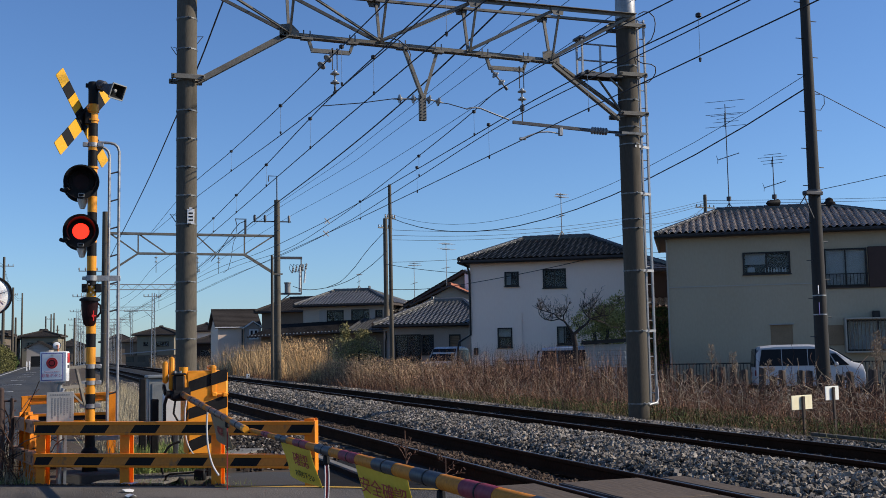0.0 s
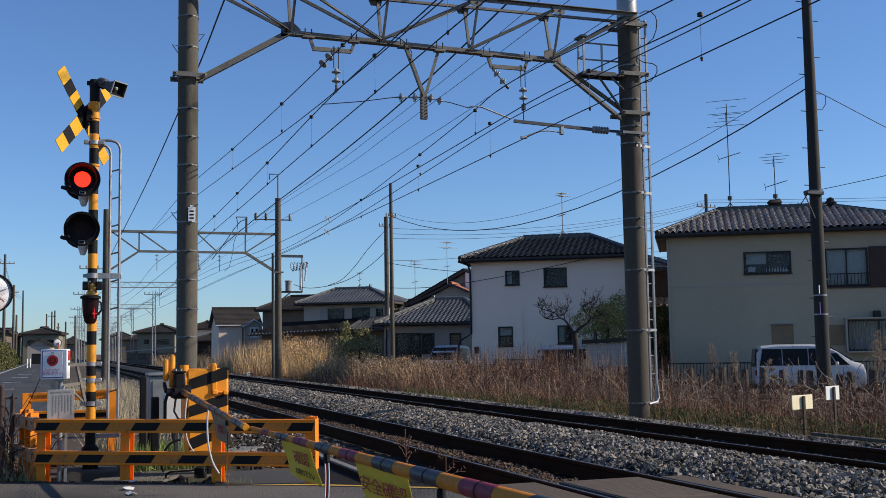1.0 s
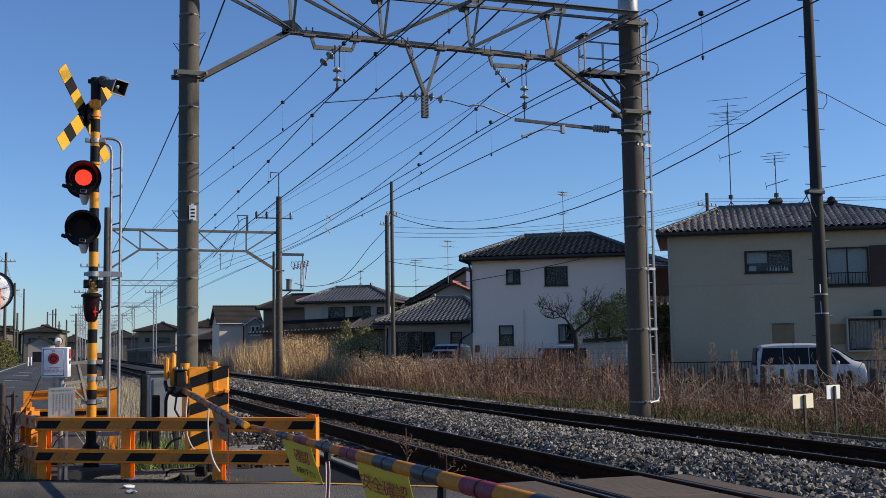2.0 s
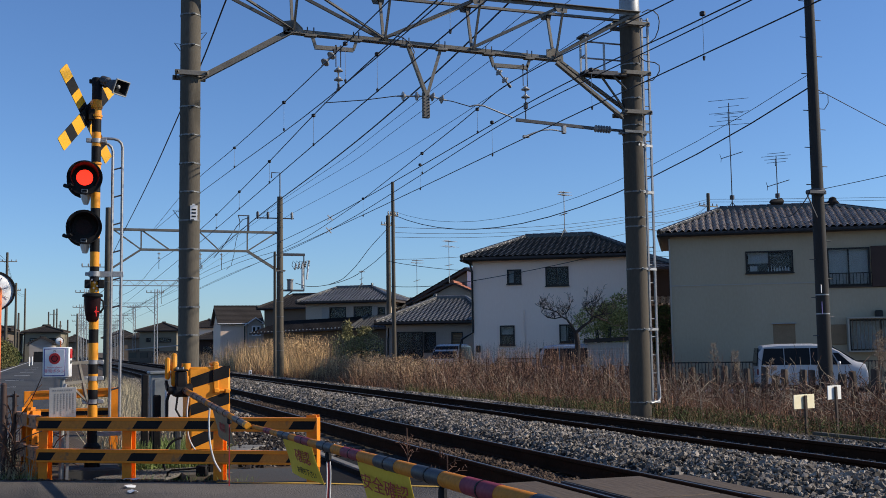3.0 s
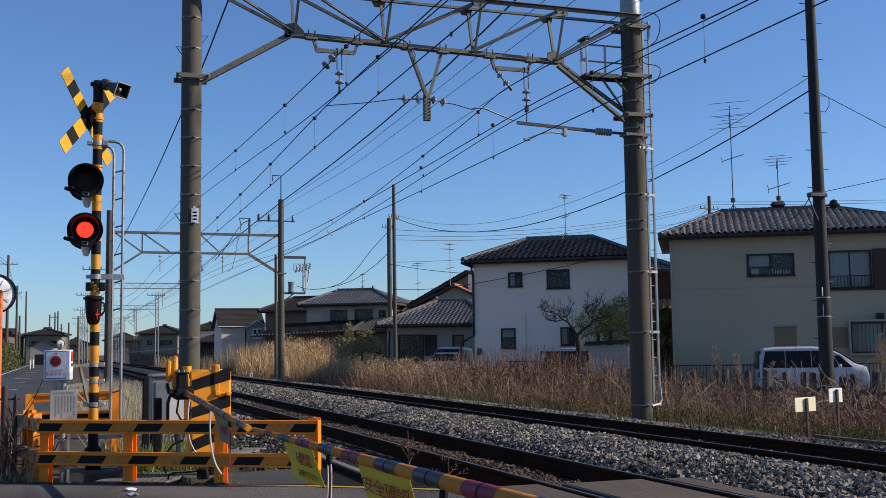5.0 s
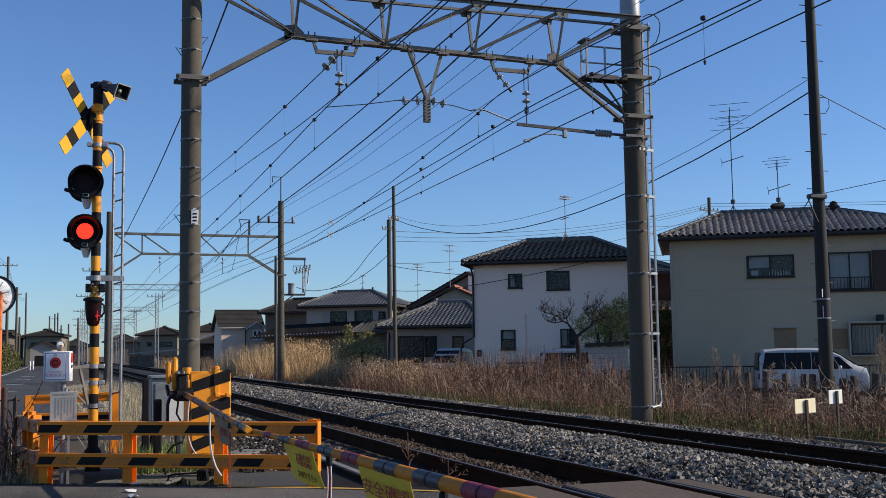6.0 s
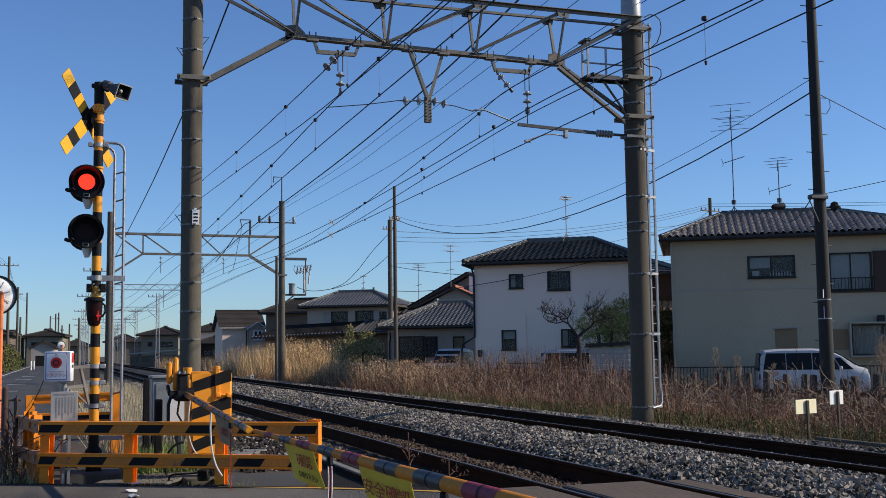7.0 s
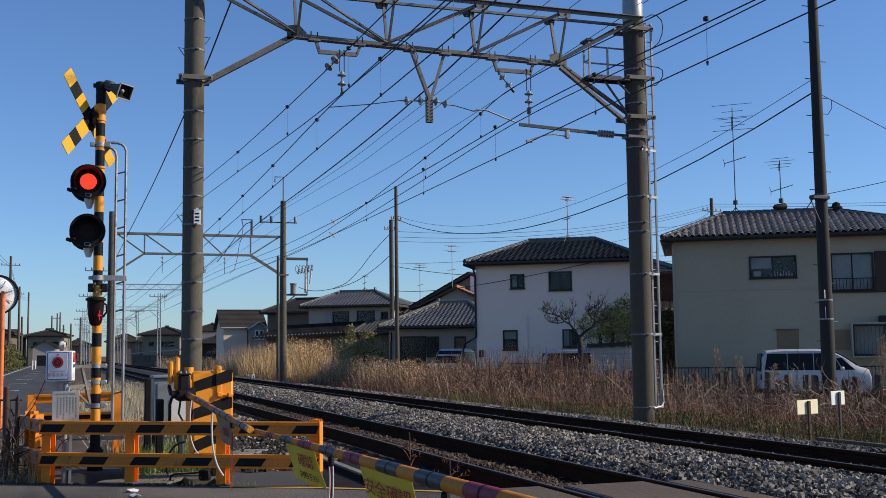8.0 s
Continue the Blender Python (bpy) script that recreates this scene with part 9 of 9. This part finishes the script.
    part("windscreen", B().slab([(L * 0.68, -W * 0.76, H * 0.935), (L * 0.68, W * 0.76, H * 0.935), (L * 0.885, W * 0.8, H * 0.658), (L * 0.885, -W * 0.8, H * 0.658)], (0.02, 0, 0.03)), "car_glass", body)
    part("rear_window", B().slab([(0.0, -W * 0.93, H * 0.56), (0.0, W * 0.93, H * 0.56), (0.075, W * 0.80, H * 0.92), (0.075, -W * 0.80, H * 0.92)], (-0.035, 0, 0)), "car_glass", body)
    for x in (0.78, L - 0.78):
        for s in (-1, 1):
            wh = part("wheel", B().lathe((x, s * (W - 0.19), 0.31), (0, s, 0), [(0, 0.28), (0.02, 0.31), (0.17, 0.31), (0.20, 0.29)], 22), "rubber", t)
            part("rim", B().lathe((x, s * (W + 0.005), 0.31), (0, s, 0), [(0, 0.21), (0.012, 0.20), (0.014, 0.07), (0.03, 0.05)], 16), "lamp_clear", wh)
    return t


van(pose(24.45, 34.65, LOW, 0, 0, -30), "white minivan parked beside the grey-green house", 3.82, 1.80, 1.7)
van(pose(19.05, 51.7, LOW, 0, 0, 235), "small white van parked by the low house", 3.4, 2.0, 1.5)
van(pose(18.6, 40.9, LOW, 0, 0, -33), "white van parked behind the bare tree", 3.4, 1.9, 1.5)


# ---- utility poles and their lines ----
def utility_pole(x, y, z0, top, r0, r1, label, arms=(), steps=True, mat="concrete"):
    t = thing("utility_pole", pose(x, y, z0), label, "utility pole", "utility poles")
    h = top - z0
    part("pole", B().cyl((0, 0, 0), (0, 0, h), r0, r1, 16).lathe((0, 0, h), (0, 0, 1), [(0, r1), (0.03, r1 * 0.7)], 12), mat, t)
    for z, w, a in arms:
        c, s = math.cos(radians(a)), math.sin(radians(a))
        arm = part("cross_arm", B().beam((-w * c, -w * s, z), (w * c, w * s, z), 0.08, 0.08, 0.006), "steel_grey", t)
        for k in (-0.9, -0.45, 0.45, 0.9):
            part("insulator", B().lathe((w * c * k, w * s * k, z + 0.04), (0, 0, 1), [(0, 0.02), (0.04, 0.045), (0.10, 0.05), (0.13, 0.03), (0.16, 0.04), (0.18, 0.02)], 8), "porcelain", arm)
    if steps:
        z = 1.9
        k = 0
        while z < h - 0.4:
            s = 1 if k % 2 else -1
            part("step_bolt", B().cyl((s * r1 * 0.8, 0, z), (s * (r0 + 0.14), 0, z), 0.011, seg=6), "steel_dark", t)
            z, k = z + 0.45, k + 1
    return t


M["pole_dark"] = material("pole_dark", (0.026, 0.024, 0.022), (0.045, 0.041, 0.036), 0.8, fine=30, coarse=1.2, bump=0.08, stretch=(1, 1, 0.3))
p = utility_pole(17.12, 21.5, -0.5, 12.2, 0.172, 0.100, "tall dark utility pole with step bolts", mat="pole_dark")
part("band", B().cyl((0, 0, 5.28), (0, 0, 5.40), 0.17, 0.17, 16).box((-0.14, -0.12, 5.3), (0.5, 0.16, 0.1), 0.02), "steel_dark", p, "dark clamp with cable fittings")
part("stay", B().beam((-0.12, -0.1, 4.7), (-0.45, -0.15, 5.3), 0.022, 0.022), "steel_dark", p)
for z, m in ((3.0, "white_paint"), (2.55, "blue_paint")):
    part("plate", B().box((-0.11, -0.12, z), (0.07, 0.012, 0.2 if m == "white_paint" else 0.3), 0.003, Matrix.Rotation(0.6, 3, "Z")), m, p)
part("band", B().cyl((0, 0, 2.85), (0, 0, 2.88), 0.158, 0.158, 16), "galvanised", p)
part("band", B().cyl((0, 0, 2.4), (0, 0, 2.43), 0.160, 0.160, 16), "galvanised", p)
utility_pole(17.30, 57.2, -0.5, 10.35, 0.125, 0.09, "tall grey concrete utility pole in the reeds", ((9.0, 0.35, 20),), False)
utility_pole(21.42, 72.0, -0.5, 10.35, 0.17, 0.15, "shorter concrete utility pole behind the low house", ((10.2, 0.6, 20),), False)
utility_pole(10.85, 57.6, -0.3, 6.4, 0.085, 0.075, "slim grey post beside the second portal", (), False)
for x, y, top, w in ((-4.9, 119, 11.45, 0.95), (-4.88, 145.2, 9.92, 0.55), (-4.9, 186.5, 11.5, 0.0), (-4.8, 153.7, 6.5, 0.0), (-1.5, 210, 8.6, 0.0), (-0.6, 210, 9.0, 0.7), (-0.1, 210, 9.2, 0.0), (0.5, 205, 6.8, 0.3), (1.61, 190, 6.6, 0.0), (3.09, 190, 7.6, 0.0), (43.2, 66, 11.8, 0.9)):
    utility_pole(x, y, -0.3, top, 0.17, 0.12, "grey concrete utility pole along the lane" if x < 5 else "far utility pole behind the houses", ((top - 0.6, w, 10),) if w else (), False)


def line(p, q, drop, r=0.012, label="dark service cable sagging between poles"):
    wire(sag(p, q, drop, 14), r, "service_cable", label, "service cables")


line((17.3, 57.2, 8.55), (17.1, 21.5, 7.42), 1.92, 0.018)
line((17.3, 57.2, 8.75), (17.1, 21.5, 7.74), 1.80, 0.008)
line((17.2, 21.5, 4.89), (19.22, 18.38, 5.36), 0.02, 0.008)
line((19.22, 18.38, 5.36), (24.0, 13.8, 6.6), 0.05, 0.007)
line((17.2, 21.5, 7.35), (17.55, 21.5, 7.22), 0.0, 0.010)
line((17.55, 21.5, 7.22), (21.2, 21.5, 5.8), 0.0, 0.010)
single("line_loop", B().tube([(0, 0, 0), (0.0, 0, -0.2), (-0.12, 0, -0.36), (-0.3, 0, -0.36)], 0.009, 6), "wire", "small wire loop hanging at the pole", "wire", m=pose(17.55, 21.5, 7.22))
line((17.0, 21.5, 4.95), (26.9, 36.2, 6.3), 0.35, 0.014)
for pts in (((17.21, 57.5, 7.95), (16.07, 57.5, 6.74), (15.16, 57.7, 5.57), (14.55, 57.8, 5.01), (13.9, 57.9, 4.74)), ((17.19, 57.5, 6.73), (16.22, 57.5, 5.87), (14.99, 57.7, 5.07), (13.76, 57.8, 4.70), (12.54, 57.9, 4.64), (12.04, 58.0, 4.80))):
    tagged(strung("dark service cable sagging to the transformer", 0.022, *pts), group="service cables")
for z, e in ((7.9, 11.4), (7.6, 11.25), (7.35, 11.1), (6.1, 10.6)):
    line((17.3, 57.5, z), (43.2, 66, e), 0.8, 0.012)
for e in (11.4, 11.2):
    line((43.2, 66, e), (70, 57, e + 0.3), 0.15, 0.014)
line((17.1, 57.5, 6.0), (24.2, 43.2, 4.9), 0.5, 0.015)
wire(sag((17.17, 57.2, 4.6), (17.78, 46.3, 4.24), 0.12, 10) + sag((17.78, 46.3, 4.24), (22.62, 43.75, 5.21), 0.05, 8)[1:], 0.016, "service_cable", "dark service cable led along a house wall", "service cables")
for z in (6.6, 6.2):
    line((43.2, 66, 11.0), (24.4, 42.0, z), 0.4, 0.010)
for k, z in enumerate((6.6, 6.3)):
    line((24.5, 58, z), (60, 32, z + 1.5), 0.8, 0.012)
    line((-4.7, 60, z + 2.4), (-4.9, 119, z + 4.0), 0.4, 0.014)
    line((-4.9, 119, z + 4.0), (-4.88, 145.2, z + 2.6), 0.3, 0.014)
    line((-4.88, 145.2, z + 2.6), (-4.9, 186.5, z + 4.2), 0.4, 0.016)
t = single("cable_closure", B().lathe((0, 0, 0), (1, 0.15, 0.12), [(0, 0.03), (0.08, 0.08), (0.42, 0.10), (0.5, 0.03)], 10), "black_paint", "black cable closure hung on a service line", "cable closure", m=pose(18.32, 25.0, 5.07))


# ---- timber fence, lot and signs beyond the track ----
def timber_fence():
    f = thing("timber_fence", pose(16.9, 0, 0), "old weathered timber post fence with wires and vines", "fence")
    rng = random.Random(12)
    shapes = []
    for k in range(4):
        h, w = 1.04 + 0.07 * k, 0.16 + 0.014 * k
        b = B().box((0, 0, h / 2), (0.10, w, h), 0.018)
        b.v = [(x + rng.uniform(-0.012, 0.012), y + rng.uniform(-0.012, 0.012), z + (rng.uniform(-0.05, 0.03) if z > 0.5 else 0)) for x, y, z in b.v]
        me = b.mesh("post")
        me.materials.append(M["timber_grey"])
        shapes.append(me)
    y = 15.0
    while y < 50:
        ob = new("post", rng.choice(shapes))
        ob.parent = f
        ob.matrix_basis = pose(rng.uniform(-0.03, 0.03), y, level(16.9, y) - 0.1, rng.uniform(-3, 3), rng.uniform(-3, 3), rng.uniform(-8, 8))
        y += rng.uniform(0.46, 0.58)
    for z in (0.17, -0.13):
        part("rail", B().box((0.07, 32.5, z), (0.05, 35, 0.09), 0.008), "timber_grey", f)


timber_fence()


def lot():
    b = B()
    xs, ys = (17.6, 20, 23, 26, 30, 36), (10, 20, 30, 40, 47)
    b.v = [(x, y - (x - 17.6) * 0.35, -0.54) for y in ys for x in xs]
    b.f = [(j * 6 + i, j * 6 + i + 1, j * 6 + i + 7, j * 6 + i + 6) for j in range(4) for i in range(5)]
    single("parking_lot", b, "pale_ground", "pale gravelled yard beyond the timber fence", "yard", kind="structure")
    k = thing("kerb", pose(22.29, 37.58, -0.5, 0, 0, -76.2), "row of pale concrete kerb blocks along the yard", "kerb", kind="structure")
    me = B().box((0, 0, 0), (0.6, 0.16, 0.16), 0.015).mesh("kerb_block")
    me.materials.append(M["concrete_light"])
    for i in range(7):
        ob = new("kerb_block", me)
        ob.parent = k
        ob.matrix_basis = pose(0.3 + i * 0.62, 0, 0)


lot()


def bar_fence(name_label, p, q, h, step, z0=LOW):
    """A fence of thin upright bars from p to q in plan."""
    p, q = Vector((*p, z0)), Vector((*q, z0))
    n = (q - p).length
    d = (q - p).normalized()
    f = thing("metal_fence", Matrix.Translation(p), name_label, "fence", "garden fences")
    for z in (0.25, h - 0.05):
        part("rail", B().beam(Vector((0, 0, z)), d * n + Vector((0, 0, z)), 0.04, 0.05), "frame_dark", f)
    part("base_wall", B().beam(Vector((0, 0, 0.1)), d * n + Vector((0, 0, 0.1)), 0.14, 0.24), "concrete", f)
    me = B().box((0, 0, (h + 0.25) / 2), (0.022, 0.022, h - 0.3)).mesh("bar")
    me.materials.append(M["frame_dark"])
    k = 0
    while k * step < n:
        ob = new("bar", me)
        ob.parent = f
        ob.matrix_basis = Matrix.Translation(d * (k * step))
        k += 1


bar_fence("dark metal bar fence below the grey-green house", (21.9, 39.3), (30.5, 33.9), 1.15, 0.13)
bar_fence("dark metal mesh fence before the white house", (18.6, 45.6), (23.0, 42.8), 1.35, 0.12)
bar_fence("dark metal fence by the low house", (16.4, 54.5), (21.4, 51.4), 1.0, 0.14)


def shed():
    o = (19.55, 38.6)
    t = thing("garden_shed", pose(*o, LOW, 0, 0, GRID), "pale metal garden shed with dark flat roof", "shed")
    part("body", B().box((0.8, 0.5, 1.0), (1.6, 1.0, 1.9), 0.01), "shed_metal", t)
    for k in range(9):
        part("slat", B().box((0.8, -0.012, 0.25 + k * 0.19), (1.5, 0.02, 0.15), 0.006), "shed_metal", t)
    part("roof", B().slab([(-0.12, -0.2, 1.95), (1.75, -0.2, 2.03), (1.75, 1.2, 2.03), (-0.12, 1.2, 1.95)], (0, 0, 0.14)), "frame_dark", t)


shed()


def track_sign(x, y, h, w, bh, turn, post_w):
    t = thing("track_sign", pose(x, y, level(x, y) - 0.02, 0, 0, turn), "plain white board on a grey stake beside the track", "track sign", "small boards beside the track")
    part("stake", B().box((0.0, -0.03, h / 2), (post_w, 0.03, h), 0.005), "timber_grey", t)
    part("board", B().box((0.0, 0, h - bh / 2 + 0.015), (w, 0.012, bh), 0.003), "sign_cream" if w > 0.4 else "sign_white", t)


track_sign(11.185, 14.6, 0.635, 0.52, 0.225, 16, 0.06)
track_sign(11.41, 14.15, 0.80, 0.34, 0.215, 16, 0.05)
single("trough_lid", B().box((0, 0, 0), (0.10, 6.0, 0.05), 0.01), "concrete", "long concrete cable trough lid beside the ballast", "cable trough", m=pose(11.05, 11.2, -0.15))
s = thing("distance_post", pose(9.95, 60.0, -0.12), "short white marker post with a blank number plate", "marker post")
part("post", B().box((0, 0, 0.12), (0.16, 0.12, 0.3), 0.01), "white_paint", s)
part("mark", B().box((0.02, -0.064, 0.18), (0.06, 0.004, 0.08)), "black_paint", s)


M["slab_grey"] = material("slab_grey", (0.14, 0.13, 0.113), (0.22, 0.205, 0.185), 0.9, fine=30, coarse=2, bump=0.2)
# ---- paving behind the guard rail ----
sl = thing("paving_slab", pose(2.48, 15.75, -0.19, 0, 0, -30), "pale worn concrete slab behind the guard rail", "paving slab", "slabs behind the guard rail")
part("slab", B().box((0, 0, 0.02), (0.42, 0.95, 0.09), 0.012), "slab_grey", sl)
apron = B().slab([(x, edge(x) + 0.035, 0) for x in (1.62, 1.9, 2.2, 2.56, 2.62)] + [(x, edge(x) + d, 0) for x, d in ((2.75, 1.75), (2.3, 1.55), (1.7, 1.35))], (0, 0, -0.12))
single("asphalt_apron", apron, "asphalt_old", "smooth dark asphalt apron behind the guard rail", "pavement", m=pose(0, 0, -0.135), kind="structure")
# tread plate with small raised lozenges in rows
plate = thing("tread_plate", pose(1.02, 13.15, -0.15, 0, 0, -26), "dark steel tread plate over the cable trench", "trench cover")
part("sheet", B().box((0, 0, 0), (0.82, 1.15, 0.03), 0.004), "steel_grey", plate)
b = B()
for i in range(20):
    for k in range(28):
        p = Vector((-0.39 + i * 0.041, -0.555 + k * 0.041, 0.017))
        d = Vector((0.012, 0.012 if (i + k) % 2 else -0.012, 0))
        b.beam(p - d, p + d, 0.007, 0.006)
tagged(part("tread", b, "steel_grey", plate), kind="stuff")
f = thing("fallen_frame", pose(1.38, 12.55, -0.14, 0, 0, -22), "low black bent metal frame lying by the rail", "metal frame")
part("bar", B().tube([(-0.22, 0, 0), (-0.21, 0, 0.05), (-0.17, 0, 0.075), (0.05, 0.02, 0.085), (0.26, 0.04, 0.10)], 0.012, 6), "black_paint", f)
part("foot", B().box((0.16, 0.05, 0.06), (0.12, 0.10, 0.12), 0.012), "black_paint", f)


# ---- scraps and the dark edge of the crossing ----
for x, y, turn in ((0.76, 12.3, 20), (0.74, 11.75, 60), (0.73, 11.3, 100)):
    b = B()
    rr = random.Random(int(turn))
    ring = [(math.cos(k * 1.05) * 0.10 * rr.uniform(0.4, 1.2), math.sin(k * 1.05) * 0.06 * rr.uniform(0.4, 1.2), rr.uniform(0.004, 0.035)) for k in range(6)]
    b.add([(0, 0, 0.03)] + ring + [(p[0], p[1], p[2] - 0.004) for p in ring], [(0, 1 + k, 1 + (k + 1) % 6) for k in range(6)] + [(1 + k, 7 + k, 7 + (k + 1) % 6, 1 + (k + 1) % 6) for k in range(6)])
    single("plastic_scrap", b, "white_plastic", "crumpled scrap of white plastic on the road", "litter", "scraps on the road", m=pose(x, y, -0.128, 0, 0, turn))
# Near-black for the shaded drop and kerb face: shade put into colour.
M["edge_shade"] = material("edge_shade", (0.012, 0.011, 0.010), (0.022, 0.020, 0.018), 0.95, fine=30, coarse=2, bump=0.2, spec=0.1)
single("edge_plate", B().slab([(x, y, 0) for x, y in ((2.66, 11.35), (3.74, 9.62), (4.24, 9.56), (4.24, 14.0), (2.9, 14.0), (2.75, 12.6))], (0, 0, -0.05)), "edge_shade", "black sheet beside the near rail, standing in for shade", "rubber mat", m=pose(0, 0, -0.15))
k = thing("low_kerb", pose(3.22, 0, 0), "low pale concrete kerb with shade painted black on one side", "kerb")
part("kerb_stone", B().box((0, 12.9, -0.13), (0.10, 3.6, 0.10), 0.008), "slab_grey", k)
# Black strip that paints the shade on the kerb's left face.
part("tarred_side", B().box((-0.056, 12.9, -0.15), (0.012, 3.6, 0.10)), "edge_shade", k)


# ---- what moves ----
SWITCHES = (0.45, 1.05, 1.65, 2.25, 2.85, 3.45, 4.15, 4.65, 5.25, 5.85, 6.55, 7.15, 7.75)


def motions():
    """The two lamps flash in turn: the added leaves of each slide apart and together."""
    for leaf, x, y, z, side, upper in SHUTTERS:
        shut, apart = pose(x, y, z), pose(x + side * 0.098, y, z)
        lit = not upper
        rows = [(0.0, apart if lit else shut)]
        for s in SWITCHES:
            rows.append((s - 1 / 60, apart if lit else shut))
            lit = not lit
            rows.append((s + 1 / 60, apart if lit else shut))
        rows.append((8.0, apart if lit else shut))
        walk(leaf, rows)


motions()
